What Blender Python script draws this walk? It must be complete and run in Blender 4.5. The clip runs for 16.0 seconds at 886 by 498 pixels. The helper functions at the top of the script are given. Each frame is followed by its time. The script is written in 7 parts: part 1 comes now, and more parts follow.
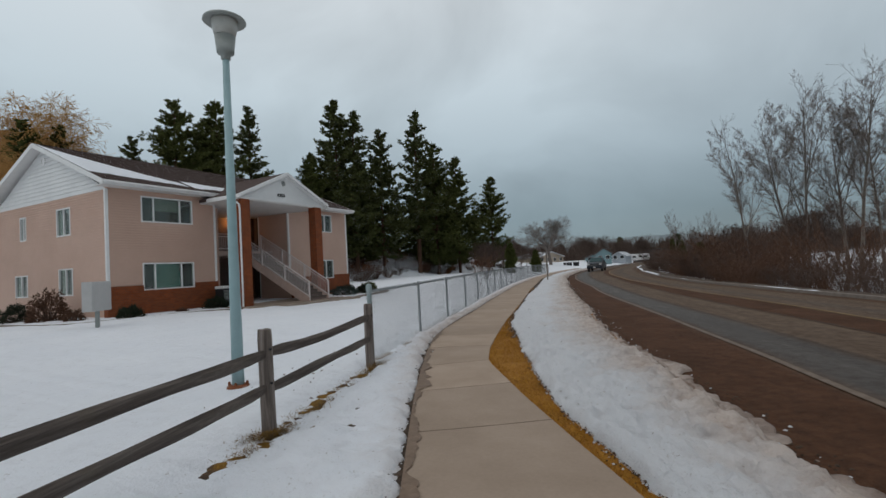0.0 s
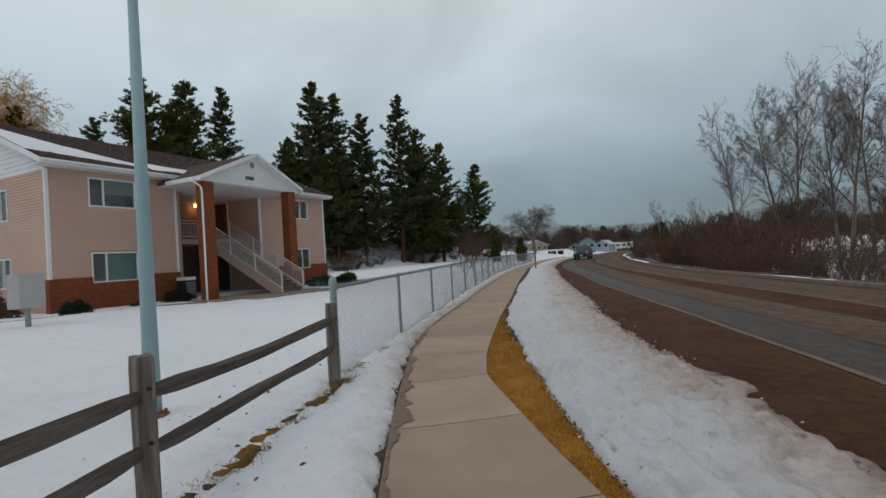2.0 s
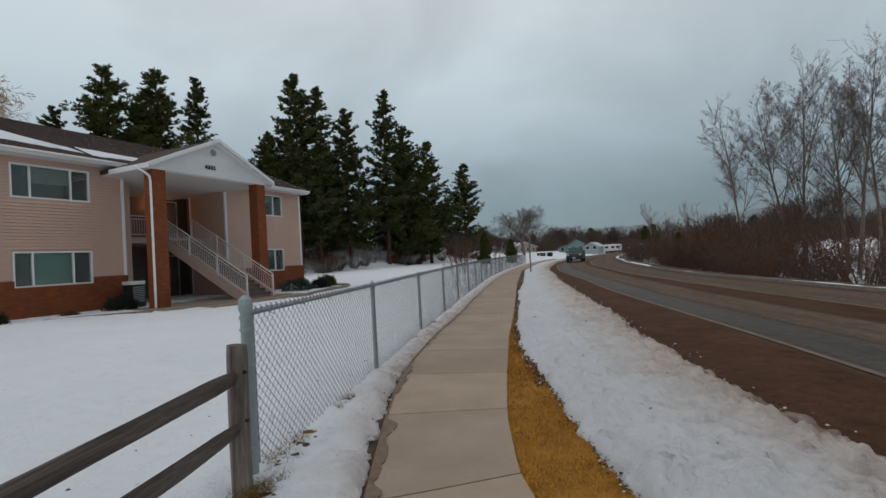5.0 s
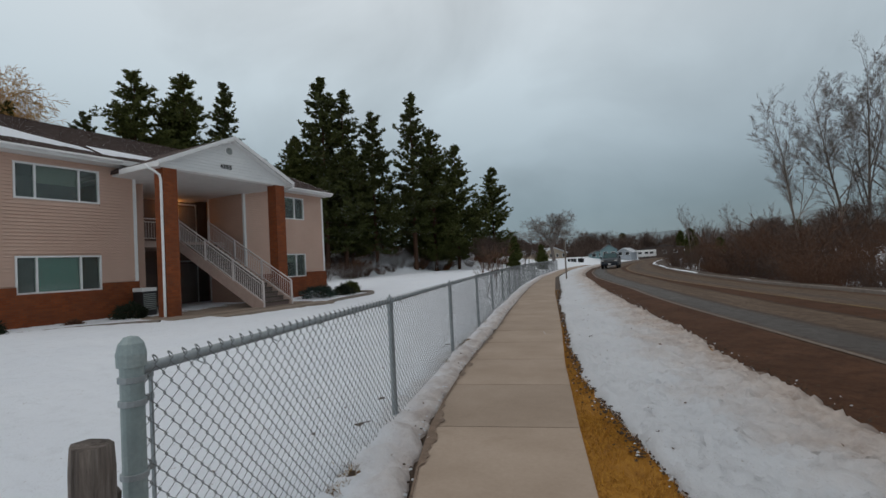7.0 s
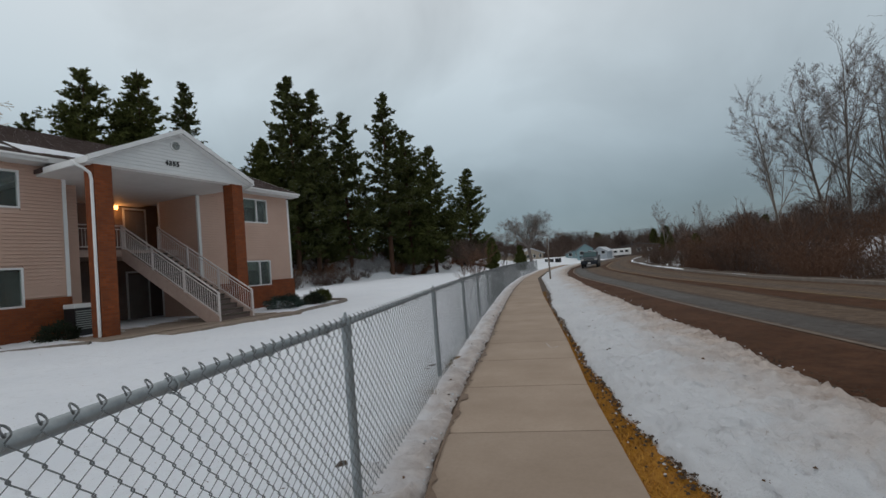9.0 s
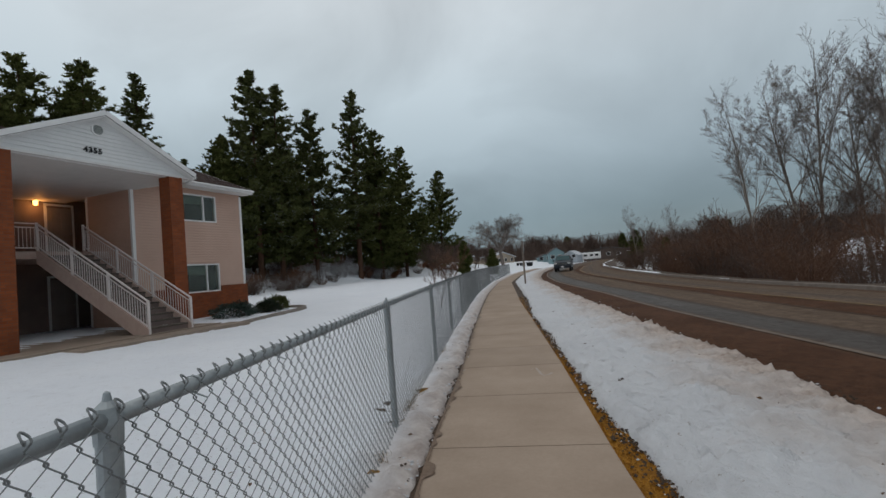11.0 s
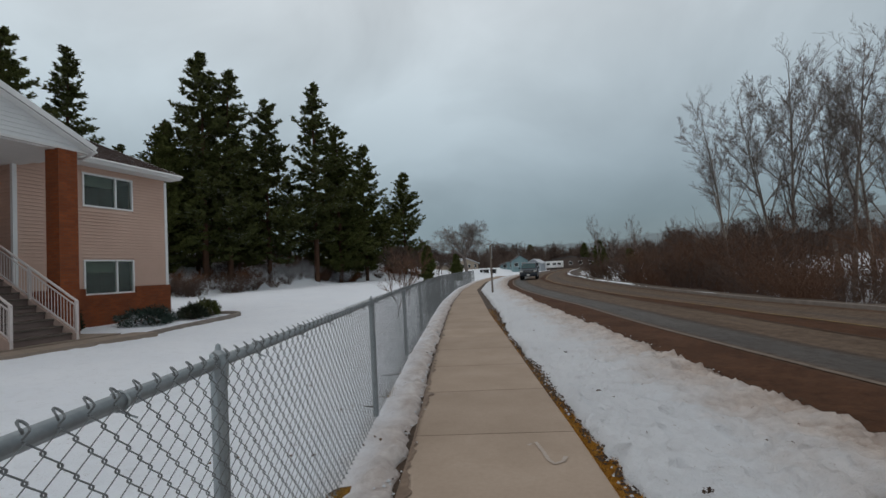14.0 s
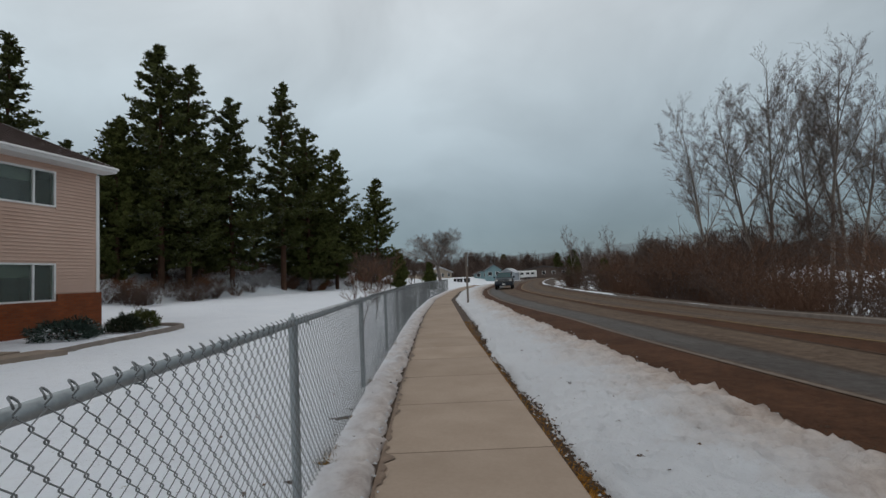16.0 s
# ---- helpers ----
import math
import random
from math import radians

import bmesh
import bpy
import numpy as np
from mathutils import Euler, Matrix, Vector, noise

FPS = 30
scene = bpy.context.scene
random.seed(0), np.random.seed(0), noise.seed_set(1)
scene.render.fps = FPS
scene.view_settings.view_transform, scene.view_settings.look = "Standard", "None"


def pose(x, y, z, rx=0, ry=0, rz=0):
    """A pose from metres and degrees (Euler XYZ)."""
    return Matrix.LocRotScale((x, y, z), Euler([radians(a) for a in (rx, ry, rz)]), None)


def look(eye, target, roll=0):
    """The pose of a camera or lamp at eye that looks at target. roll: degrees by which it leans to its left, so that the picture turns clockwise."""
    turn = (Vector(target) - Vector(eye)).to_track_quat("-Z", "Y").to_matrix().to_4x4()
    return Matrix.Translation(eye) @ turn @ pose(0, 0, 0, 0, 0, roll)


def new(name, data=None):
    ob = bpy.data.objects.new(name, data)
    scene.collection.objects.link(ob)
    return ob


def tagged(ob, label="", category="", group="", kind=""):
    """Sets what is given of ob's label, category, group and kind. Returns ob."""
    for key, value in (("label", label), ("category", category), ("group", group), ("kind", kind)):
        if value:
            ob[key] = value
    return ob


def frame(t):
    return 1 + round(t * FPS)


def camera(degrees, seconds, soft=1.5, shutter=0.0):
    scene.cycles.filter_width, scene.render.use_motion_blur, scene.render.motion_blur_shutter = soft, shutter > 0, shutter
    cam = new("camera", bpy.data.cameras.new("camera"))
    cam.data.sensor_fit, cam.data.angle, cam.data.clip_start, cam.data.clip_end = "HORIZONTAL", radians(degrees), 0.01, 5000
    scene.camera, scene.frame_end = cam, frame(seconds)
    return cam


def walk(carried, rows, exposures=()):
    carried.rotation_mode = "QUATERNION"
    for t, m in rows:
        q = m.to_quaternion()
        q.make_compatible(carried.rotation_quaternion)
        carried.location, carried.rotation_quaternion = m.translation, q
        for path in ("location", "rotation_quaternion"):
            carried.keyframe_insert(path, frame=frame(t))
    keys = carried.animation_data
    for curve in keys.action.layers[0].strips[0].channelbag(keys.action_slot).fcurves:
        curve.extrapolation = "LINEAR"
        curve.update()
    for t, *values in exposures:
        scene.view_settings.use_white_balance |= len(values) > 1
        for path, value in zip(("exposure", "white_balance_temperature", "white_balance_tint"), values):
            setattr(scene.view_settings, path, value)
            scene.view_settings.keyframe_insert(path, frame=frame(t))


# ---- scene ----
cam = camera(85.6, 16.0)
PATH = [
    (0, (2.237, 1.035, 1.54), (1.308, 2.805, 1.618), -3.2),
    (0.5, (2.043, 1.412, 1.555), (1.019, 3.13, 1.603), -2.7),
    (1, (1.826, 1.842, 1.54), (0.870, 3.597, 1.604), -3.4),
    (1.5, (1.616, 2.251, 1.538), (0.766, 4.06, 1.596), -3.2),
    (2, (1.379, 2.622, 1.532), (0.508, 4.423, 1.56), -3.4),
    (2.5, (1.166, 2.989, 1.549), (0.352, 4.816, 1.576), -5.3),
    (3, (0.996, 3.332, 1.57), (0.174, 5.155, 1.581), -4.7),
    (5.5, (-0.118, 5.461, 1.547), (-0.954, 7.278, 1.581), -2.6),
    (6, (-0.34, 5.828, 1.562), (-1.288, 7.588, 1.587), -2.9),
    (6.5, (-0.594, 6.228, 1.567), (-1.513, 8.004, 1.626), -2.4),
    (7, (-0.786, 6.634, 1.559), (-1.707, 8.408, 1.62), -3.0),
    (7.5, (-1.062, 7.015, 1.525), (-1.968, 8.796, 1.601), -3.0),
    (8, (-1.286, 7.457, 1.53), (-2.102, 9.28, 1.636), -2.1),
    (8.5, (-1.474, 7.826, 1.54), (-2.367, 9.614, 1.615), -3.5),
    (9, (-1.685, 8.219, 1.518), (-2.516, 10.037, 1.588), -4.6),
    (11.5, (-2.496, 10.415, 1.507), (-3.15, 12.303, 1.584), -4.1),
    (12, (-2.64, 10.839, 1.501), (-3.223, 12.75, 1.578), -3.8),
    (12.5, (-2.766, 11.231, 1.516), (-3.387, 13.131, 1.594), -4.2),
    (13, (-2.939, 11.639, 1.518), (-3.505, 13.554, 1.635), -3.5),
    (13.5, (-3.024, 12.073, 1.502), (-3.562, 13.996, 1.612), -3.0),
    (14, (-3.182, 12.538, 1.501), (-3.757, 14.451, 1.589), -3.0),
    (14.5, (-3.324, 13.002, 1.49), (-3.833, 14.934, 1.578), -3.3),
    (15, (-3.463, 13.424, 1.481), (-3.954, 15.361, 1.572), -3.2),
    (15.5, (-3.579, 13.874, 1.479), (-4.095, 15.803, 1.59), -3.3),
    (16, (-3.667, 14.321, 1.458), (-4.133, 16.262, 1.578), -2.6),
]
walk(cam, [(t, look(eye, target, roll)) for t, eye, target, roll in PATH])

# ---------- sky and light: overcast winter afternoon ----------
SUN_EL, SUN_ROT = 32.0, 200.0
world = bpy.data.worlds.new("sky")
scene.world = world
world.use_nodes = True
wn, wl = world.node_tree.nodes, world.node_tree.links
wn.clear()
w_out = wn.new("ShaderNodeOutputWorld")
w_bg = wn.new("ShaderNodeBackground")
w_sky = wn.new("ShaderNodeTexSky")
w_sky.sky_type, w_sky.sun_disc = "NISHITA", False
w_sky.sun_elevation, w_sky.sun_rotation = radians(SUN_EL), radians(SUN_ROT)
w_co = wn.new("ShaderNodeTexCoord")
w_sep = wn.new("ShaderNodeSeparateXYZ")
w_map = wn.new("ShaderNodeMapping")
w_map.inputs["Scale"].default_value = (1.0, 1.0, 1.5)
w_n = wn.new("ShaderNodeTexNoise")
w_n.inputs["Scale"].default_value, w_n.inputs["Detail"].default_value, w_n.inputs["Roughness"].default_value = 2.1, 6.0, 0.5
w_n.inputs["Distortion"].default_value = 0.4
w_ramp = wn.new("ShaderNodeValToRGB")
w_el = w_ramp.color_ramp.elements
w_el[0].position, w_el[0].color = 0.0, (1.75, 2.35, 2.72, 1)
w_el[1].position, w_el[1].color = 1.0, (6.6, 6.6, 6.6, 1)
for pos, col in ((0.09, (2.2, 2.9, 3.3, 1)), (0.2, (3.4, 4.15, 4.6, 1)), (0.34, (4.7, 5.45, 5.9, 1)), (0.55, (6.0, 6.45, 6.75, 1))):
    e = w_el.new(pos)
    e.color = col
w_cl = wn.new("ShaderNodeMapRange")
w_cl.inputs["From Min"].default_value, w_cl.inputs["From Max"].default_value = 0.3, 0.7
w_cl.inputs["To Min"].default_value, w_cl.inputs["To Max"].default_value = 0.80, 1.24
w_mul = wn.new("ShaderNodeMix")
w_mul.data_type, w_mul.blend_type = "RGBA", "MULTIPLY"
w_mul.inputs["Factor"].default_value = 1.0
w_mix = wn.new("ShaderNodeMix")
w_mix.data_type = "RGBA"
w_mix.inputs["Factor"].default_value = 0.93
wl.new(w_co.outputs["Generated"], w_sep.inputs[0])
wl.new(w_co.outputs["Generated"], w_map.inputs["Vector"])
wl.new(w_map.outputs[0], w_n.inputs["Vector"])
wl.new(w_sep.outputs["Z"], w_ramp.inputs["Fac"])
w_side = wn.new("ShaderNodeMath")
w_side.operation = "MULTIPLY_ADD"
w_side.inputs[1].default_value = -0.17
wl.new(w_sep.outputs["X"], w_side.inputs[0])
wl.new(w_n.outputs["Fac"], w_side.inputs[2])
wl.new(w_side.outputs[0], w_cl.inputs["Value"])
wl.new(w_ramp.outputs["Color"], w_mul.inputs["A"])
wl.new(w_cl.outputs[0], w_mul.inputs["B"])
wl.new(w_sky.outputs[0], w_mix.inputs["A"])
wl.new(w_mul.outputs["Result"], w_mix.inputs["B"])
wl.new(w_mix.outputs["Result"], w_bg.inputs["Color"])
w_bg.inputs["Strength"].default_value = 0.097
wl.new(w_bg.outputs[0], w_out.inputs["Surface"])

sun = new("sun", bpy.data.lights.new("sun", "SUN"))
sun.data.energy, sun.data.angle, sun.data.color = 0.25, radians(40), (1.0, 0.96, 0.9)
sun.matrix_world = look((0, 0, 60), (18, 45, 0))
scene.view_settings.exposure = 0.0

# ---------- materials ----------
class Nodes:
    """A small wrapper to write node materials in few lines."""

    def __init__(self, name, rough=0.8, metal=0.0, spec=0.4):
        self.mat = bpy.data.materials.new(name)
        self.mat.use_nodes = True
        self.t = self.mat.node_tree
        self.b = self.t.nodes["Principled BSDF"]
        self.b.inputs["Roughness"].default_value = rough
        self.b.inputs["Metallic"].default_value = metal
        self.b.inputs["Specular IOR Level"].default_value = spec
        self.co = self.t.nodes.new("ShaderNodeTexCoord")

    def link(self, a, b):
        self.t.links.new(a, b)

    def coords(self, scale=(1, 1, 1), space="Object"):
        m = self.t.nodes.new("ShaderNodeMapping")
        m.inputs["Scale"].default_value = scale
        self.link(self.co.outputs[space], m.inputs["Vector"])
        return m.outputs[0]

    def noise(self, scale, detail=5.0, rough=0.6, stretch=(1, 1, 1), space="Object", distort=0.0):
        n = self.t.nodes.new("ShaderNodeTexNoise")
        n.inputs["Scale"].default_value, n.inputs["Detail"].default_value = scale, detail
        n.inputs["Roughness"].default_value, n.inputs["Distortion"].default_value = rough, distort
        self.link(self.coords(stretch, space), n.inputs["Vector"])
        return n.outputs["Fac"]

    def ramp(self, fac, stops):
        r = self.t.nodes.new("ShaderNodeValToRGB")
        e = r.color_ramp.elements
        for i, (p, c) in enumerate(stops):
            x = e[i] if i < 2 else e.new(p)
            x.position, x.color = p, (c if isinstance(c, tuple) else (c, c, c)) + (1,)
        self.link(fac, r.inputs["Fac"])
        return r.outputs["Color"]

    def range(self, fac, a, b, c=0.0, d=1.0):
        r = self.t.nodes.new("ShaderNodeMapRange")
        for k, v in zip(("From Min", "From Max", "To Min", "To Max"), (a, b, c, d)):
            r.inputs[k].default_value = v
        self.link(fac, r.inputs["Value"])
        return r.outputs[0]

    def mix(self, fac, a, b, kind="MIX"):
        m = self.t.nodes.new("ShaderNodeMix")
        m.data_type, m.blend_type = "RGBA", kind
        for key, v in (("Factor", fac), ("A", a), ("B", b)):
            if isinstance(v, (int, float)) and key == "Factor":
                m.inputs[key].default_value = v
            elif isinstance(v, tuple):
                m.inputs[key].default_value = v + (1,)
            else:
                self.link(v, m.inputs[key])
        return m.outputs["Result"]

    def math(self, op, a, b=0.0):
        m = self.t.nodes.new("ShaderNodeMath")
        m.operation = op
        for i, v in enumerate((a, b)):
            if isinstance(v, (int, float)):
                m.inputs[i].default_value = v
            else:
                self.link(v, m.inputs[i])
        return m.outputs[0]

    def axis(self, i, space="Object"):
        s = self.t.nodes.new("ShaderNodeSeparateXYZ")
        self.link(self.co.outputs[space], s.inputs[0])
        return s.outputs[i]

    def rand(self):
        return self.t.nodes.new("ShaderNodeObjectInfo").outputs["Random"]

    def island(self):
        return self.t.nodes.new("ShaderNodeNewGeometry").outputs["Random Per Island"]

    def color(self, c):
        if isinstance(c, tuple):
            self.b.inputs["Base Color"].default_value = c + (1,)
        else:
            self.link(c, self.b.inputs["Base Color"])
        return self

    def rough(self, r):
        self.link(r, self.b.inputs["Roughness"])
        return self

    def bump(self, h, strength=0.3, dist=0.02):
        n = self.t.nodes.new("ShaderNodeBump")
        n.inputs["Strength"].default_value, n.inputs["Distance"].default_value = strength, dist
        self.link(h, n.inputs["Height"])
        self.link(n.outputs[0], self.b.inputs["Normal"])
        return self


def mottled(name, a, b, scale=6.0, rough=0.8, metal=0.0, spec=0.4, stretch=(1, 1, 1), bump=0.15, dist=0.01, fine=60.0):
    n = Nodes(name, rough, metal, spec)
    big, small = n.noise(scale, 6, 0.6, stretch), n.noise(fine, 3, 0.6, stretch)
    n.color(n.mix(n.range(small, 0.3, 0.7, 0.0, 0.35), n.ramp(big, ((0.3, a), (0.7, b))), tuple(0.75 * v for v in a)))
    n.bump(n.math("ADD", big, small), bump, dist)
    return n.mat


def snow_mat(name, dirt=False, edge=False):
    n = Nodes(name, 0.75, 0, 0.25)
    big, mid, fine = n.noise(0.5, 5), n.noise(5, 6, 0.65), n.noise(45, 4, 0.7)
    base = n.ramp(big, ((0.3, (0.80, 0.825, 0.875)), (0.7, (0.855, 0.875, 0.915))))
    if dirt:
        base = n.ramp(big, ((0.3, (0.605, 0.612, 0.635)), (0.7, (0.675, 0.68, 0.70))))
    base = n.mix(n.range(n.noise(7 if dirt else 4, 5, 0.7), 0.50, 0.72, 0.0, 0.22 if dirt else 0.26), base, (0.58, 0.59, 0.62))
    specks = n.ramp(n.noise(13, 3, 0.8), ((0.66, 0.0), (0.72, 1.0)))
    base = n.mix(n.math("MULTIPLY", specks, 0.6), base, (0.22, 0.17, 0.12))
    if dirt or edge:
        # fine grit in the hollows, which also paints in the shade of small pits
        pit_shade_grains = n.math("MULTIPLY", n.ramp(n.noise(42, 3, 0.75), ((0.60, 0.0), (0.70, 1.0))), n.range(mid, 0.62, 0.40))
        base = n.mix(n.math("MULTIPLY", pit_shade_grains, 0.42), base, (0.34, 0.29, 0.25))
    if edge:
        # tan road dust on the narrow strip beside the pavement, more of it further along
        v = n.math("MULTIPLY", n.range(n.axis(0, "UV"), 0.0, 0.8, 1.0, 0.0), n.range(n.axis(1, "UV"), 5.0, 11.0, 0.5, 1.0))
        grit = n.math("ADD", v, n.math("MULTIPLY", n.math("SUBTRACT", n.noise(2.2, 5, 0.65), 0.5), 0.7))
        base = n.mix(n.range(grit, 0.25, 0.9, 0.0, 0.85), base, n.ramp(mid, ((0.35, (0.36, 0.27, 0.225)), (0.65, (0.62, 0.54, 0.49)))))
    if dirt:
        u = n.axis(0, "UV")
        grit = n.math("ADD", u, n.math("MULTIPLY", n.math("SUBTRACT", n.noise(1.1, 5, 0.65), 0.5), 0.9))
        tan = n.ramp(mid, ((0.32, (0.33, 0.24, 0.188)), (0.62, (0.58, 0.485, 0.425))))
        base = n.mix(n.range(grit, 0.36, 0.86, 0.0, 0.88), base, tan)
        base = n.mix(n.range(n.math("ADD", grit, n.math("MULTIPLY", mid, 0.5)), 1.18, 1.42, 0.0, 0.9), base, (0.16, 0.11, 0.085))
    n.color(base)
    n.bump(n.math("ADD", mid, n.math("MULTIPLY", fine, 0.5)), 0.8, 0.06)
    n.b.inputs["Subsurface Weight"].default_value = 0.0
    return n.mat


def concrete_mat():
    n = Nodes("pavement_concrete", 0.85, 0, 0.12)
    big, fine, vfine = n.noise(1.1, 6, 0.6), n.noise(26, 5, 0.7), n.noise(180, 2)
    tone = n.range(n.rand(), 0, 1, 0.90, 1.08)
    c = n.ramp(big, ((0.25, (0.31, 0.235, 0.178)), (0.6, (0.39, 0.302, 0.235)), (0.85, (0.435, 0.345, 0.275))))
    c = n.mix(n.range(fine, 0.35, 0.75, 0.0, 0.22), c, (0.19, 0.14, 0.105))
    stain = n.ramp(n.noise(0.55, 4, 0.7, distort=1.2), ((0.60, 0.0), (0.74, 1.0)))
    c = n.mix(n.math("MULTIPLY", stain, 0.30), c, (0.24, 0.17, 0.12))
    rgb = n.t.nodes.new("ShaderNodeCombineColor")
    for k in ("Red", "Green", "Blue"):
        n.link(tone, rgb.inputs[k])
    n.color(n.mix(1.0, c, rgb.outputs[0], "MULTIPLY"))
    n.bump(n.math("ADD", n.math("MULTIPLY", fine, 0.5), vfine), 0.25, 0.004)
    return n.mat


def road_mat():
    # u runs in metres from the near edge of the road, v along it
    n = Nodes("wet_asphalt", 0.6, 0, 0.08)
    wob = n.math("MULTIPLY", n.math("SUBTRACT", n.noise(0.35, 4, 0.6), 0.5), 0.22)
    u = n.math("ADD", n.axis(0, "UV"), wob)
    v_st = n.noise(1.0, 6, 0.6, (2.6, 0.25, 1), "UV")
    grain = n.noise(38, 6, 0.8)
    patch = n.noise(0.8, 6, 0.65)
    sand = n.ramp(patch, ((0.3, (0.068, 0.030, 0.0155)), (0.7, (0.125, 0.058, 0.031))))
    grey = n.ramp(v_st, ((0.3, (0.128, 0.088, 0.063)), (0.7, (0.182, 0.130, 0.094))))
    dark = n.ramp(v_st, ((0.3, (0.082, 0.073, 0.068)), (0.7, (0.118, 0.106, 0.098))))

    def band(a, b, soft=0.25):
        return n.math("MULTIPLY", n.range(u, a - soft, a + soft), n.range(u, b - soft, b + soft, 1.0, 0.0))

    c = n.mix(band(2.05, 60), sand, grey)
    c = n.mix(n.math("MULTIPLY", band(2.12, 3.25, 0.16), 0.95), c, dark)
    c = n.mix(n.math("MULTIPLY", band(3.22, 3.36, 0.07), 0.6), c, (0.05, 0.036, 0.028))
    c = n.mix(band(4.8, 5.92, 0.10), c, sand)
    c = n.mix(n.math("MULTIPLY", band(6.9, 7.6), 0.4), c, dark)
    c = n.mix(n.math("MULTIPLY", band(9.1, 14.0), 0.7), c, sand)
    c = n.mix(n.range(grain, 0.52, 0.75, 0.0, 0.45), c, (0.15, 0.105, 0.078))
    c = n.mix(n.range(grain, 0.48, 0.28, 0.0, 0.75), c, (0.022, 0.014, 0.010))
    c = n.mix(n.range(n.noise(6.5, 6, 0.75), 0.42, 0.66, 0.0, 0.55), c, (0.028, 0.0145, 0.0085))
    n.color(c)
    n.rough(n.range(n.math("ADD", band(2.12, 3.25), n.math("MULTIPLY", patch, 0.5)), 0.1, 1.3, 0.85, 0.55))
    n.bump(grain, 0.8, 0.02)
    return n.mat


def ground_mat():
    # old snow over brown grass, with the grass showing through on the far fields and the bank
    n = Nodes("snowy_ground", 0.85, 0, 0.2)
    big, mid, fine = n.noise(0.09, 6, 0.65), n.noise(0.9, 6, 0.7), n.noise(9, 5, 0.7)
    snow = n.ramp(mid, ((0.3, (0.76, 0.79, 0.84)), (0.7, (0.86, 0.87, 0.89))))
    grass = n.ramp(fine, ((0.3, (0.085, 0.055, 0.035)), (0.7, (0.20, 0.135, 0.085))))
    show = n.math("ADD", n.math("MULTIPLY", mid, 0.7), n.math("MULTIPLY", fine, 0.5))
    show = n.math("ADD", show, n.math("MULTIPLY", n.axis(0, "UV"), 1.0))
    n.color(n.mix(n.range(show, 0.86, 1.0), snow, grass))
    n.bump(n.math("ADD", mid, fine), 0.5, 0.05)
    return n.mat


def wood_mat(name, k=1.0):
    n = Nodes(name, 0.85, 0, 0.2)
    g = n.noise(9, 7, 0.7, (1.0, 1.0, 0.09), distort=0.6)
    g2 = n.noise(60, 4, 0.7, (1, 1, 0.05))
    c = n.ramp(g, tuple((q, tuple(k * v for v in rgb)) for q, rgb in ((0.30, (0.045, 0.034, 0.029)), (0.5, (0.165, 0.135, 0.118)), (0.72, (0.34, 0.295, 0.265)))))
    c = n.mix(n.range(g2, 0.45, 0.7, 0.0, 0.5), c, (0.05, 0.042, 0.038))
    n.color(n.mix(n.range(n.noise(3, 4), 0.55, 0.75, 0.0, 0.4), c, (0.12, 0.10, 0.06)))
    n.bump(n.math("ADD", g, g2), 0.8, 0.012)
    return n.mat


def shingle_mat():
    n = Nodes("brown_shingles", 0.9, 0, 0.15)
    c = n.ramp(n.noise(3.0, 4, 0.7, (1.0, 3.0, 1.0)), ((0.3, (0.055, 0.036, 0.032)), (0.7, (0.105, 0.072, 0.062))))
    c = n.mix(n.range(n.island(), 0, 1, 0.0, 0.5), c, (0.045, 0.03, 0.027))
    n.color(c)
    n.bump(n.noise(80, 3), 0.4, 0.01)
    return n.mat


def brick_mat():
    n = Nodes("brown_brick", 0.85, 0, 0.25)
    br = n.t.nodes.new("ShaderNodeTexBrick")
    br.inputs["Scale"].default_value = 1.0
    br.inputs["Brick Width"].default_value, br.inputs["Row Height"].default_value = 0.21, 0.075
    br.inputs["Mortar Size"].default_value, br.inputs["Mortar Smooth"].default_value = 0.006, 0.3
    br.inputs["Color1"].default_value = (0.205, 0.048, 0.014, 1)
    br.inputs["Color2"].default_value = (0.275, 0.072, 0.021, 1)
    br.inputs["Mortar"].default_value = (0.14, 0.07, 0.045, 1)
    n.link(n.co.outputs["UV"], br.inputs["Vector"])
    c = n.mix(n.range(n.noise(2.2, 5), 0.35, 0.7, 0.0, 0.5), br.outputs["Color"], (0.12, 0.045, 0.024))
    n.color(c)
    n.bump(n.math("SUBTRACT", n.math("MULTIPLY", n.noise(70, 3), 0.3), br.outputs["Fac"]), 0.5, 0.01)
    return n.mat


def siding_mat(name, a, b):
    n = Nodes(name, 0.6, 0, 0.35)
    c = n.ramp(n.noise(0.6, 5, 0.65), ((0.3, a), (0.7, b)))
    c = n.mix(n.range(n.noise(7, 6, 0.7, (0.4, 0.4, 3.0)), 0.5, 0.8, 0.0, 0.18), c, tuple(0.7 * v for v in a))
    n.color(c)
    n.bump(n.noise(40, 3, 0.6, (0.2, 0.2, 3)), 0.08, 0.004)
    return n.mat


def needle_mat(name, a, b, snow=0.0):
    n = Nodes(name, 0.75, 0, 0.2)
    c = n.ramp(n.noise(0.25, 4), ((0.3, a), (0.7, b)))
    c = n.mix(n.range(n.island(), 0.0, 1.0, 0.0, 0.55), c, tuple(0.6 * v for v in a))
    if snow:
        up = n.t.nodes.new("ShaderNodeSeparateXYZ")
        geo = n.t.nodes.new("ShaderNodeNewGeometry")
        n.link(geo.outputs["True Normal"], up.inputs[0])
        cover = n.math("MULTIPLY", n.range(n.math("ABSOLUTE", up.outputs[2]), 0.6, 0.9), n.range(n.noise(0.6, 4), 0.5, 0.62, 0.0, snow))
        c = n.mix(cover, c, (0.7, 0.73, 0.77))
    n.color(c)
    return n.mat


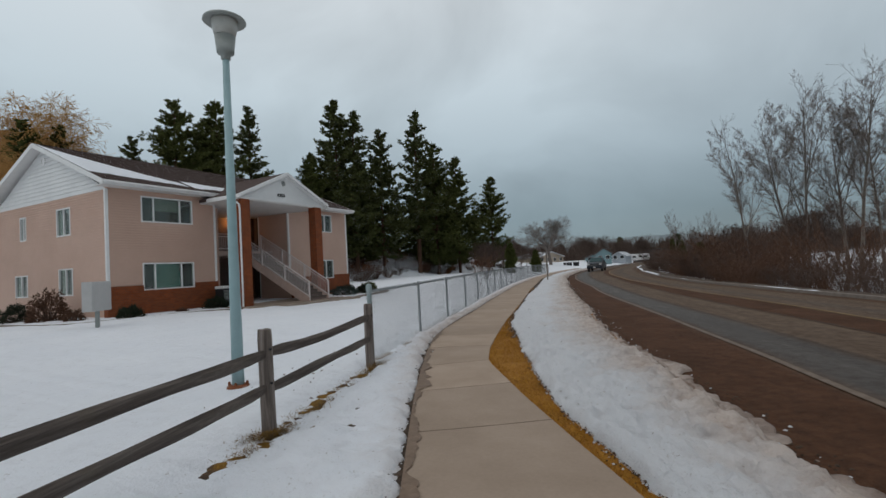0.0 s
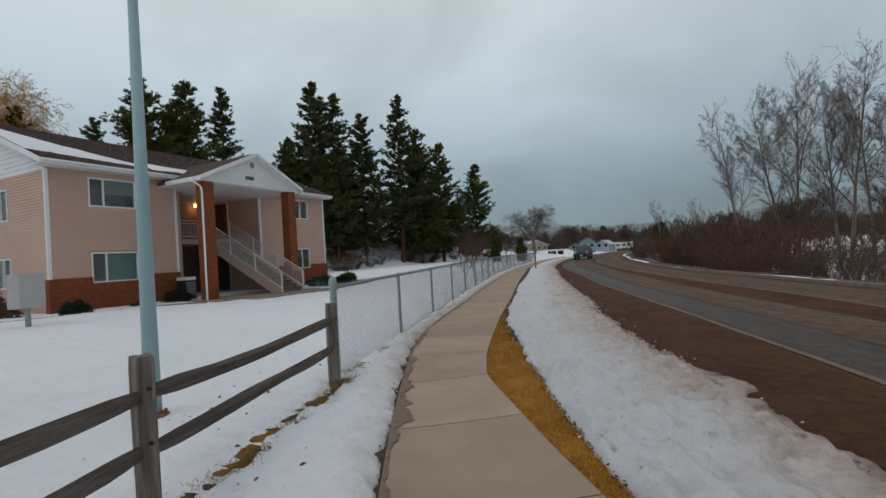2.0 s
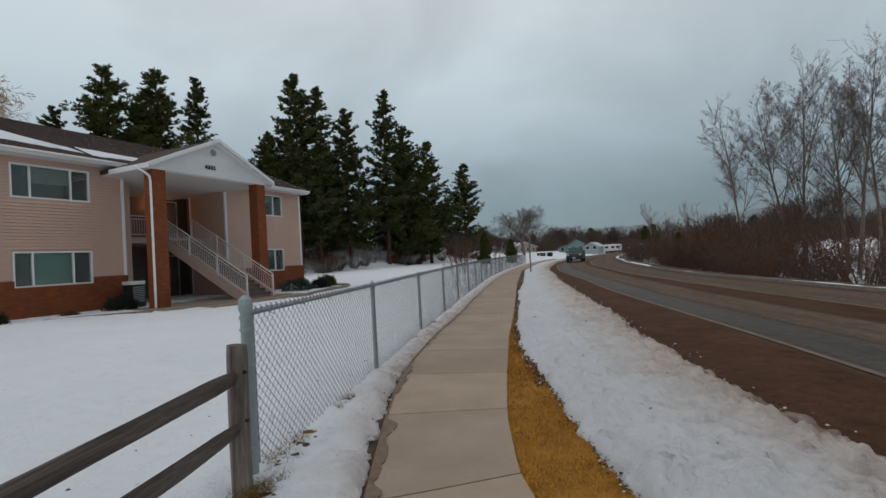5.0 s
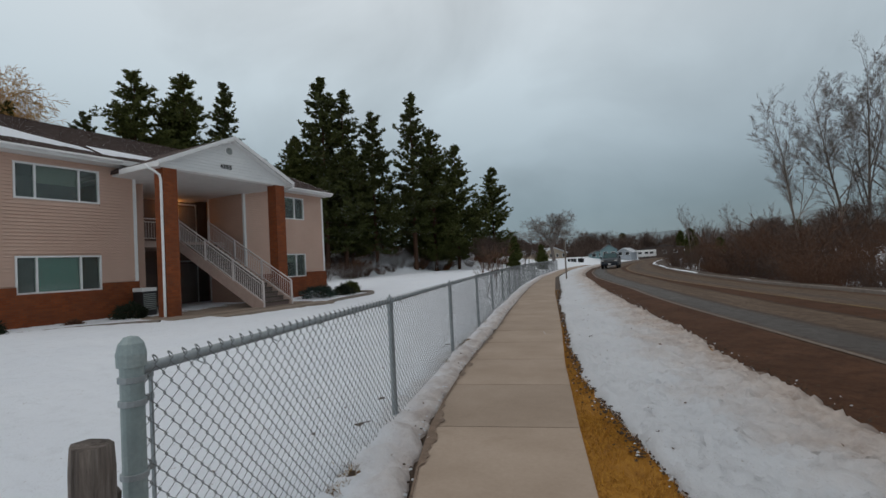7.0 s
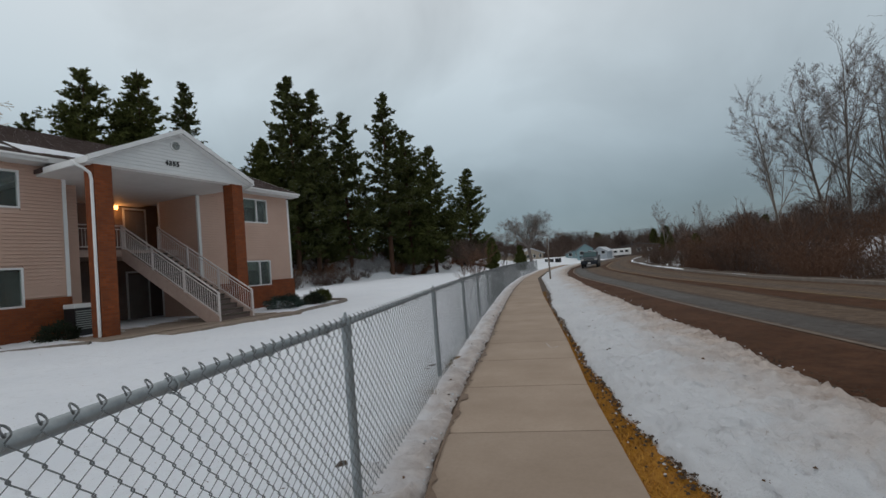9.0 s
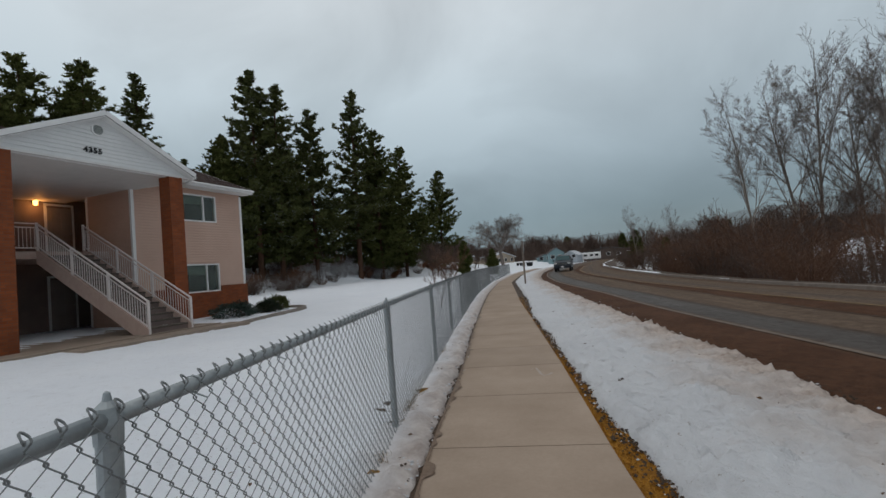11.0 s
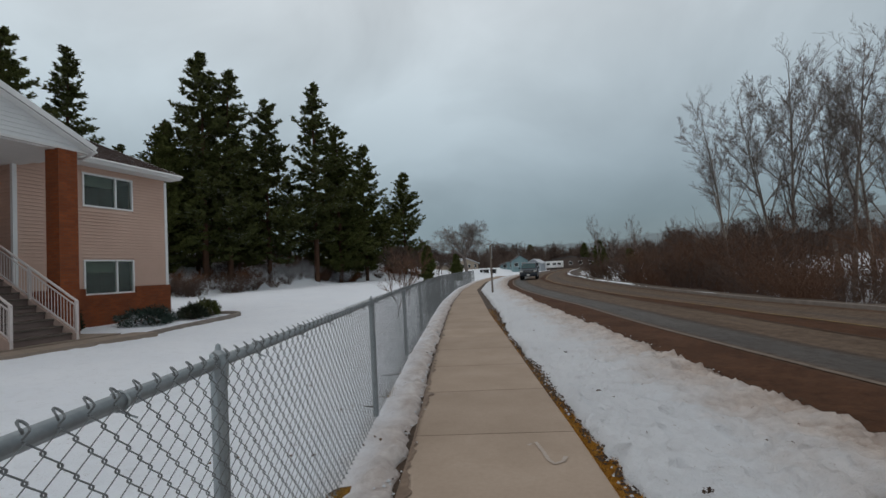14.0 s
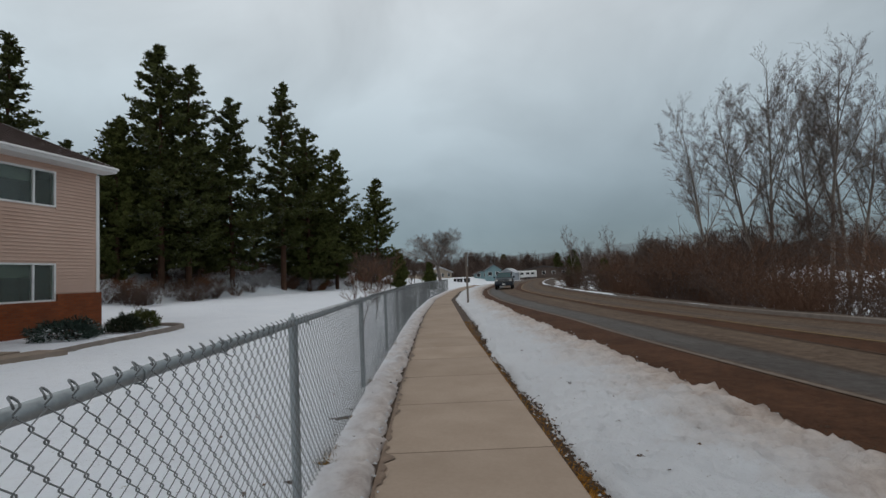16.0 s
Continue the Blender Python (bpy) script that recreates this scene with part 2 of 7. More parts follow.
def bark_mat(name, a, b, stretch=(1, 1, 0.2)):
    return mottled(name, a, b, 5, 0.9, 0, 0.15, stretch, 0.7, 0.03, 30)


def glass_mat():
    n = Nodes("window_glass", 0.03, 0, 0.12)
    n.color((0.52, 0.60, 0.56))
    n.b.inputs["Transmission Weight"].default_value = 0.9
    n.b.inputs["IOR"].default_value = 1.45
    return n.mat


M_SNOW, M_VERGE, M_YARD = snow_mat("clean_snow"), snow_mat("ploughed_snow", True), snow_mat("yard_snow", False, True)
M_WALK, M_ROAD, M_GROUND = concrete_mat(), road_mat(), ground_mat()
M_WOOD, M_RAILWOOD = wood_mat("weathered_wood", 1.1), wood_mat("dark_weathered_wood", 0.72)
M_ROOF, M_BRICK, M_GLASS = shingle_mat(), brick_mat(), glass_mat()
M_PINK = siding_mat("pink_beige_siding", (0.535, 0.36, 0.28), (0.605, 0.42, 0.335))
M_WHITE_SIDING = siding_mat("white_siding", (0.66, 0.66, 0.66), (0.76, 0.76, 0.75))
M_TRIM = mottled("white_trim", (0.74, 0.73, 0.72), (0.82, 0.81, 0.80), 3, 0.5, bump=0.05)
M_SOFFIT = mottled("soffit_panels", (0.66, 0.64, 0.62), (0.74, 0.72, 0.70), 2, 0.6, bump=0.05)
M_RAIL = mottled("pale_pink_rail_paint", (0.66, 0.59, 0.57), (0.74, 0.67, 0.65), 8, 0.45, bump=0.05)
M_STRINGER = mottled("pink_painted_wood", (0.46, 0.33, 0.28), (0.55, 0.41, 0.35), 4, 0.7)
M_TREAD = mottled("grey_brown_treads", (0.085, 0.068, 0.058), (0.15, 0.12, 0.10), 6, 0.85)
M_SLAB = mottled("entry_concrete", (0.22, 0.17, 0.13), (0.33, 0.26, 0.21), 1.2, 0.85, bump=0.2)
# dark colour that holds the shade of the deep entry recess
M_DARKWALL = mottled("darkened_recess_wall", (0.17, 0.125, 0.11), (0.23, 0.17, 0.15), 2, 0.7)
M_DOOR = mottled("entry_door_paint", (0.24, 0.20, 0.18), (0.30, 0.26, 0.23), 2, 0.5)
M_ROOM = mottled("unlit_room_tone", (0.028, 0.030, 0.025), (0.05, 0.05, 0.042), 1, 0.9)
M_BLIND = mottled("teal_blind", (0.28, 0.66, 0.58), (0.36, 0.74, 0.66), 2, 0.7, bump=0.05)
M_BLIND2 = mottled("grey_blind", (0.52, 0.55, 0.46), (0.66, 0.68, 0.58), 2, 0.7, bump=0.05)
M_BLIND3 = mottled("half_drawn_blind", (0.34, 0.36, 0.29), (0.44, 0.46, 0.38), 2, 0.7, bump=0.05)
M_GALV = mottled("galvanised_steel", (0.30, 0.33, 0.345), (0.42, 0.45, 0.465), 9, 0.5, 0.55, 0.5, bump=0.1, dist=0.002)
M_GALVPOST = mottled("dull_green_galvanised", (0.27, 0.33, 0.33), (0.38, 0.44, 0.44), 7, 0.55, 0.35, 0.5, bump=0.1, dist=0.002)
M_WIRE = mottled("weathered_wire", (0.16, 0.17, 0.175), (0.27, 0.28, 0.285), 20, 0.55, 0.5, 0.5, bump=0.0)
M_TEAL = mottled("teal_lamp_paint", (0.27, 0.40, 0.42), (0.36, 0.50, 0.52), 3, 0.5, bump=0.1, dist=0.002)
M_LAMPGREY = mottled("lamp_head_grey", (0.24, 0.26, 0.25), (0.34, 0.36, 0.34), 5, 0.45, 0.2, bump=0.1)
M_LAMPGLASS = mottled("lamp_globe", (0.42, 0.42, 0.39), (0.5, 0.5, 0.47), 4, 0.25, bump=0.05)
M_RUST = mottled("rusty_base", (0.16, 0.055, 0.025), (0.26, 0.09, 0.04), 14, 0.9)
M_GRASS = mottled("dead_grass", (0.28, 0.115, 0.010), (0.44, 0.20, 0.018), 5, 0.9, bump=0.6, dist=0.02)
M_SOIL = mottled("wet_soil", (0.040, 0.024, 0.015), (0.105, 0.064, 0.038), 3, 0.8, bump=0.8, dist=0.03, fine=40)
M_BARK = bark_mat("pine_bark", (0.055, 0.030, 0.020), (0.125, 0.065, 0.042))
M_BIRCH = bark_mat("pale_grey_bark", (0.16, 0.132, 0.112), (0.27, 0.235, 0.205))
M_TWIG = bark_mat("grey_brown_twigs", (0.165, 0.135, 0.122), (0.24, 0.20, 0.18))
M_SHRUB = bark_mat("red_brown_twigs", (0.105, 0.055, 0.036), (0.16, 0.09, 0.06))
M_SHRUBDARK = bark_mat("dark_brown_twigs", (0.085, 0.058, 0.047), (0.14, 0.10, 0.083))
M_WILLOW = bark_mat("yellow_willow_twigs", (0.40, 0.215, 0.07), (0.52, 0.31, 0.12))
M_NEEDLE = needle_mat("pine_needles", (0.060, 0.070, 0.016), (0.104, 0.112, 0.030))
M_NEEDLE2 = needle_mat("dark_pine_needles", (0.052, 0.061, 0.016), (0.090, 0.098, 0.028), 0.25)
M_JUNIPER = needle_mat("juniper_needles", (0.035, 0.055, 0.045), (0.06, 0.085, 0.065), 1.0)
M_YEWBUSH = needle_mat("clipped_evergreen", (0.020, 0.028, 0.016), (0.040, 0.048, 0.026))
M_WLINE = mottled("worn_white_line", (0.10, 0.066, 0.043), (0.21, 0.155, 0.115), 6, 0.7)
M_YLINE = mottled("worn_yellow_line", (0.12, 0.070, 0.025), (0.28, 0.165, 0.045), 5, 0.7)
M_KERB = mottled("kerb_concrete", (0.16, 0.13, 0.11), (0.26, 0.22, 0.19), 4, 0.85)
M_BLACK = mottled("black_plastic", (0.012, 0.012, 0.013), (0.022, 0.022, 0.024), 5, 0.5)
M_LEAF = mottled("brown_fallen_leaf", (0.07, 0.038, 0.02), (0.17, 0.095, 0.045), 20, 0.8)

# ---------- mesh helpers ----------
def part(name, bm, material, parent=None, label="", smooth=False):
    """Links a bmesh as one mesh object, under a thing or a part where given."""
    me = bpy.data.meshes.new(name)
    bm.to_mesh(me)
    bm.free()
    return part_me(name, me, material, parent, label, smooth)


def part_me(name, me, material, parent=None, label="", smooth=False):
    if material is not None and not me.materials:
        me.materials.append(material)
    if smooth:
        me.shade_smooth()
    ob = new(name, me)
    ob.parent = parent
    if label:
        ob["label"] = label
    return ob


def thing(name, x, y, z, label, category, group="", rz=0.0):
    ob = new(name)
    ob.empty_display_size = 0.2
    ob.matrix_world = pose(x, y, z, 0, 0, rz)
    return tagged(ob, label, category, group)


def box(bm, x0, x1, y0, y1, z0, z1, m=None):
    p = [Vector((x, y, z)) for x in (x0, x1) for y in (y0, y1) for z in (z0, z1)]
    v = [bm.verts.new(m @ q if m else q) for q in p]
    for f in ((0, 1, 3, 2), (4, 6, 7, 5), (0, 4, 5, 1), (2, 3, 7, 6), (0, 2, 6, 4), (1, 5, 7, 3)):
        bm.faces.new([v[i] for i in f])
    return v


def box_bm(*a, bevel=0.0):
    bm = bmesh.new()
    box(bm, *a)
    if bevel:
        bmesh.ops.bevel(bm, geom=bm.edges[:], offset=bevel, segments=2, affect="EDGES", profile=0.5)
    return bm


def tube(bm, pts, radii, sides=6, cap=True):
    """A tapered tube through the points."""
    pts = [Vector(p) for p in pts]
    if isinstance(radii, (int, float)):
        radii = [radii] * len(pts)
    rings, ref = [], Vector((0.31, 0.17, 0.93))
    for i, p in enumerate(pts):
        d = (pts[min(i + 1, len(pts) - 1)] - pts[max(i - 1, 0)]).normalized()
        if abs(d.dot(ref)) > 0.95:
            ref = Vector((0.93, 0.3, 0.1))
        a = d.cross(ref).normalized()
        b = d.cross(a)
        rings.append([bm.verts.new(p + radii[i] * (math.cos(k * math.tau / sides) * a + math.sin(k * math.tau / sides) * b)) for k in range(sides)])
    for r, q in zip(rings, rings[1:]):
        for k in range(sides):
            bm.faces.new((r[k], r[(k + 1) % sides], q[(k + 1) % sides], q[k]))
    if cap:
        bm.faces.new(rings[0][::-1])
        bm.faces.new(rings[-1])


def lathe(bm, profile, sides=24, centre=(0, 0, 0)):
    """A turned body from (radius, height) pairs."""
    c = Vector(centre)
    rings = [[bm.verts.new(c + Vector((max(r, 1e-4) * math.cos(k * math.tau / sides), max(r, 1e-4) * math.sin(k * math.tau / sides), h))) for k in range(sides)] for r, h in profile]
    for r, q in zip(rings, rings[1:]):
        for k in range(sides):
            bm.faces.new((r[k], r[(k + 1) % sides], q[(k + 1) % sides], q[k]))
    bm.faces.new(rings[0][::-1])
    bm.faces.new(rings[-1])


class Soup:
    """Fast gathering of many small pieces into one mesh."""

    def __init__(self):
        self.v, self.f = [], []

    def prism(self, p, q, r0, r1, sides=3):
        d = (q - p)
        if d.length < 1e-6:
            return
        d.normalize()
        a = d.cross(Vector((0.23, 0.91, 0.35)) if abs(d.z) > 0.5 else Vector((0.1, 0.2, 0.97))).normalized()
        b = d.cross(a)
        n = len(self.v)
        for c, r in ((p, r0), (q, r1)):
            for k in range(sides):
                t = k * math.tau / sides
                self.v.append(c + r * (math.cos(t) * a + math.sin(t) * b))
        for k in range(sides):
            j = (k + 1) % sides
            self.f.append((n + k, n + j, n + sides + j, n + sides + k))

    def tri(self, a, b, c):
        n = len(self.v)
        self.v += [a, b, c]
        self.f.append((n, n + 1, n + 2))

    def quad(self, a, b, c, d):
        n = len(self.v)
        self.v += [a, b, c, d]
        self.f.append((n, n + 1, n + 2, n + 3))

    def mesh(self, name):
        me = bpy.data.meshes.new(name)
        me.from_pydata([tuple(v) for v in self.v], [], self.f)
        me.update()
        return me


def rnd_unit(rng):
    z, t = rng.uniform(-1, 1), rng.uniform(0, math.tau)
    r = math.sqrt(1 - z * z)
    return Vector((r * math.cos(t), r * math.sin(t), z))


def fbm(x, y, s, octaves=4):
    return noise.fractal(Vector((x * s, y * s, 3.7)), 0.9, 2.1, octaves)


# ---------- the lines of the plan, x by y ----------
def line(*pts):
    ys, xs = [p[1] for p in pts], [p[0] for p in pts]

    def at(y):
        return float(sum(w * np.interp(y + d, ys, xs) for d, w in ((-0.9, 0.25), (0, 0.5), (0.9, 0.25))))
    return at


walk_l = line((20.5, -34), (9.0, -13), (3.9, -3), (1.85, 1.1), (0.36, 3.81), (-1.02, 6.28), (-2.38, 9.0), (-3.15, 10.7), (-3.99, 13.5), (-4.75, 16.6), (-5.85, 20.6), (-7.75, 27.9), (-9.3, 34.2), (-12.1, 46.8), (-15.0, 64), (-16.6, 78), (-17.5, 95))
walk_r_pts = ((22.2, -34), (10.7, -13), (5.6, -3), (3.62, 1.1), (1.84, 4.38), (1.28, 5.15), (0.39, 6.41), (-0.72, 8.08), (-0.90, 8.4), (-1.31, 9.49), (-1.77, 11.02), (-2.57, 13.83), (-3.37, 16.97), (-4.95, 22.85), (-6.4, 28.2), (-7.6, 33), (-10.7, 45.2), (-13.6, 62), (-15.1, 78), (-16, 95))


def walk_r(y):
    return float(np.interp(y, [p[1] for p in walk_r_pts], [p[0] for p in walk_r_pts]))


snow_r = line((22.6, -34), (11, -13), (5.8, -3), (3.8, 1.1), (1.9, 4.5), (1.4, 5.25), (1.04, 5.75), (0.45, 6.9), (-0.14, 8.25), (-0.70, 9.5), (-1.25, 10.9), (-2.03, 12.6), (-2.74, 15), (-3.41, 17.5), (-4.14, 20.2), (-5.08, 23.6), (-6.0, 27.8), (-7.3, 33), (-10.4, 45.2), (-13.3, 62), (-14.9, 78), (-15.8, 95))
road_n = line((22, -60), (14, -34), (7.6, -13), (4.6, -1), (3.35, 3.8), (2.95, 5.1), (2.2, 7.3), (1.33, 9.6), (0.62, 11.5), (-0.32, 14.6), (-0.85, 16.8), (-1.48, 19.2), (-2.05, 20.8), (-2.6, 22.9), (-3.12, 24.9), (-4.05, 28.2), (-5.1, 32), (-6.85, 39.6), (-8.2, 44.5), (-10.2, 55), (-12.3, 70), (-14, 90), (-14.4, 112), (-13, 160), (-8, 230))
white_l = line((24, -60), (16, -34), (9.3, -13), (6, -1), (4.4, 5.6), (3.72, 7.68), (3.1, 9.9), (2.37, 12.1), (1.35, 15.4), (0.96, 16.5), (0.38, 18.3), (-0.47, 20.8), (-1.44, 23.8), (-2.38, 27), (-3.4, 31), (-4.65, 35), (-6.0, 39.6), (-7.3, 44.2), (-9.6, 55), (-11.3, 66), (-12.9, 90), (-13.2, 112), (-11.8, 160), (-7, 230))
seam_l = line((26.5, -60), (18.6, -34), (12.0, -13), (8.3, 2), (5.75, 10), (5.0, 12.4), (4.15, 15), (3.17, 17.7), (2.48, 19.8), (1.4, 23), (0.78, 25.2), (-0.47, 29.7), (-1.36, 32.5), (-1.92, 34.8), (-3.6, 42), (-4.5, 45.4), (-6.6, 55), (-8.5, 67), (-9.9, 90), (-10.3, 112), (-9.1, 160), (-4.2, 230))
yellow_l = line((27.5, -60), (19.5, -34), (13, -13), (9.4, 2), (6.95, 10), (5.57, 14.5), (4.5, 17.9), (3.32, 21.2), (2.35, 23.8), (1.82, 25.5), (1.22, 27), (0.58, 29.4), (-0.1, 31.4), (-1.85, 36.8), (-2.6, 40), (-4.9, 49.5), (-6.2, 56), (-7.7, 66), (-9.2, 90), (-9.6, 112), (-8.4, 160), (-3.5, 230))
kerb_f = line((32, -60), (24, -34), (17.5, -13), (12.6, 2), (9.0, 12.8), (6.85, 19.5), (5.35, 23.4), (4.05, 27.2), (3.0, 30), (2.15, 32.1), (1.3, 35.5), (-0.7, 44), (-3.0, 57), (-4.8, 72), (-5.8, 79), (-6.6, 94), (-6.8, 112), (-5.5, 160), (0, 230))
fence_x = line((-2.70, 7.74), (-3.6, 10.79), (-4.54, 14.03), (-5.42, 17.22), (-6.3, 20.4), (-7.4, 24.6), (-8.3, 27.9), (-9.9, 34.2), (-12.7, 46.8), (-15.6, 64), (-17, 76))
ROAD_Z = -0.13


def yard_z(x, y):
    """The lie of the land left of the fence."""
    d = fence_x(max(y, 7.85)) - x if y > 7.85 else -2.98 + 0.35 * (7.85 - y) - x
    rise = -0.13 * min(max((d - 0.3) / 1.3, 0.0), 1.0) + 0.33 * min(max((d - 3.0) / 9.5, 0.0), 1.0)
    rise += 0.25 * min(max((y - 30) / 30, 0.0), 1.0) * min(max((d - 4) / 15, 0.0), 1.0)
    return rise


def bank_z(x, y):
    foot = -35.5 - 0.06 * (y - 50) + 1.6 * math.sin(y * 0.21) - 9 * min(max((46 - y) / 30, 0.0), 1.0)
    if y > 92:
        foot += 0.35 * (y - 92)
    s = min(max((foot - x) / 14.0, 0.0), 1.0)
    return (5.0 - 4.1 * min(max((y - 100) / 28, 0.0), 1.0)) * s * s * (3 - 2 * s)


def strip(name, ys, columns, z_of, material, smooth=True, parent=None):
    """A sheet that follows the plan's lines: columns are functions of y; the UV map holds metres across and along."""
    me = bpy.data.meshes.new(name)
    vs, uv, n = [], [], len(columns)
    for y in ys:
        xs = [c(y) for c in columns]
        for k, x in enumerate(xs):
            vs.append((x, y, z_of(x, y, k / (n - 1))))
            uv.append(((x - xs[0]) * 0.94, y))
    fs = [(r * n + k, r * n + k + 1, (r + 1) * n + k + 1, (r + 1) * n + k) for r in range(len(ys) - 1) for k in range(n - 1)]
    me.from_pydata(vs, [], fs)
    lay = me.uv_layers.new(name="UVMap")
    for lp in me.loops:
        lay.data[lp.index].uv = uv[lp.vertex_index]
    return part_me(name, me, material, parent, "", smooth)


def between(a, b, f):
    return lambda y: a(y) + (b(y) - a(y)) * f


def shifted(a, d):
    return lambda y: a(y) + d


def steps(*runs):
    out = []
    for a, b, s in runs:
        out += list(np.arange(a, b, s))
    return out + [runs[-1][1]]

# ---------- ground, road, pavement ----------
def ground():
    """One sheet out to the horizon, sunk under the road and the pavement."""
    def grid(lo, hi, fine_lo, fine_hi, step):
        inner = list(np.arange(fine_lo, fine_hi + 0.01, step))
        out_l, out_r, s, p = [], [], step, fine_lo
        while p > lo:
            s *= 1.35
            p -= s
            out_l.append(p)
        s, p = step, fine_hi
        while p < hi:
            s *= 1.35
            p += s
            out_r.append(p)
        return out_l[::-1] + inner + out_r
    xs, ys = grid(-1500, 1500, -70, 60, 1.3), grid(-900, 2500, -20, 130, 1.6)
    vs, uv = [], []
    for y in ys:
        yy = min(max(y, -34), 160)
        wl, kf = walk_l(yy), kerb_f(yy)
        for x in xs:
            bare = 0.0
            if x < wl - 1.2:
                b = bank_z(x, y)
                z = yard_z(x, y) - 0.06 + b
                bare = (0.17 + 0.16 * min(max((y - 112) / 30, 0.0), 1.0)) * min(b * 0.9, 1.0) if b > 0 else -0.6
                z += 0.25 * fbm(x, y, 0.25) * min(b, 1.0)
            elif x > kf + 0.9:
                d = x - kf - 0.9
                z = -0.1 - 1.5 * min(d / 9.0, 1.0) ** 0.8 + 0.12 * fbm(x, y, 0.2)
                bare = 0.3 if d < 7 else (0.12 if d < 12 else 0.02)
            else:
                z = -0.4
            vs.append((x, y, z))
            uv.append((bare, 0.0))
    n = len(xs)
    fs = [(r * n + k, r * n + k + 1, (r + 1) * n + k + 1, (r + 1) * n + k) for r in range(len(ys) - 1) for k in range(n - 1)]
    me = bpy.data.meshes.new("ground")
    me.from_pydata(vs, [], fs)
    lay = me.uv_layers.new(name="UVMap")
    for lp in me.loops:
        lay.data[lp.index].uv = uv[lp.vertex_index]
    return tagged(part_me("ground", me, M_GROUND, None, "", True), "snow-covered ground with brown grass showing through", "ground", kind="structure")


ground()
ROAD_YS = steps((-60, 0, 3), (0, 60, 0.8), (60, 230, 3))
ROAD_COLS = [(shifted(road_n, -0.3), 0.0), (road_n, 0.3), (between(road_n, white_l, 0.5), 1.15)] + [(between(white_l, seam_l, f), 2.0 + 2.8 * f) for f in (0, 0.33, 0.67, 1)] + [(between(seam_l, yellow_l, f), 4.8 + 1.2 * f) for f in (0.5, 1)] \
    + [(between(yellow_l, kerb_f, f), 6.0 + 3.7 * f) for f in (0.33, 0.66, 1)] + [(shifted(kerb_f, 0.1), 9.8)]


def road_z(x, y):
    a, b = road_n(y) - 0.25, kerb_f(y) + 0.1
    return ROAD_Z + 0.05 * math.sin(math.pi * min(max((x - a) / (b - a), 0), 1))


road = strip("road", ROAD_YS, [c for c, u in ROAD_COLS], lambda x, y, f: road_z(x, y), M_ROAD)
for lp in road.data.loops:
    # across the road the map follows the painted lines
    uv = road.data.uv_layers[0].data[lp.index].uv
    uv.x = ROAD_COLS[lp.vertex_index % len(ROAD_COLS)][1]
tagged(road, "wet two-lane asphalt road with sand-brown shoulders", "road", kind="structure")


def marking(name, f, w, material, label, wob=0.02):
    ob = strip(name, ROAD_YS, [shifted(f, -w / 2), shifted(f, w / 2)], lambda x, y, k: road_z(x, y) + 0.012, material)
    tagged(ob, label, "road marking", kind="structure")


marking("road_marking", white_l, 0.11, M_WLINE, "worn white edge line along the road")
marking("road_marking", yellow_l, 0.12, M_YLINE, "worn yellow centre line along the road")
marking("road_marking", seam_l, 0.045, M_SOIL, "dark tar seam along the road")


def far_kerb():
    ys = steps((-34, 0, 3), (0, 60, 0.5), (60, 230, 3))
    zs = (ROAD_Z - 0.02, -0.02, 0.0, -0.02, -0.15)
    ob = strip("kerb", ys, [shifted(kerb_f, d) for d in (0.0, 0.02, 0.09, 0.16, 0.17)], lambda x, y, f: zs[round(f * 4)], M_KERB, False)
    tagged(ob, "low concrete kerb stained with road dirt", "kerb", kind="structure")
    ob = strip("verge", ys, [shifted(kerb_f, d) for d in (0.15, 0.7, 1.5, 3.2)], lambda x, y, f: -0.03 + 0.05 * fbm(x, y, 1.0) - (0.0, 0.02, 0.08, 0.75)[round(f * 3)], M_SOIL)
    tagged(ob, "strip of brown leaf litter behind the kerb", "verge", kind="structure")
    me = bpy.data.meshes.new("kerb_snow")
    vs, fs = [], []
    for y in steps((8, 60, 0.22), (60, 160, 1.0)):
        w = noise.noise(Vector((y * 0.35, 1.5, 0))) + 0.5 * noise.noise(Vector((y * 1.7, 4.5, 0))) + (0.35 if y > 45 else 0.0)
        w = max(0.0, min(w, 0.7)) * (0.3 if y < 45 else 0.5)
        x = kerb_f(y) + 0.05
        n = len(vs)
        for f, h in ((0, -0.06), (0.15, 0.6), (0.5, 1.0), (0.85, 0.6), (1, -0.06)):
            vs.append((x + f * (w + 0.02), y, -0.03 + h * 0.13 * w + 0.02 * (w > 0.02)))
        if n:
            fs += [(n - 5 + k, n - 4 + k, n + 1 + k, n + k) for k in range(4)]
    me.from_pydata(vs, [], fs)
    tagged(part_me("kerb_snow", me, M_SNOW, None, "", True), "patchy remains of snow along the far kerb", "snow", kind="structure")


far_kerb()

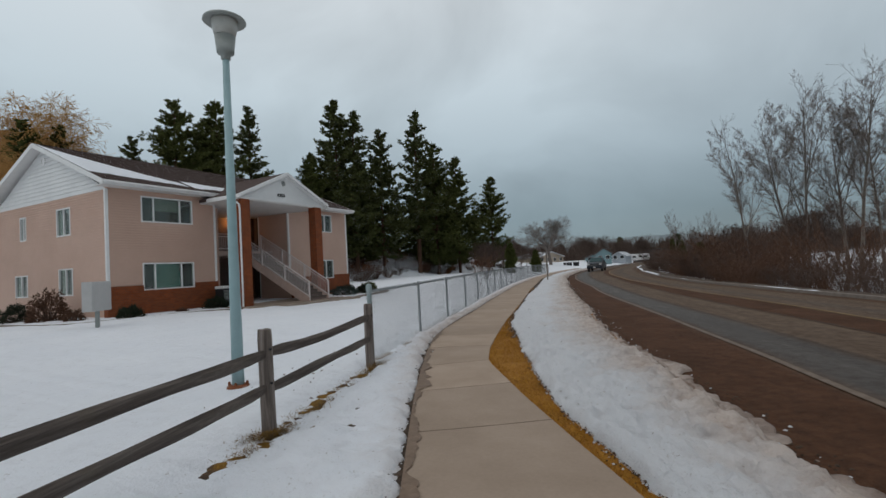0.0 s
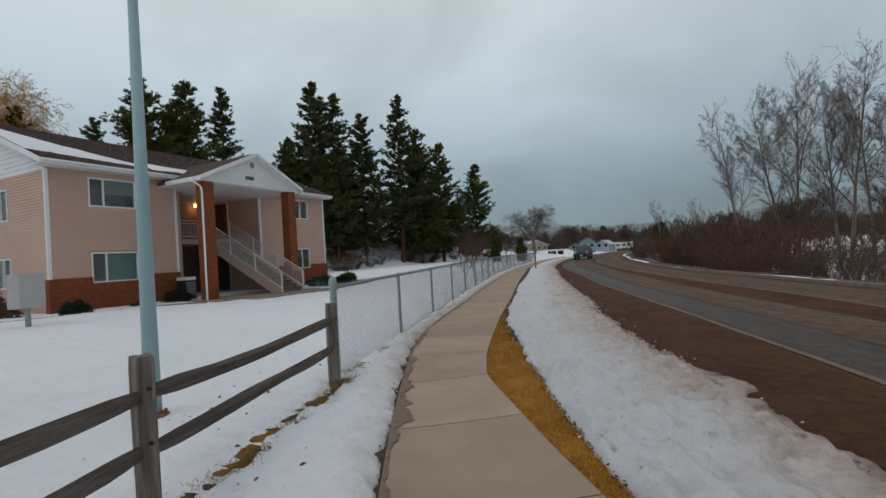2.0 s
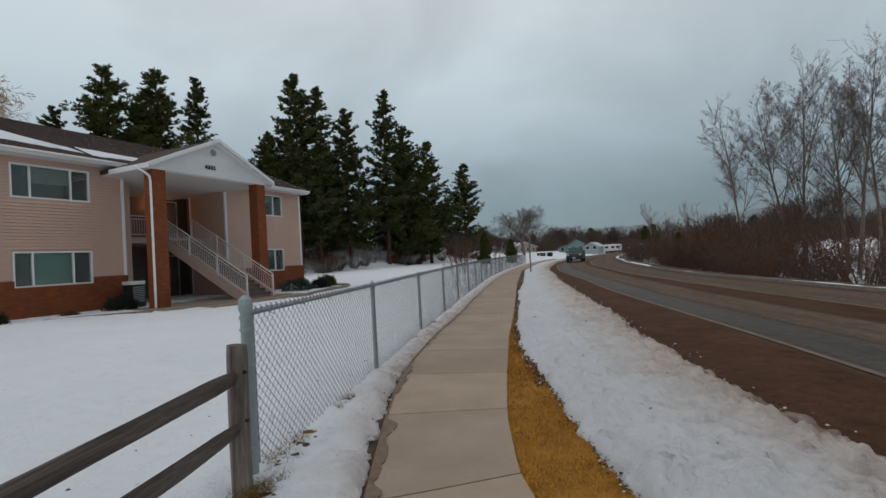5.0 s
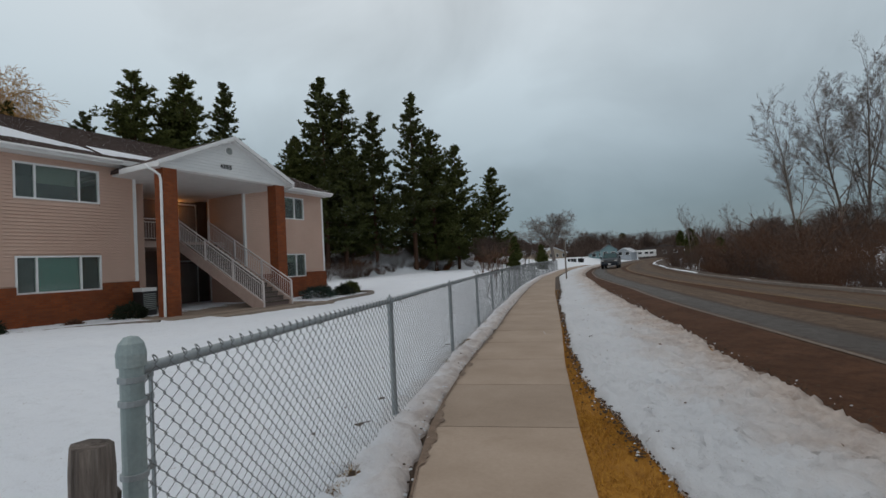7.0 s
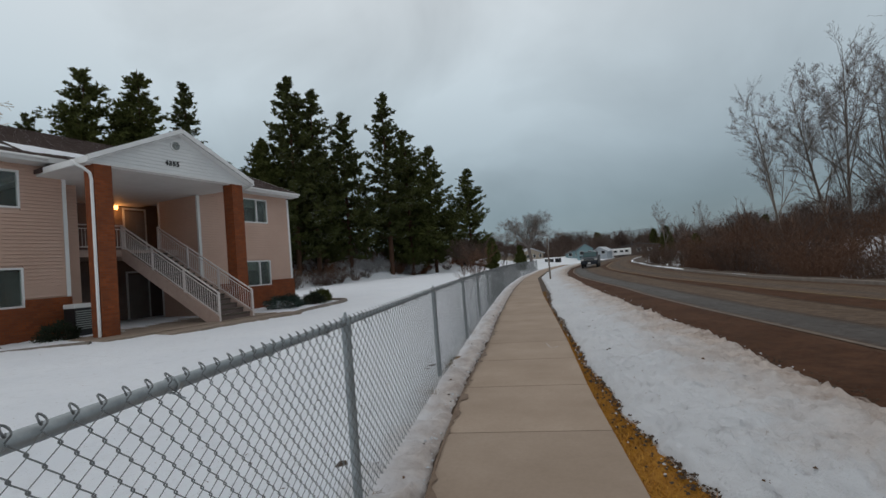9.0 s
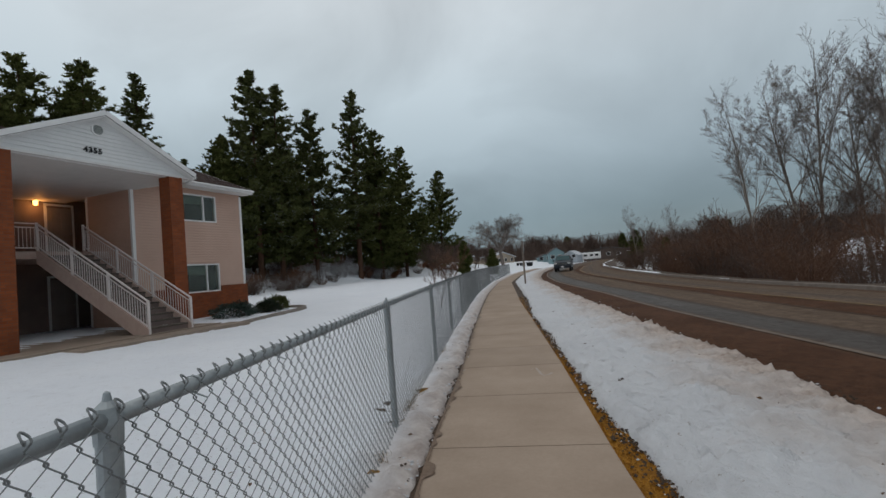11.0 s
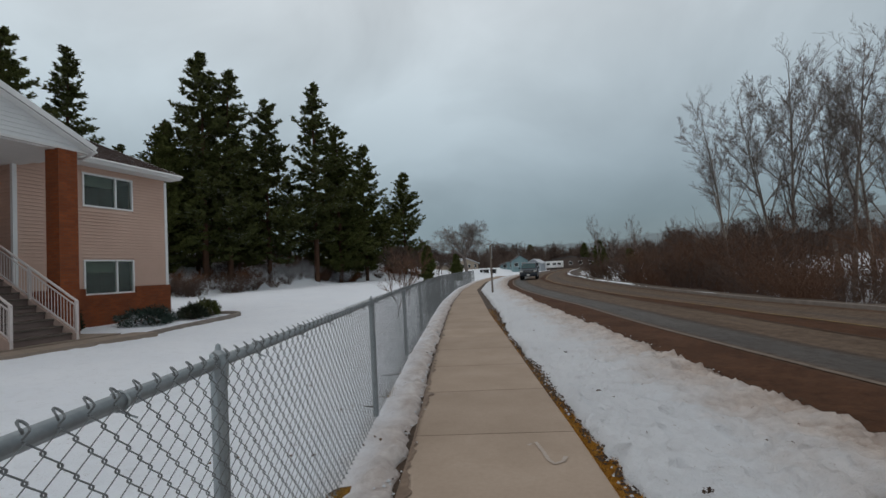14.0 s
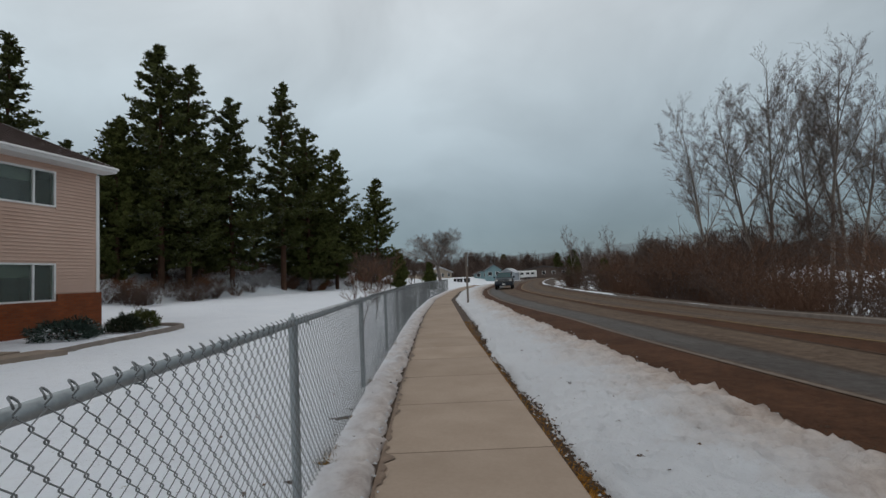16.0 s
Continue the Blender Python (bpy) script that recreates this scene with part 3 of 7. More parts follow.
VERGE_YS = steps((-34, 2, 1.2), (2, 21, 0.05), (21, 40, 0.16), (40, 95, 0.8))
soil = strip("verge", steps((-34, 2, 1.0), (2, 30, 0.25), (30, 95, 1.0)), [shifted(walk_l, -0.9), shifted(walk_l, -0.4), walk_l],
             lambda x, y, f: -0.035 + 0.02 * fbm(x, y, 2.0), M_SOIL)
tagged(soil, "strip of damp brown soil beside the pavement", "verge", kind="structure")
for ys, mat, label in ((steps((-34, 2, 1.0), (2, 17, 0.2)), M_GRASS, "strip of flattened dead yellow grass beside the pavement"), (steps((17, 30, 0.25), (30, 95, 1.0)), M_SOIL, "strip of damp soil beside the pavement")):
    turf = strip("verge", ys, [between(walk_r, road_n, f) for f in (0.0, 0.08, 0.16, 0.3, 0.6, 0.9, 1.06)],
                 lambda x, y, f: -0.03 + (0.025 * fbm(x, y, 3.0) if 0 < f < 0.4 else 0) - (0.12 if f > 0.95 else 0), mat)
    tagged(turf, label, "verge", kind="structure")


def edge_noise(y, s, amp, seed):
    v = 0.6 * noise.noise(Vector((y * s, seed, 0))) + 0.5 * noise.noise(Vector((y * s * 3.7, seed, 5))) + 0.45 * noise.noise(Vector((y * s * 11, seed, 9)))
    return amp * v


def verge_snow():
    """Ploughed snow between the pavement and the road, ragged at both edges."""
    lo = lambda y: snow_r(y) + edge_noise(y, 0.9, 0.11, 2.0)
    hi = lambda y: road_n(y) + edge_noise(y, 0.5, 0.15, 7.0)
    fr = [0, 0.012, 0.03] + list(np.linspace(0.05, 0.94, 56)) + [0.96, 0.985, 1.0]
    me = bpy.data.meshes.new("verge_snow")
    vs, uv, n = [], [], len(fr)
    for y in VERGE_YS:
        a, b = lo(y), hi(y)
        for f in fr:
            x = a + (b - a) * f
            ramp = min(f / 0.05, 1.0) ** 0.5 * min((1 - f) / 0.04, 1.0) ** 0.4
            h = 0.075 + 0.02 * f + 0.05 * fbm(x, y, 1.2) + 0.05 * fbm(x, y, 3.4, 6) + 0.045 * abs(noise.noise(Vector((x * 9, y * 9, 2.0)))) + 0.025 * noise.noise(Vector((x * 17, y * 17, 4.0))) + 0.03 * f * f * fbm(x, y, 3.1)
            h -= 0.10 * max(0.0, noise.noise(Vector((x * 3.3, y * 3.3, 8.0))) - 0.30)
            h -= 0.20 * max(0.0, noise.noise(Vector((x * 5.5, y * 8.0, 21.0))) - 0.24)
            h += 0.055 * abs(noise.noise(Vector((x * 10, y * 15, 33.0))))
            if f > 0.8:
                h += 0.05 * max(noise.noise(Vector((x * 2.2, y * 2.2, 1.0))), -0.4)
            base = -0.05 + (ROAD_Z + 0.03) * (f if f > 0.9 else 0)
            vs.append((x, y, base + max(h, 0.008) * ramp + 0.03 * ramp))
            uv.append((f, y))
    fs = [(r * n + k, r * n + k + 1, (r + 1) * n + k + 1, (r + 1) * n + k) for r in range(len(VERGE_YS) - 1) for k in range(n - 1)]
    me.from_pydata(vs, [], fs)
    lay = me.uv_layers.new(name="UVMap")
    for lp in me.loops:
        lay.data[lp.index].uv = uv[lp.vertex_index]
    tagged(part_me("verge_snow", me, M_VERGE, None, "", True), "old ploughed snow, dirty towards the road", "snow", kind="structure")


verge_snow()


def slush_ledge():
    """Low broken shelf of dirty frozen slush along the road's edge, split from the snow by a dark crack."""
    ys = steps((-20, 3, 0.8), (3, 21, 0.05), (21, 40, 0.16))
    lo = lambda y: road_n(y) + 0.055 + edge_noise(y, 0.5, 0.15, 7.0) + 0.04 * noise.noise(Vector((y * 2.3, 4.0, 1.0)))
    fr = [0, 0.06, 0.16, 0.3, 0.45, 0.6, 0.75, 0.88, 0.96, 1.0]
    me = bpy.data.meshes.new("slush_ledge")
    vs, uv, n = [], [], len(fr)
    for y in ys:
        a = lo(y)
        wide = max(0.02, (0.19 + edge_noise(y, 0.6, 0.22, 31.0)) * min(max((13.5 - y) / 4.5, 0.12), 1.0))
        gap = max(0.0, noise.noise(Vector((y * 0.6, 8.0, 3.0))) - 0.25)
        for f in fr:
            x = a + wide * f
            r = min(f / 0.10, 1.0) ** 0.5 * min((1 - f) / 0.10, 1.0) ** 0.5
            h = 0.045 + 0.035 * fbm(x, y, 4.0) + 0.03 * noise.noise(Vector((x * 9, y * 9, 5.0))) - 0.2 * gap
            vs.append((x, y, road_z(x, y) - 0.012 + max(h, 0.004) * r))
            uv.append((0.98 + 0.15 * f, y))
    fs = [(r * n + k, r * n + k + 1, (r + 1) * n + k + 1, (r + 1) * n + k) for r in range(len(ys) - 1) for k in range(n - 1)]
    me.from_pydata(vs, [], fs)
    lay = me.uv_layers.new(name="UVMap")
    for lp in me.loops:
        lay.data[lp.index].uv = uv[lp.vertex_index]
    tagged(part_me("slush_ledge", me, M_VERGE, None, "", True), "broken shelf of dirty tan slush at the road's edge", "slush", kind="structure")


slush_ledge()


def rail_line(y):
    """Where the wooden fence stands, and further on the wire fence."""
    return fence_x(y) if y > 7.75 else -2.64 + (7.53 - y) * 0.322


def fence_turf():
    """Brown soil and flattened yellow grass that shows where the snow has gone under the fences."""
    n = Nodes("soil_and_dead_grass", 0.9, 0, 0.15)
    grass = n.ramp(n.noise(60, 4, 0.7, (1, 1, 0.3)), ((0.3, (0.10, 0.045, 0.008)), (0.7, (0.36, 0.19, 0.025))))
    earth = n.ramp(n.noise(30, 4, 0.7), ((0.3, (0.035, 0.022, 0.015)), (0.7, (0.13, 0.085, 0.055))))
    n.color(n.mix(n.range(n.noise(2.6, 4, 0.6), 0.42, 0.55), earth, grass))
    n.bump(n.noise(70, 4, 0.7), 0.9, 0.02)
    ob = strip("verge", steps((-5, 7.8, 0.12), (7.8, 26, 0.25)), [(lambda y, d=d: rail_line(y) + d * (1.0 if y < 7.6 else 0.35)) for d in (-0.4, -0.2, 0.0, 0.2, 0.4, 0.6)],
               lambda x, y, f: yard_z(x, y) - (0.036 if 0.05 < f < 0.95 else 0.10) + 0.012 * fbm(x, y, 5.0), n.mat)
    tagged(ob, "bare soil and yellowed grass under the fence", "verge", kind="structure")


fence_turf()


def yard_snow():
    """Snow from the pavement's left edge out over the lawn."""
    ys = steps((-20, 2, 1.2), (2, 9, 0.05), (9, 24, 0.08), (24, 40, 0.25), (40, 90, 1.0))
    lo = lambda y: walk_l(y) - 0.045 + edge_noise(y, 1.0, 0.13, 12.0)
    ds = [0, 0.015, 0.04, 0.08, 0.13, 0.19, 0.26, 0.34, 0.43, 0.52, 0.62, 0.68, 0.74, 0.81, 0.88, 0.96, 1.05, 1.15, 1.25, 1.37, 1.5, 1.65, 1.8, 2.0, 2.2, 2.7, 3.4, 4.3, 5.5, 7, 9, 11.5, 14.5, 18, 22, 27]
    me = bpy.data.meshes.new("yard_snow")
    vs, uv, n = [], [], len(ds)
    for y in ys:
        a = lo(y)
        fx = rail_line(y)
        for d in ds:
            x = a - d
            r = min(d / 0.10, 1.0) ** 0.5
            near = max(0.0, 1 - abs(d - 0.25) / 0.45)
            h = 0.05 + 0.03 * near + (0.05 * fbm(x, y, 1.6) + 0.07 * fbm(x, y, 4.5, 6)) * (1 if d < 1.2 else 0.3)
            h -= 0.085 * math.exp(-((x - fx) / 0.13) ** 2) * (0.75 + 0.6 * noise.noise(Vector((y * 0.8, 4.0, 2.0)))) * (0.42 if y > 7.6 else 0.8)
            if y < 7.6:
                h -= 0.17 * math.exp(-((x - fx - 0.12) / 0.26) ** 2) * max(0.0, 0.02 + 0.8 * noise.noise(Vector((x * 4.6, y * 2.6, 14.0))) + 0.75 * noise.noise(Vector((x * 13, y * 9, 3.0))))
            if y < 14 and d < 1.6:
                h -= 0.07 * max(0.0, noise.noise(Vector((x * 4.2, y * 4.2, 6.0))) - 0.08)
                h += 0.022 * abs(noise.noise(Vector((x * 15, y * 15, 2.0))))
            if d > 18:
                h -= 0.02 * (d - 18)
            vs.append((x, y, yard_z(x, y) - 0.05 + (max(h, -0.03) + 0.02) * r))
            uv.append((d, y))
    fs = [(r * n + k + 1, r * n + k, (r + 1) * n + k, (r + 1) * n + k + 1) for r in range(len(ys) - 1) for k in range(n - 1)]
    me.from_pydata(vs, [], fs)
    lay = me.uv_layers.new(name="UVMap")
    for lp in me.loops:
        lay.data[lp.index].uv = uv[lp.vertex_index]
    tagged(part_me("yard_snow", me, M_YARD, None, "", True), "smooth snow over the lawn, trodden beside the pavement", "snow", kind="structure")


yard_snow()

# ---------- the apartment building ----------
FX, BX, Y0, Y1 = -19.81, -30.4, 12.4, 28.12      # front, back, left end, right end
RY0, RY1, RX = 17.55, 22.68, -22.4              # the entry recess
BASE, EAVE, RIDGE, RIDGE_X = 0.05, 5.75, 8.5, -25.1
apartments = thing("apartment_building", FX, (Y0 + Y1) / 2, 0.0, "two-storey apartment building with pink siding and brown brick base", "building")
INV = apartments.matrix_world.inverted()


def bpart(name, bm, mat, label="", smooth=False, parent=None):
    """A part of the building, given in world places."""
    ob = part(name, bm, mat, None, label, smooth)
    ob.parent = parent or apartments
    ob.matrix_parent_inverse = INV if parent is None else Matrix.Identity(4)
    return ob


def cells(us, zs, holes):
    for a, b in zip(us, us[1:]):
        for c, d in zip(zs, zs[1:]):
            if not any(h[0] < (a + b) / 2 < h[1] and h[2] < (c + d) / 2 < h[3] for h in holes):
                yield a, b, c, d


def wall(axis, at, thick, u0, u1, z0, z1, holes, mat, name="wall", lap=0.0, out=1, label="", uv=False):
    """An upright wall with openings through it, in the plane x = at or y = at. lap: the course height of lapped boards on its outside."""
    bm = bmesh.new()

    def add(a, b, c, d, n0, n1):
        (box(bm, n0, n1, a, b, c, d) if axis == "x" else box(bm, a, b, n0, n1, c, d))
    us = sorted({u0, u1, *[v for h in holes for v in h[:2]]})
    zs = sorted({z0, z1, *[v for h in holes for v in h[2:]]})
    n0, n1 = sorted((at - out * thick, at - (0.012 * out if lap else 0)))
    for a, b, c, d in cells(us, zs, holes):
        add(a, b, c, d, n0, n1)
    if lap:
        z = z0
        while z < z1 - 0.02:
            t = min(z + lap, z1)
            cuts = [u0, u1]
            for h in holes:
                if h[2] < t - 0.01 and h[3] > z + 0.01:
                    cuts += [h[0], h[1]]
            cuts = sorted(cuts)
            for a, b in zip(cuts[::2], cuts[1::2]):
                if b - a < 0.02:
                    continue
                lo, hi = at + 0.034 * out, at - 0.004 * out
                p = ((lo, z), (hi, t), (at - 0.011 * out, t), (at - 0.011 * out, z))
                q = [[bm.verts.new((n, u, zz) if axis == "x" else (u, n, zz)) for n, zz in p] for u in (a, b)]
                for k in range(4):
                    bm.faces.new((q[0][k], q[0][(k + 1) % 4], q[1][(k + 1) % 4], q[1][k]))
                bm.faces.new(q[0][::-1])
                bm.faces.new(q[1])
            z = t
    if uv:
        lay = bm.loops.layers.uv.new("UVMap")
        bm.normal_update()
        for f in bm.faces:
            for lp in f.loops:
                c = lp.vert.co
                lp[lay].uv = (c.x if abs(f.normal.y) > 0.5 else c.y, c.z if abs(f.normal.z) < 0.5 else c.x)
    bmesh.ops.recalc_face_normals(bm, faces=bm.faces[:])
    return bpart(name, bm, mat, label)


def window(axis, at, u0, u1, z0, z1, splits, blinds, out=1):
    """A framed window; splits: where mullions stand (0..1); blinds: a material for each light, or None."""
    depth = 0.09

    def bx(bm, a, b, c, d, n0, n1):
        n0, n1 = sorted((at + out * n0, at + out * n1))
        (box(bm, n0, n1, a, b, c, d) if axis == "x" else box(bm, a, b, n0, n1, c, d))
    bm = bmesh.new()
    w = 0.06
    for a, b, c, d in ((u0, u1, z0, z0 + w), (u0, u1, z1 - w, z1), (u0, u0 + w, z0 + w, z1 - w), (u1 - w, u1, z0 + w, z1 - w)):
        bx(bm, a, b, c, d, -depth, 0.035)
    win = bpart("window", bm, M_TRIM, "white-framed window")
    cuts = [u0 + w] + [u0 + (u1 - u0) * s for s in splits] + [u1 - w]
    for s in cuts[1:-1]:
        bm = bmesh.new()
        bx(bm, s - 0.03, s + 0.03, z0 + w, z1 - w, -depth, 0.028)
        bpart("mullion", bm, M_TRIM, parent=win)
    for a, b, bl in zip(cuts, cuts[1:], blinds):
        bm = bmesh.new()
        bx(bm, a, b, z0 + w, z1 - w, -0.045, -0.037)
        g = bpart("pane", bm, M_GLASS, parent=win)
        g.visible_shadow = False
        if bl:
            bm = bmesh.new()
            zz = z0 + w + (0.42 * (z1 - z0) if bl is M_BLIND2 and axis == "x" else 0.58 * (z1 - z0) if bl is M_BLIND3 else 0.0)
            while zz < z1 - w - 0.01:
                bx(bm, a, b, zz, zz + 0.042, -0.105, -0.10)
                zz += 0.045
            bpart("blind", bm, bl, parent=win, label="closed slatted blind")
    return win


LEFT_U, LEFT_D = (13.81, 16.32, 4.37, 5.57), (13.81, 16.32, 1.265, 2.51)
RIGHT_U, RIGHT_D = (24.74, 26.66, 4.37, 5.57), (24.74, 26.66, 1.265, 2.51)
BRICK_Z = 1.43
# front walls
wall("x", FX, 0.22, Y0, RY0, BRICK_Z, 6.0, [LEFT_U, LEFT_D], M_PINK, lap=0.115)
wall("x", FX, 0.22, RY1, Y1, BRICK_Z, 6.0, [RIGHT_U, RIGHT_D], M_PINK, lap=0.115)
wall("x", FX + 0.1, 0.32, Y0 - 0.1, RY0 + 0.05, BASE - 0.3, BRICK_Z, [(13.81, 16.32, 1.265, 1.5)], M_BRICK, "brick_base", label="brown brick base", uv=True)
wall("x", FX + 0.1, 0.32, RY1 + 0.05, Y1 + 0.1, BASE - 0.3, BRICK_Z, [(24.74, 26.66, 1.265, 1.5)], M_BRICK, "brick_base", label="brown brick base", uv=True)
# end walls
SIDE_HOLES = [(-24.0, -22.75, 3.95, 5.25), (-27.6, -26.95, 4.0, 5.2), (-23.9, -22.65, 1.2, 2.45), (-28.2, -26.9, 1.2, 2.3)]
wall("y", Y0, 0.22, BX, FX - 0.012, BASE - 0.3, 5.72, SIDE_HOLES, M_PINK, lap=0.115, out=-1)
wall("y", Y1, 0.22, BX, FX - 0.012, BASE - 0.3, 5.95, [], M_PINK, lap=0.115)
wall("x", BX, 0.22, Y0, Y1, BASE - 0.3, 5.95, [], M_PINK, out=-1)
for h in SIDE_HOLES:
    window("y", Y0, *h, (0.52,), (M_BLIND2, None), -1)
window("x", FX, *LEFT_U, (0.23, 0.74), (None, M_BLIND2, None))
window("x", FX, *LEFT_D, (0.23, 0.74), (None, M_BLIND, None))
window("x", FX, *RIGHT_U, (0.64,), (M_BLIND3, None))
window("x", FX, *RIGHT_D, (0.64,), (M_BLIND3, None))
# rooms behind the windows, coloured near black so that they look unlit
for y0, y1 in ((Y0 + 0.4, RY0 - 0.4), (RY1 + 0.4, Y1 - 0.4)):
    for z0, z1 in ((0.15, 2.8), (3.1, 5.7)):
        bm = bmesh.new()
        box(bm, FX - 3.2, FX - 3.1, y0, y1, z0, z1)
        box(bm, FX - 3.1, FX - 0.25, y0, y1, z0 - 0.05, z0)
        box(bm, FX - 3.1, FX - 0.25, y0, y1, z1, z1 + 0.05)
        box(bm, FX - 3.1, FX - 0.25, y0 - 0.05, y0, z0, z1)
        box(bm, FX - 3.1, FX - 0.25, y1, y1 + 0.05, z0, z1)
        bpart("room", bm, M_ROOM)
# gable triangle of white boards at the left end
def gable_boards(y, out, x_lo, x_hi, z0, ridge, name, mat, plane="y", course=0.19):
    """A gable triangle between two eaves and a ridge, in the plane y or x, faced with lapped boards."""
    mid, half = (x_lo + x_hi) / 2, (x_hi - x_lo) / 2

    def solid(rows):
        bm = bmesh.new()
        q = []
        for off, zz, h in rows:
            n = y + out * off
            q.append([bm.verts.new((u, n, zz) if plane == "y" else (n, u, zz)) for u in (mid - h, mid + h)])
        k = len(rows)
        for i in range(k):
            bm.faces.new((q[i][0], q[i][1], q[(i + 1) % k][1], q[(i + 1) % k][0]))
        bm.faces.new([r[0] for r in q])
        bm.faces.new([r[1] for r in q[::-1]])
        bmesh.ops.recalc_face_normals(bm, faces=bm.faces[:])
        return bm
    g = bpart(name, solid([(-0.02, z0, half), (-0.02, ridge - 0.01, 0.01), (-0.08, ridge - 0.01, 0.01), (-0.08, z0, half)]), mat, "white lapped gable boards")
    z = z0
    while z < ridge - 0.05:
        t = min(z + course, ridge - 0.02)
        h0, h1 = half * (ridge - z) / (ridge - z0), half * (ridge - t) / (ridge - z0)
        bpart("board", solid([(0.024, z, h0), (-0.004, t, h1), (-0.018, t, h1), (-0.018, z, h0)]), mat, parent=g)
        z = t


gable_boards(Y0, -1, BX, FX, 5.72, RIDGE - 0.16, "gable", M_WHITE_SIDING)
gable_boards(Y1, 1, BX, FX, 5.95, RIDGE - 0.16, "gable", M_WHITE_SIDING)
for y, x in ((Y0 - 0.02, FX + 0.02), (Y1 + 0.02, FX + 0.02), (RY0, FX + 0.02), (RY1, FX + 0.02)):
    bpart("corner_trim", box_bm(x - 0.09, x + 0.015, y - 0.06, y + 0.06, BRICK_Z + 0.003, 5.72), M_TRIM, "white corner trim")
# recess walls and floor
wall("y", RY0, 0.15, -24.2, FX - 0.02, 0.1, 5.6, [], M_PINK, lap=0.115)
wall("x", FX - 0.75, 0.12, RY0, RY0 + 0.78, 0.1, 5.6, [], M_PINK, lap=0.115)
wall("y", RY1, 0.15, RX, FX - 0.02, 0.1, 5.6, [], M_PINK, lap=0.115, out=-1)
bpart("corner_trim", box_bm(RX - 0.03, RX + 0.07, RY1 - 0.03, RY1 + 0.06, 0.1, 5.5), M_TRIM, "white corner trim")
# inner walls carry the recess's shade in their colour
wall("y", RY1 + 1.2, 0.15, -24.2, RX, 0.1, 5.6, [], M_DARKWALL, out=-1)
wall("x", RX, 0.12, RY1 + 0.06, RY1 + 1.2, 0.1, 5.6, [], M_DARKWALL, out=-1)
wall("x", -24.2, 0.15, RY0, RY1 + 1.2, 0.1, 5.6, [], M_DARKWALL, label="recess wall with its shade put into the colour")
bpart("entry_slab", box_bm(-24.1, -15.9, RY0 - 1.2, RY1 + 0.2, -0.1, 0.2), M_SLAB, "worn concrete entry slab")
bpart("entry_slab", box_bm(-15.9, -15.0, RY0 + 0.2, RY1 + 0.6, -0.1, 0.17), M_SLAB, "worn concrete walk")
LAND_X, LAND_Z = -21.2, 3.17
bpart("landing", box_bm(-24.1, LAND_X, RY0 + 0.02, RY1 + 1.1, LAND_Z - 0.26, LAND_Z), M_STRINGER, "upper landing floor")


def house_door(x, y0, z0, lit=""):
    d = bpart("door", box_bm(x, x + 0.05, y0, y0 + 0.92, z0, z0 + 2.05, bevel=0.006), M_DOOR, lit or "panelled entry door")
    for zz in (0.25, 1.15):
        for yy in (0.13, 0.5):
            bpart("door_panel", box_bm(x + 0.045, x + 0.062, y0 + yy, y0 + yy + 0.29, z0 + zz, z0 + zz + 0.72, bevel=0.006), M_DOOR, parent=d)
    bm = bmesh.new()
    tube(bm, [(x + 0.05, y0 + 0.84, z0 + 1.0), (x + 0.11, y0 + 0.84, z0 + 1.0)], 0.025, 8)
    bpart("door_handle", bm, M_GALV, parent=d, label="metal door knob")
    bm = bmesh.new()
    for a, b, c, e in ((y0 - 0.09, y0 - 0.004, z0, z0 + 2.14), (y0 + 0.924, y0 + 1.01, z0, z0 + 2.14), (y0 - 0.09, y0 + 1.01, z0 + 2.143, z0 + 2.22)):
        box(bm, x + 0.003, x + 0.04, a, b, c, e)
    bpart("door_frame", bm, M_TRIM)


for z in (0.2, LAND_Z):
    house_door(-24.2, 22.25, z)
    house_door(-24.2, 18.6, z)
# roof: two slopes of shingle courses, fascia, soffit
def roof_slope(x_e, z_e, x_r, z_r, y0, y1, name="roof", rows=None):
    s = Soup()
    n = rows or 34
    rng = random.Random(5)
    dx, dz = (x_r - x_e) / n, (z_r - z_e) / n
    up = Vector((-dz, 0, dx)) if dx > 0 else Vector((dz, 0, -dx))
    up.normalize()
    for r in range(n):
        y, x, z = y0, x_e + dx * r, z_e + dz * r
        while y < y1 - 0.01:
            w = min(0.30 + rng.random() * 0.1, y1 - y)
            lift = 0.012 + rng.random() * 0.006
            a, b = Vector((x, y, z)) + up * lift, Vector((x, y + w - 0.006, z)) + up * lift
            c, d = Vector((x + dx * 1.08, y + w - 0.006, z + dz * 1.08)) + up * 0.002, Vector((x + dx * 1.08, y, z + dz * 1.08)) + up * 0.002
            s.quad(a, b, c, d)
            s.quad(a - up * lift, b - up * lift, b, a)
            y += w
    me = s.mesh(name)
    me.materials.append(M_ROOF)
    ob = new(name, me)
    ob.parent, ob.matrix_parent_inverse = apartments, INV
    ob["label"] = "brown shingle roof slope"
    bm = bmesh.new()
    v = [bm.verts.new(Vector(p)) for p in ((x_e, y0, z_e), (x_e, y1, z_e), (x_r, y1, z_r), (x_r, y0, z_r))]
    w = [bm.verts.new(q.co - Vector((0, 0, 0.14))) for q in v]
    bm.faces.new(v)
    bm.faces.new(w[::-1])
    for k in range(4):
        bm.faces.new((v[k], w[k], w[(k + 1) % 4], v[(k + 1) % 4]))
    bmesh.ops.recalc_face_normals(bm, faces=bm.faces[:])
    bpart("roof_deck", bm, M_TRIM)


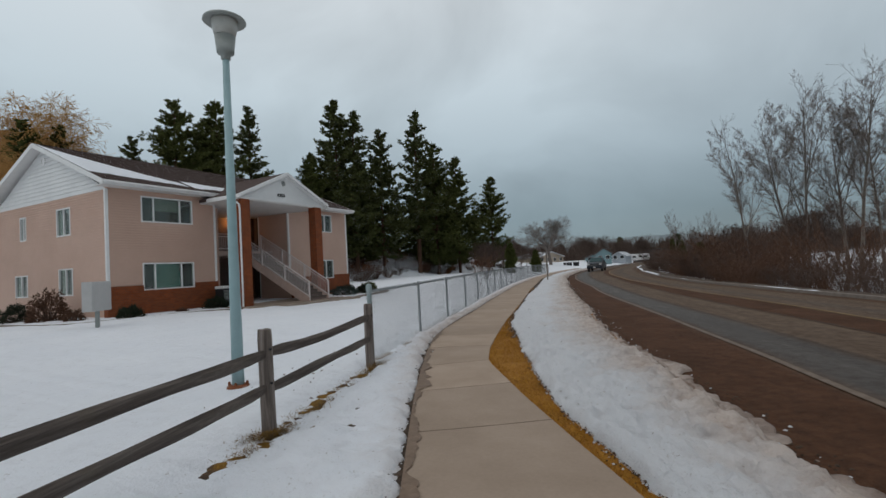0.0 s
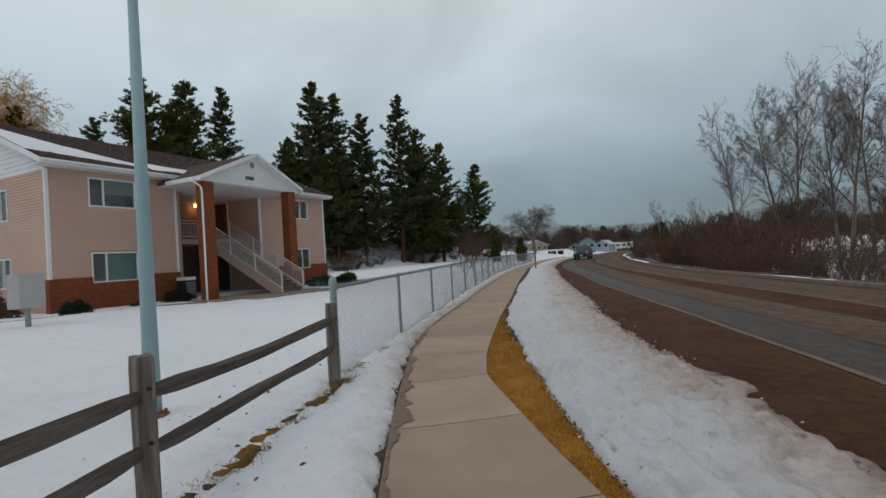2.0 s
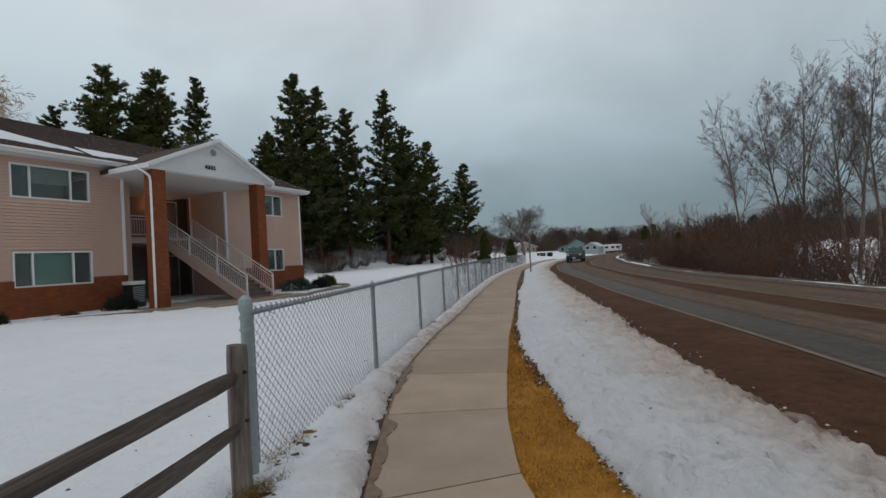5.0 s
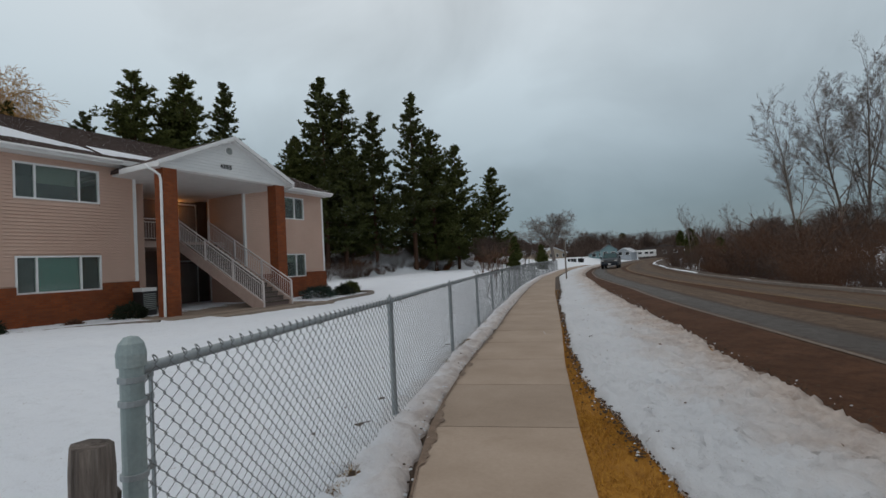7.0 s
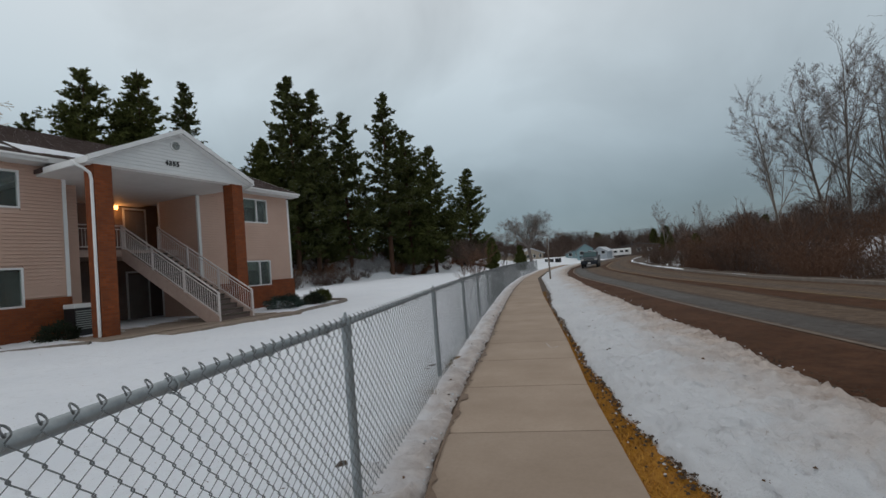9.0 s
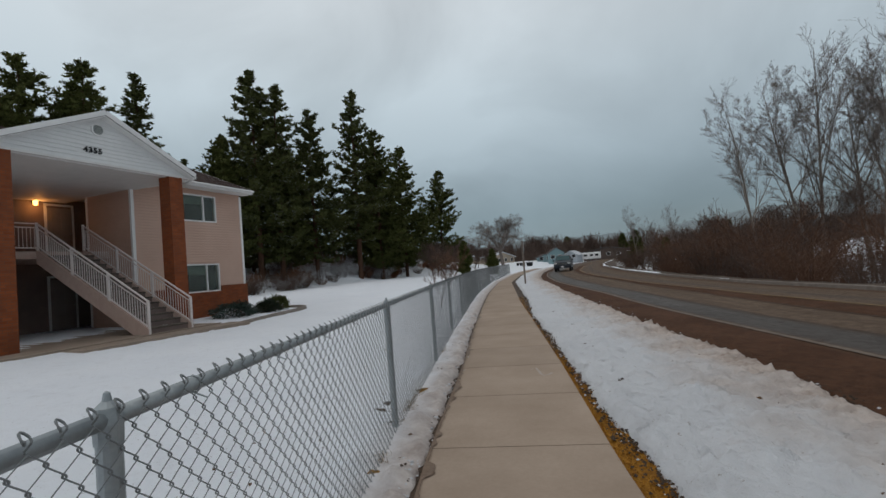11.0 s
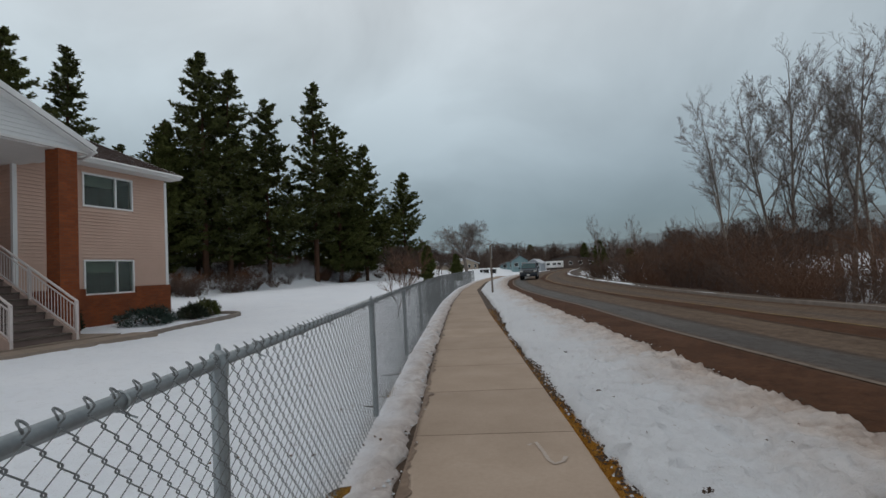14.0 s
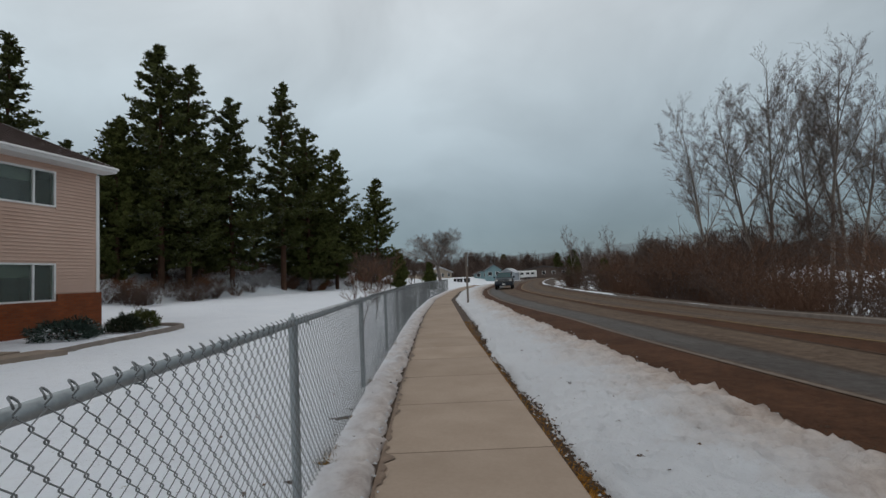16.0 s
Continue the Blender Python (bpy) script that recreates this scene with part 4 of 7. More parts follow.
EX, EZ = FX + 0.62, 5.99
RY_A, RY_B = Y0 - 0.45, Y1 + 0.25
roof_slope(EX, EZ, RIDGE_X, RIDGE, RY_A, RY_B)
roof_slope(2 * RIDGE_X - EX, EZ, RIDGE_X, RIDGE, RY_A, RY_B)
for x in (EX, 2 * RIDGE_X - EX):
    bpart("fascia", box_bm(x - 0.02, x + 0.03, RY_A, RY_B, EZ - 0.19, EZ - 0.005), M_TRIM, "white fascia board")
bpart("soffit", box_bm(FX + 0.02, EX - 0.03, RY_A, RY_B, EZ - 0.2, EZ - 0.16), M_SOFFIT)
for ya, yb in ((RY_A, 16.8), (22.95, RY_B)):
    bm = bmesh.new()
    tube(bm, [(EX + 0.085, ya, EZ - 0.06), (EX + 0.085, yb, EZ - 0.075)], 0.05, 8)
    bpart("gutter", bm, M_TRIM, "white eaves gutter")
for y, o in ((RY_A, -1), (RY_B, 1)):
    bm = bmesh.new()
    for xe in (EX, 2 * RIDGE_X - EX):
        d = Vector((RIDGE_X - xe, 0, RIDGE - EZ))
        m = Matrix.Translation((xe, y, EZ - 0.10)) @ d.to_track_quat("X", "Z").to_matrix().to_4x4()
        box(bm, 0, d.length, -0.025, 0.025, -0.1, 0.1, m)
    bpart("barge_board", bm, M_TRIM, "white barge board")


def roof_snow(y_fun, f0, f1, seed):
    """A thin sheet of snow left on the front slope, ragged at its lower and right edges."""
    bm = bmesh.new()
    n, rows = 90, 12
    grid = []
    for i in range(n + 1):
        t = i / n
        ya, yb = y_fun
        y = ya + (yb - ya) * t
        lo, hi = f0(t) + 0.02 * noise.noise(Vector((y * 2.3, seed, 1))) + 0.012 * noise.noise(Vector((y * 9, seed, 1))), f1(t) + 0.03 * noise.noise(Vector((y * 1.9, seed, 6)))
        hi = max(hi, lo + 0.004)
        row = []
        for k in range(rows + 1):
            f = lo + (hi - lo) * k / rows
            e = min(1.0, 4 * min(k / rows, 1 - k / rows) + 0.05, 12 * min(t, 1 - t) + 0.05)
            row.append(bm.verts.new((EX + (RIDGE_X - EX) * f, y, EZ + (RIDGE - EZ) * f + 0.018 + 0.05 * e)))
        grid.append(row)
    for a, b in zip(grid, grid[1:]):
        for k in range(rows):
            bm.faces.new((a[k], a[k + 1], b[k + 1], b[k]))
    bmesh.ops.recalc_face_normals(bm, faces=bm.faces[:])
    bpart("roof_snow", bm, M_SNOW, "patch of melting snow on the roof", True)


roof_snow((RY_A + 0.05, 16.2), lambda t: 0.20 - 0.10 * t, lambda t: 0.99 - 0.84 * t ** 0.75, 3.0)
roof_snow((16.4, 19.0), lambda t: 0.07 + 0.05 * t, lambda t: 0.28 - 0.05 * t, 8.0)

# portico: gable roof on two brick columns
PX, PY, PHALF, PZ, PAPEX = -16.8, 19.82, 3.1, 5.64, 7.09
def portico():
    bm = bmesh.new()
    t = 0.14
    for s in (-1, 1):
        a, b = Vector((0, PY + s * PHALF, PZ)), Vector((0, PY, PAPEX))
        back = -24.0
        v = []
        for x in (PX, back):
            v += [Vector((x, a.y, a.z)), Vector((x, b.y, b.z)), Vector((x, b.y, b.z - t)), Vector((x, a.y, a.z - t))]
        w = [bm.verts.new(p) for p in v]
        for f in ((0, 1, 2, 3), (7, 6, 5, 4), (0, 4, 5, 1), (3, 2, 6, 7), (0, 3, 7, 4), (1, 5, 6, 2)):
            bm.faces.new([w[i] for i in f])
    bmesh.ops.recalc_face_normals(bm, faces=bm.faces[:])
    bpart("portico_roof", bm, M_ROOF, "brown shingle porch roof")
    bm = bmesh.new()
    for s in (-1, 1):
        q = []
        for x in (PX - 0.01, PX - 0.6):
            q.append([bm.verts.new((x, PY + s * PHALF * k, PZ + (PAPEX - PZ) * (1 - k) - d)) for k, d in ((1.0, 0.145), (0.0, 0.145), (0.0, 0.175), (1.0, 0.175))])
        for k in range(4):
            bm.faces.new((q[0][k], q[0][(k + 1) % 4], q[1][(k + 1) % 4], q[1][k]))
        bm.faces.new(q[0])
        bm.faces.new(q[1][::-1])
    bmesh.ops.recalc_face_normals(bm, faces=bm.faces[:])
    bpart("portico_soffit", bm, M_TRIM)
    bm = bmesh.new()
    for s in (-1, 1):
        d = Vector((0, -s * PHALF, PAPEX - PZ))
        m = Matrix.Translation((PX + 0.012, PY + s * PHALF, PZ - 0.09)) @ d.to_track_quat("Y", "Z").to_matrix().to_4x4()
        box(bm, -0.02, 0.05, -0.03, d.length, -0.04, 0.105, m)
    bpart("barge_board", bm, M_TRIM, "white barge board")
    gable_boards(PX - 0.26, 1, PY - PHALF + 0.05, PY + PHALF - 0.05, PZ - 0.14, PAPEX - 0.15, "portico_gable", M_WHITE_SIDING, "x", 0.12)
    bpart("portico_ceiling", box_bm(-24.05, PX - 0.2, PY - PHALF + 0.05, PY + PHALF - 0.05, PZ - 0.2, PZ - 0.14), M_SOFFIT, "pale porch ceiling")
    bm = bmesh.new()
    for s in (-1, 1):
        box(bm, -19.2, PX - 0.03, PY + s * PHALF - 0.03, PY + s * PHALF + 0.03, PZ - 0.2, PZ - 0.01)
    box(bm, PX - 0.43, PX - 0.34, PY - PHALF + 0.06, PY + PHALF - 0.06, PZ - 0.22, PZ - 0.11)
    bpart("fascia", bm, M_TRIM, "white fascia board")
    for y in (17.2, 22.3):
        bm = bmesh.new()
        box(bm, -17.5, -17.0, y - 0.26, y + 0.26, 0.1, PZ - 0.2)
        lay = bm.loops.layers.uv.new("UVMap")
        bm.normal_update()
        for f in bm.faces:
            for lp in f.loops:
                c = lp.vert.co
                lp[lay].uv = (c.x if abs(f.normal.y) > 0.5 else c.y, c.z)
        bpart("brick_column", bm, M_BRICK, "tall brown brick column")
    bm = bmesh.new()
    lathe(bm, [(0.2, 0), (0.2, 0.03), (0.15, 0.035), (0.15, 0.01)], 24)
    bmesh.ops.transform(bm, matrix=pose(PX - 0.25, PY - 0.1, 6.52, 0, 90, 0), verts=bm.verts[:])
    vent = bpart("gable_vent", bm, M_TRIM, "round louvred gable vent")
    for k in range(-3, 4):
        h = math.sqrt(0.15 ** 2 - (0.04 * k) ** 2)
        bpart("slat", box_bm(PX - 0.24, PX - 0.215, PY - 0.1 - h, PY - 0.1 + h, 6.52 + 0.04 * k - 0.012, 6.52 + 0.04 * k + 0.012), M_LAMPGREY, parent=vent)
    for k, ch in enumerate("4355"):
        cu = bpy.data.curves.new("house_number", "FONT")
        cu.body, cu.size, cu.extrude, cu.offset = ch, 0.23, 0.012, 0.006
        cu.materials.append(M_BLACK)
        ob = new("house_number", cu)
        ob.matrix_world = pose(PX - 0.225, PY - 0.54 + 0.14 * k, 5.78, 90, 0, 90)
        ob.parent, ob.matrix_parent_inverse = apartments, INV
        ob["label"] = "black house number digit"


portico()
bm = bmesh.new()
lathe(bm, [(0.19, 0), (0.19, 0.03), (0.14, 0.035), (0.14, 0.01)], 24)
bmesh.ops.transform(bm, matrix=pose(RIDGE_X, Y0 - 0.01, 7.7, 90, 0, 0), verts=bm.verts[:])
bpart("gable_vent", bm, M_TRIM, "round gable vent")
bm = bmesh.new()
tube(bm, [(-17.3, 16.5, 5.52), (-17.2, 16.54, 5.40), (-17.08, 16.70, 5.28), (-17.03, 16.84, 5.15), (-17.02, 16.87, 4.95), (-17.02, 16.87, 0.22)], 0.045, 8)
bpart("downspout", bm, M_TRIM, "white downspout beside the column")
bm = bmesh.new()
tube(bm, [(-16.8, 22.97, 5.5), (-17.3, 22.98, 5.35), (-18.9, 23.0, 5.6), (EX, 23.0, 5.8)], 0.045, 8)
bpart("downspout", bm, M_TRIM, "white downspout under the porch eave")


# staircase
def staircase():
    st = thing("staircase", -16.1, 21.0, 0.2, "outdoor wooden staircase with pale pink railings", "staircase")
    inv = st.matrix_world.inverted()

    def sp(name, bm, mat, label="", parent=None):
        ob = part(name, bm, mat, None, label)
        ob.parent, ob.matrix_parent_inverse = (parent, Matrix.Identity(4)) if parent else (st, inv)
        return ob
    x0, x1, z0, z1, ya, yb, n = -16.1, LAND_X, 0.2, LAND_Z, 20.25, 21.75, 16
    dx, dz = (x1 - x0) / n, (z1 - z0) / n
    for k in range(1, n):
        sp("tread", box_bm(x0 + dx * k - 0.02, x0 + dx * (k - 1), ya + 0.05, yb - 0.05, z0 + dz * k - 0.05, z0 + dz * k), M_TREAD)
        # added dark boards stand for the shade in the open gaps between treads
        sp("riser_gap_shade", box_bm(x0 + dx * (k - 1) - 0.06, x0 + dx * (k - 1) - 0.035, ya + 0.05, yb - 0.05, z0 + dz * (k - 1) + 0.003, z0 + dz * k - 0.053), M_DARKWALL)
    slope = Vector((x1 - x0, 0, z1 - z0))
    for y in (ya, yb):
        bm = bmesh.new()
        pts = [(x0 + 0.12, z0), (x0 + 0.12, z0 + 0.16), (x1, z1 + 0.05), (x1, z1 - 0.42), (x0 - 0.55, z0)]
        a = [bm.verts.new((x, y - 0.045, z)) for x, z in pts]
        b = [bm.verts.new((x, y + 0.045, z)) for x, z in pts]
        bm.faces.new(a[::-1])
        bm.faces.new(b)
        for k in range(5):
            bm.faces.new((a[k], a[(k + 1) % 5], b[(k + 1) % 5], b[k]))
        bmesh.ops.recalc_face_normals(bm, faces=bm.faces[:])
        sp("stringer", bm, M_STRINGER, "pink painted stringer")
        bm = bmesh.new()
        for h, r in ((0.96, 0.032), (0.17, 0.02), (0.82, 0.02)):
            tube(bm, [(x0 + 0.14, y, z0 + h + 0.02), (x1, y, z1 + h)], r, 6)
        rail = sp("handrail", bm, M_RAIL, "pale pink metal handrail")
        for k in range(1, 46):
            f = k / 46
            p = Vector((x0 + 0.1, y, z0)).lerp(Vector((x1, y, z1)), f)
            bm = bmesh.new()
            tube(bm, [p + Vector((0, 0, 0.17)), p + Vector((0, 0, 0.82))], 0.011, 4)
            sp("baluster", bm, M_RAIL, parent=rail)
        for f in (0.0, 0.33, 0.66, 1.0):
            p = Vector((x0 + 0.1, y, z0)).lerp(Vector((x1, y, z1)), f)
            low = 0.0 if f == 0 else -0.22
            sp("newel_post", box_bm(p.x - 0.032, p.x + 0.032, y - 0.032, y + 0.032, p.z + low, p.z + 1.0), M_RAIL)
    bm = bmesh.new()
    for z in (0.12, 0.82, 0.96):
        tube(bm, [(LAND_X, RY0 + 0.8, LAND_Z + z), (LAND_X, ya - 0.03, LAND_Z + z)], 0.022, 6)
    rail = sp("landing_rail", bm, M_RAIL, "pale pink landing railing")
    y = RY0 + 0.9
    while y < ya - 0.05:
        bm = bmesh.new()
        tube(bm, [(LAND_X, y, LAND_Z + 0.12), (LAND_X, y, LAND_Z + 0.82)], 0.011, 4)
        sp("baluster", bm, M_RAIL, parent=rail)
        y += 0.115


staircase()


def wall_lamp():
    t = thing("wall_lamp", -24.16, 21.8, 5.38, "small lit wall lamp with a warm glow", "lamp")
    g = Nodes("warm_bulb", 0.4)
    g.color((1.0, 0.6, 0.25))
    g.b.inputs["Emission Color"].default_value = (1.0, 0.42, 0.10, 1)
    g.b.inputs["Emission Strength"].default_value = 6.0
    bm = bmesh.new()
    lathe(bm, [(0.03, -0.13), (0.075, -0.1), (0.085, 0.05), (0.05, 0.1)], 14, (0.12, 0, 0))
    part("globe", bm, g.mat, t)
    bm = bmesh.new()
    lathe(bm, [(0.1, 0.1), (0.1, 0.12), (0.03, 0.16)], 14, (0.12, 0, 0))
    box(bm, -0.025, 0.04, -0.05, 0.05, -0.05, 0.15)
    part("bracket", bm, M_BLACK, t)
    la = new("wall_lamp_light", bpy.data.lights.new("wall_lamp_light", "POINT"))
    la.data.energy, la.data.color, la.data.shadow_soft_size = 6, (1.0, 0.40, 0.10), 0.09
    la.location = (-23.83, 21.8, 5.15)


wall_lamp()

# ---------- fences ----------
def split_rail_fence():
    f = thing("split_rail_fence", -1.66, 4.49, 0, "weathered grey wooden split-rail fence in the snow", "fence")
    inv = f.matrix_world.inverted()
    posts = [(1.28, -4.65), (0.30, -1.6), (-0.68, 1.45), (-1.66, 4.49), (-2.64, 7.53)]
    rng = random.Random(11)
    for i, (x, y) in enumerate(posts):
        bm = bmesh.new()
        h, w, d = 1.02 - 0.015 * (i == 4), 0.075, 0.06
        rings = []
        for k in range(15):
            z = -0.1 + (h + 0.1) * k / 14
            ring = []
            for a in range(12):
                t = a * math.tau / 12
                c, s = math.cos(t), math.sin(t)
                r = 1.0 / max(abs(c), abs(s)) * (0.93 if abs(abs(c) - abs(s)) < 0.5 else 1.0)
                r *= 1 + 0.10 * noise.noise(Vector((c * 2.0, s * 2.0, z * 0.8 + i * 7)))
                if k == 14:
                    r *= 0.93
                ring.append(bm.verts.new((x + w * r * c + 0.012 * math.sin(z * 2 + i), y + d * r * s, z + (0.02 * noise.noise(Vector((c, s, i * 3.0))) if k > 12 else 0))))
            rings.append(ring)
        for a, b in zip(rings, rings[1:]):
            for k in range(12):
                bm.faces.new((a[k], a[(k + 1) % 12], b[(k + 1) % 12], b[k]))
        bm.faces.new(rings[-1])
        ob = part("post", bm, M_WOOD, None, "", True)
        ob.parent, ob.matrix_parent_inverse = f, inv
        # dark mortise holes that the rails sit in
        for z in (0.82, 0.485):
            bm = bmesh.new()
            lathe(bm, [(0.013, -0.012), (0.013, 0.002)], 10)
            bmesh.ops.transform(bm, matrix=pose(x + 0.079, y - 0.012, z, 90, 0, 82), verts=bm.verts[:])
            hole = part("mortise", bm, M_BLACK, None)
            hole.parent, hole.matrix_parent_inverse = f, inv
    for (xa, ya), (xb, yb) in zip(posts, posts[1:]):
        for z in (0.77, 0.43):
            bm = bmesh.new()
            n, sides, ph = 26, 7, rng.uniform(0, 9)
            rings = []
            d = Vector((xb - xa, yb - ya, 0)).normalized()
            side = Vector((-d.y, d.x, 0))
            for k in range(n + 1):
                t = k / n
                p = Vector((xa, ya, z)).lerp(Vector((xb, yb, z + 0.015)), -0.03 + 1.06 * t)
                p.z += 0.012 * math.sin(t * 7 + ph) - 0.02 * math.sin(math.pi * t)
                taper = 1 - 0.45 * max(0, (abs(t - 0.5) - 0.40) / 0.1)
                ring = []
                for a in range(sides):
                    ang = a * math.tau / sides
                    r = 0.055 * taper * (1 + 0.22 * noise.noise(Vector((math.cos(ang) * 1.4, math.sin(ang) * 1.4, t * 5 + ph))))
                    ring.append(bm.verts.new(p + side * (r * 0.75 * math.cos(ang)) + Vector((0, 0, r * 1.02 * math.sin(ang)))))
                rings.append(ring)
            for a, b in zip(rings, rings[1:]):
                for k in range(sides):
                    bm.faces.new((a[k], a[(k + 1) % sides], b[(k + 1) % sides], b[k]))
            bm.faces.new(rings[0][::-1])
            bm.faces.new(rings[-1])
            # the grain runs along z of the part
            rot = d.to_track_quat("Z", "Y").to_matrix().to_4x4()
            m = Matrix.Translation((xa, ya, z)) @ rot
            bmesh.ops.transform(bm, matrix=m.inverted(), verts=bm.verts[:])
            ob = part("rail", bm, M_RAILWOOD, None)
            ob.matrix_world = m
            ob.parent, ob.matrix_parent_inverse = f, inv


split_rail_fence()

FENCE_H, LINK = 1.2, 0.0415


def chain_fence():
    f = thing("chain_link_fence", -2.77, 7.74, 0, "galvanised chain-link fence beside the pavement", "fence")
    inv = f.matrix_world.inverted()
    ys = [7.74, 10.79, 14.03, 17.22] + [17.22 + 3.1 * k for k in range(1, 17)]
    pts = [Vector((fence_x(y), y, 0.0)) for y in ys]

    def fp(name, ob_me, m, parent=None, label=""):
        ob = new(name, ob_me)
        ob.matrix_world = m
        ob.parent, ob.matrix_parent_inverse = f, inv
        if label:
            ob["label"] = label
        return ob
    bm = bmesh.new()
    tube(bm, [(0, 0, -0.05), (0, 0, FENCE_H - 0.01)], 0.030, 12)
    post_me = bpy.data.meshes.new("line_post")
    bm.to_mesh(post_me)
    bm.free()
    post_me.materials.append(M_GALV)
    bm = bmesh.new()
    tube(bm, [(0, 0, -0.05), (0, 0, 1.25)], 0.043, 16)
    lathe(bm, [(0.052, 1.22), (0.054, 1.27), (0.045, 1.31), (0.025, 1.335), (0.0, 1.34)], 16)
    end_me = bpy.data.meshes.new("end_post")
    bm.to_mesh(end_me)
    bm.free()
    end_me.materials.append(M_GALVPOST)
    fp("end_post", end_me, Matrix.Translation(pts[0]), label="thick green-grey end post with a domed cap")
    # tension bar and brace bands at the end post
    d0 = (pts[1] - pts[0]).normalized()
    bm = bmesh.new()
    q = pts[0] + d0 * 0.09
    box(bm, q.x - 0.009, q.x + 0.009, q.y - 0.004, q.y + 0.004, 0.04, 1.2)
    fp("tension_bar", _mesh(bm, "tension_bar", M_GALV), Matrix.Identity(4))
    for z in (0.2, 0.5, 0.8, 1.08, 1.17):
        bm = bmesh.new()
        lathe(bm, [(0.047, z - 0.012), (0.051, z - 0.01), (0.051, z + 0.01), (0.047, z + 0.012)], 14, pts[0])
        box(bm, 0, 0.10, -0.006, 0.006, z - 0.012, z + 0.012, Matrix.Translation(pts[0]) @ d0.to_track_quat("X", "Z").to_matrix().to_4x4())
        fp("brace_band", _mesh(bm, "brace_band", M_GALV), Matrix.Identity(4))
    for k, p in enumerate(pts[1:], 1):
        fp("line_post", post_me, Matrix.Translation(p))
        bm = bmesh.new()
        lathe(bm, [(0.034, FENCE_H - 0.06), (0.036, FENCE_H - 0.01), (0.03, FENCE_H + 0.03), (0.012, FENCE_H + 0.045), (0.008, FENCE_H + 0.065), (0.0, FENCE_H + 0.07)], 10, p)
        fp("rail_cap", _mesh(bm, "rail_cap", M_GALV), Matrix.Identity(4))
    # one panel of woven wire for a unit bay, shared by all bays
    def woven(length, name, sides):
        s = Soup()
        n, rows = 2 * round(length / LINK / 2), round((FENCE_H - 0.03) / (2 * LINK))
        lx, lz = length / n, (FENCE_H - 0.03) / rows
        for i in range(n):
            x = (i + 0.5) * lx
            pts_w = []
            for r in range(2 * rows + 1):
                side = 1 if (r + i) % 2 else -1
                pts_w.append(Vector((x + side * lx * 0.5, 0.0045 * (1 if r % 2 else -1) * (1 if i % 2 else -1), 0.02 + r * lz * 0.5 * 1.0)))
            for a, b in zip(pts_w, pts_w[1:]):
                e = Vector((0, 0, 0.003))
                s.prism(a - e, a + e, 0.0031, 0.0031, sides)
                s.prism(a + e, b - e, 0.0019, 0.0019, sides)
            # a twisted knuckle above the rail where two wires meet
            if pts_w[-1].x > x:
                continue
            top = pts_w[-1]
            prev = top
            for k in range(1, 15):
                t = k / 14 * math.tau * 1.15 - 0.5 * math.pi
                q = top + Vector((0.012 * math.cos(t), 0.010 * math.sin(1.3 * t), 0.026 + 0.013 * math.sin(t)))
                s.prism(prev, q, 0.0029, 0.0029, sides)
                prev = q
        me = s.mesh(name)
        me.materials.append(M_WIRE)
        return me
    L = 3.2
    fine = woven(L, "chain_mesh", 4)
    for a, b in zip(pts, pts[1:]):
        d = b - a
        m = Matrix.Translation(a + Vector((0, 0, 0.02))) @ Matrix.Rotation(math.atan2(d.y, d.x), 4, "Z") @ Matrix.Translation((0, -0.035, 0)) @ Matrix.Diagonal((d.length / L, 1, 1, 1))
        fp("chain_mesh", fine, m, label="woven diamond wire mesh")
        bm = bmesh.new()
        tube(bm, [a + Vector((0, 0, FENCE_H)), b + Vector((0, 0, FENCE_H))], 0.0235, 10)
        fp("top_rail", _mesh(bm, "top_rail", M_GALV, True), Matrix.Identity(4))
        k = 0.35
        side = Vector((-d.y, d.x, 0)).normalized()
        while k < d.length - 0.1:
            p = a + d * (k / d.length) + Vector((0, 0, FENCE_H))
            bm = bmesh.new()
            ring = [p + side * (0.028 * math.cos(t)) + Vector((0, 0, 0.028 * math.sin(t))) for t in np.linspace(0.3, 5.6, 9)]
            tube(bm, ring + [p - side * 0.035 + Vector((0, 0, -0.05)) + d.normalized() * 0.02], 0.0035, 4)
            if a.y < 30:
                fp("tie_wire", _mesh(bm, "tie_wire", M_GALV), Matrix.Identity(4))
            else:
                bm.free()
            k += 0.62


def _mesh(bm, name, mat, smooth=False):
    me = bpy.data.meshes.new(name)
    bm.to_mesh(me)
    bm.free()
    me.materials.append(mat)
    if smooth:
        me.shade_smooth()
    return me


chain_fence()


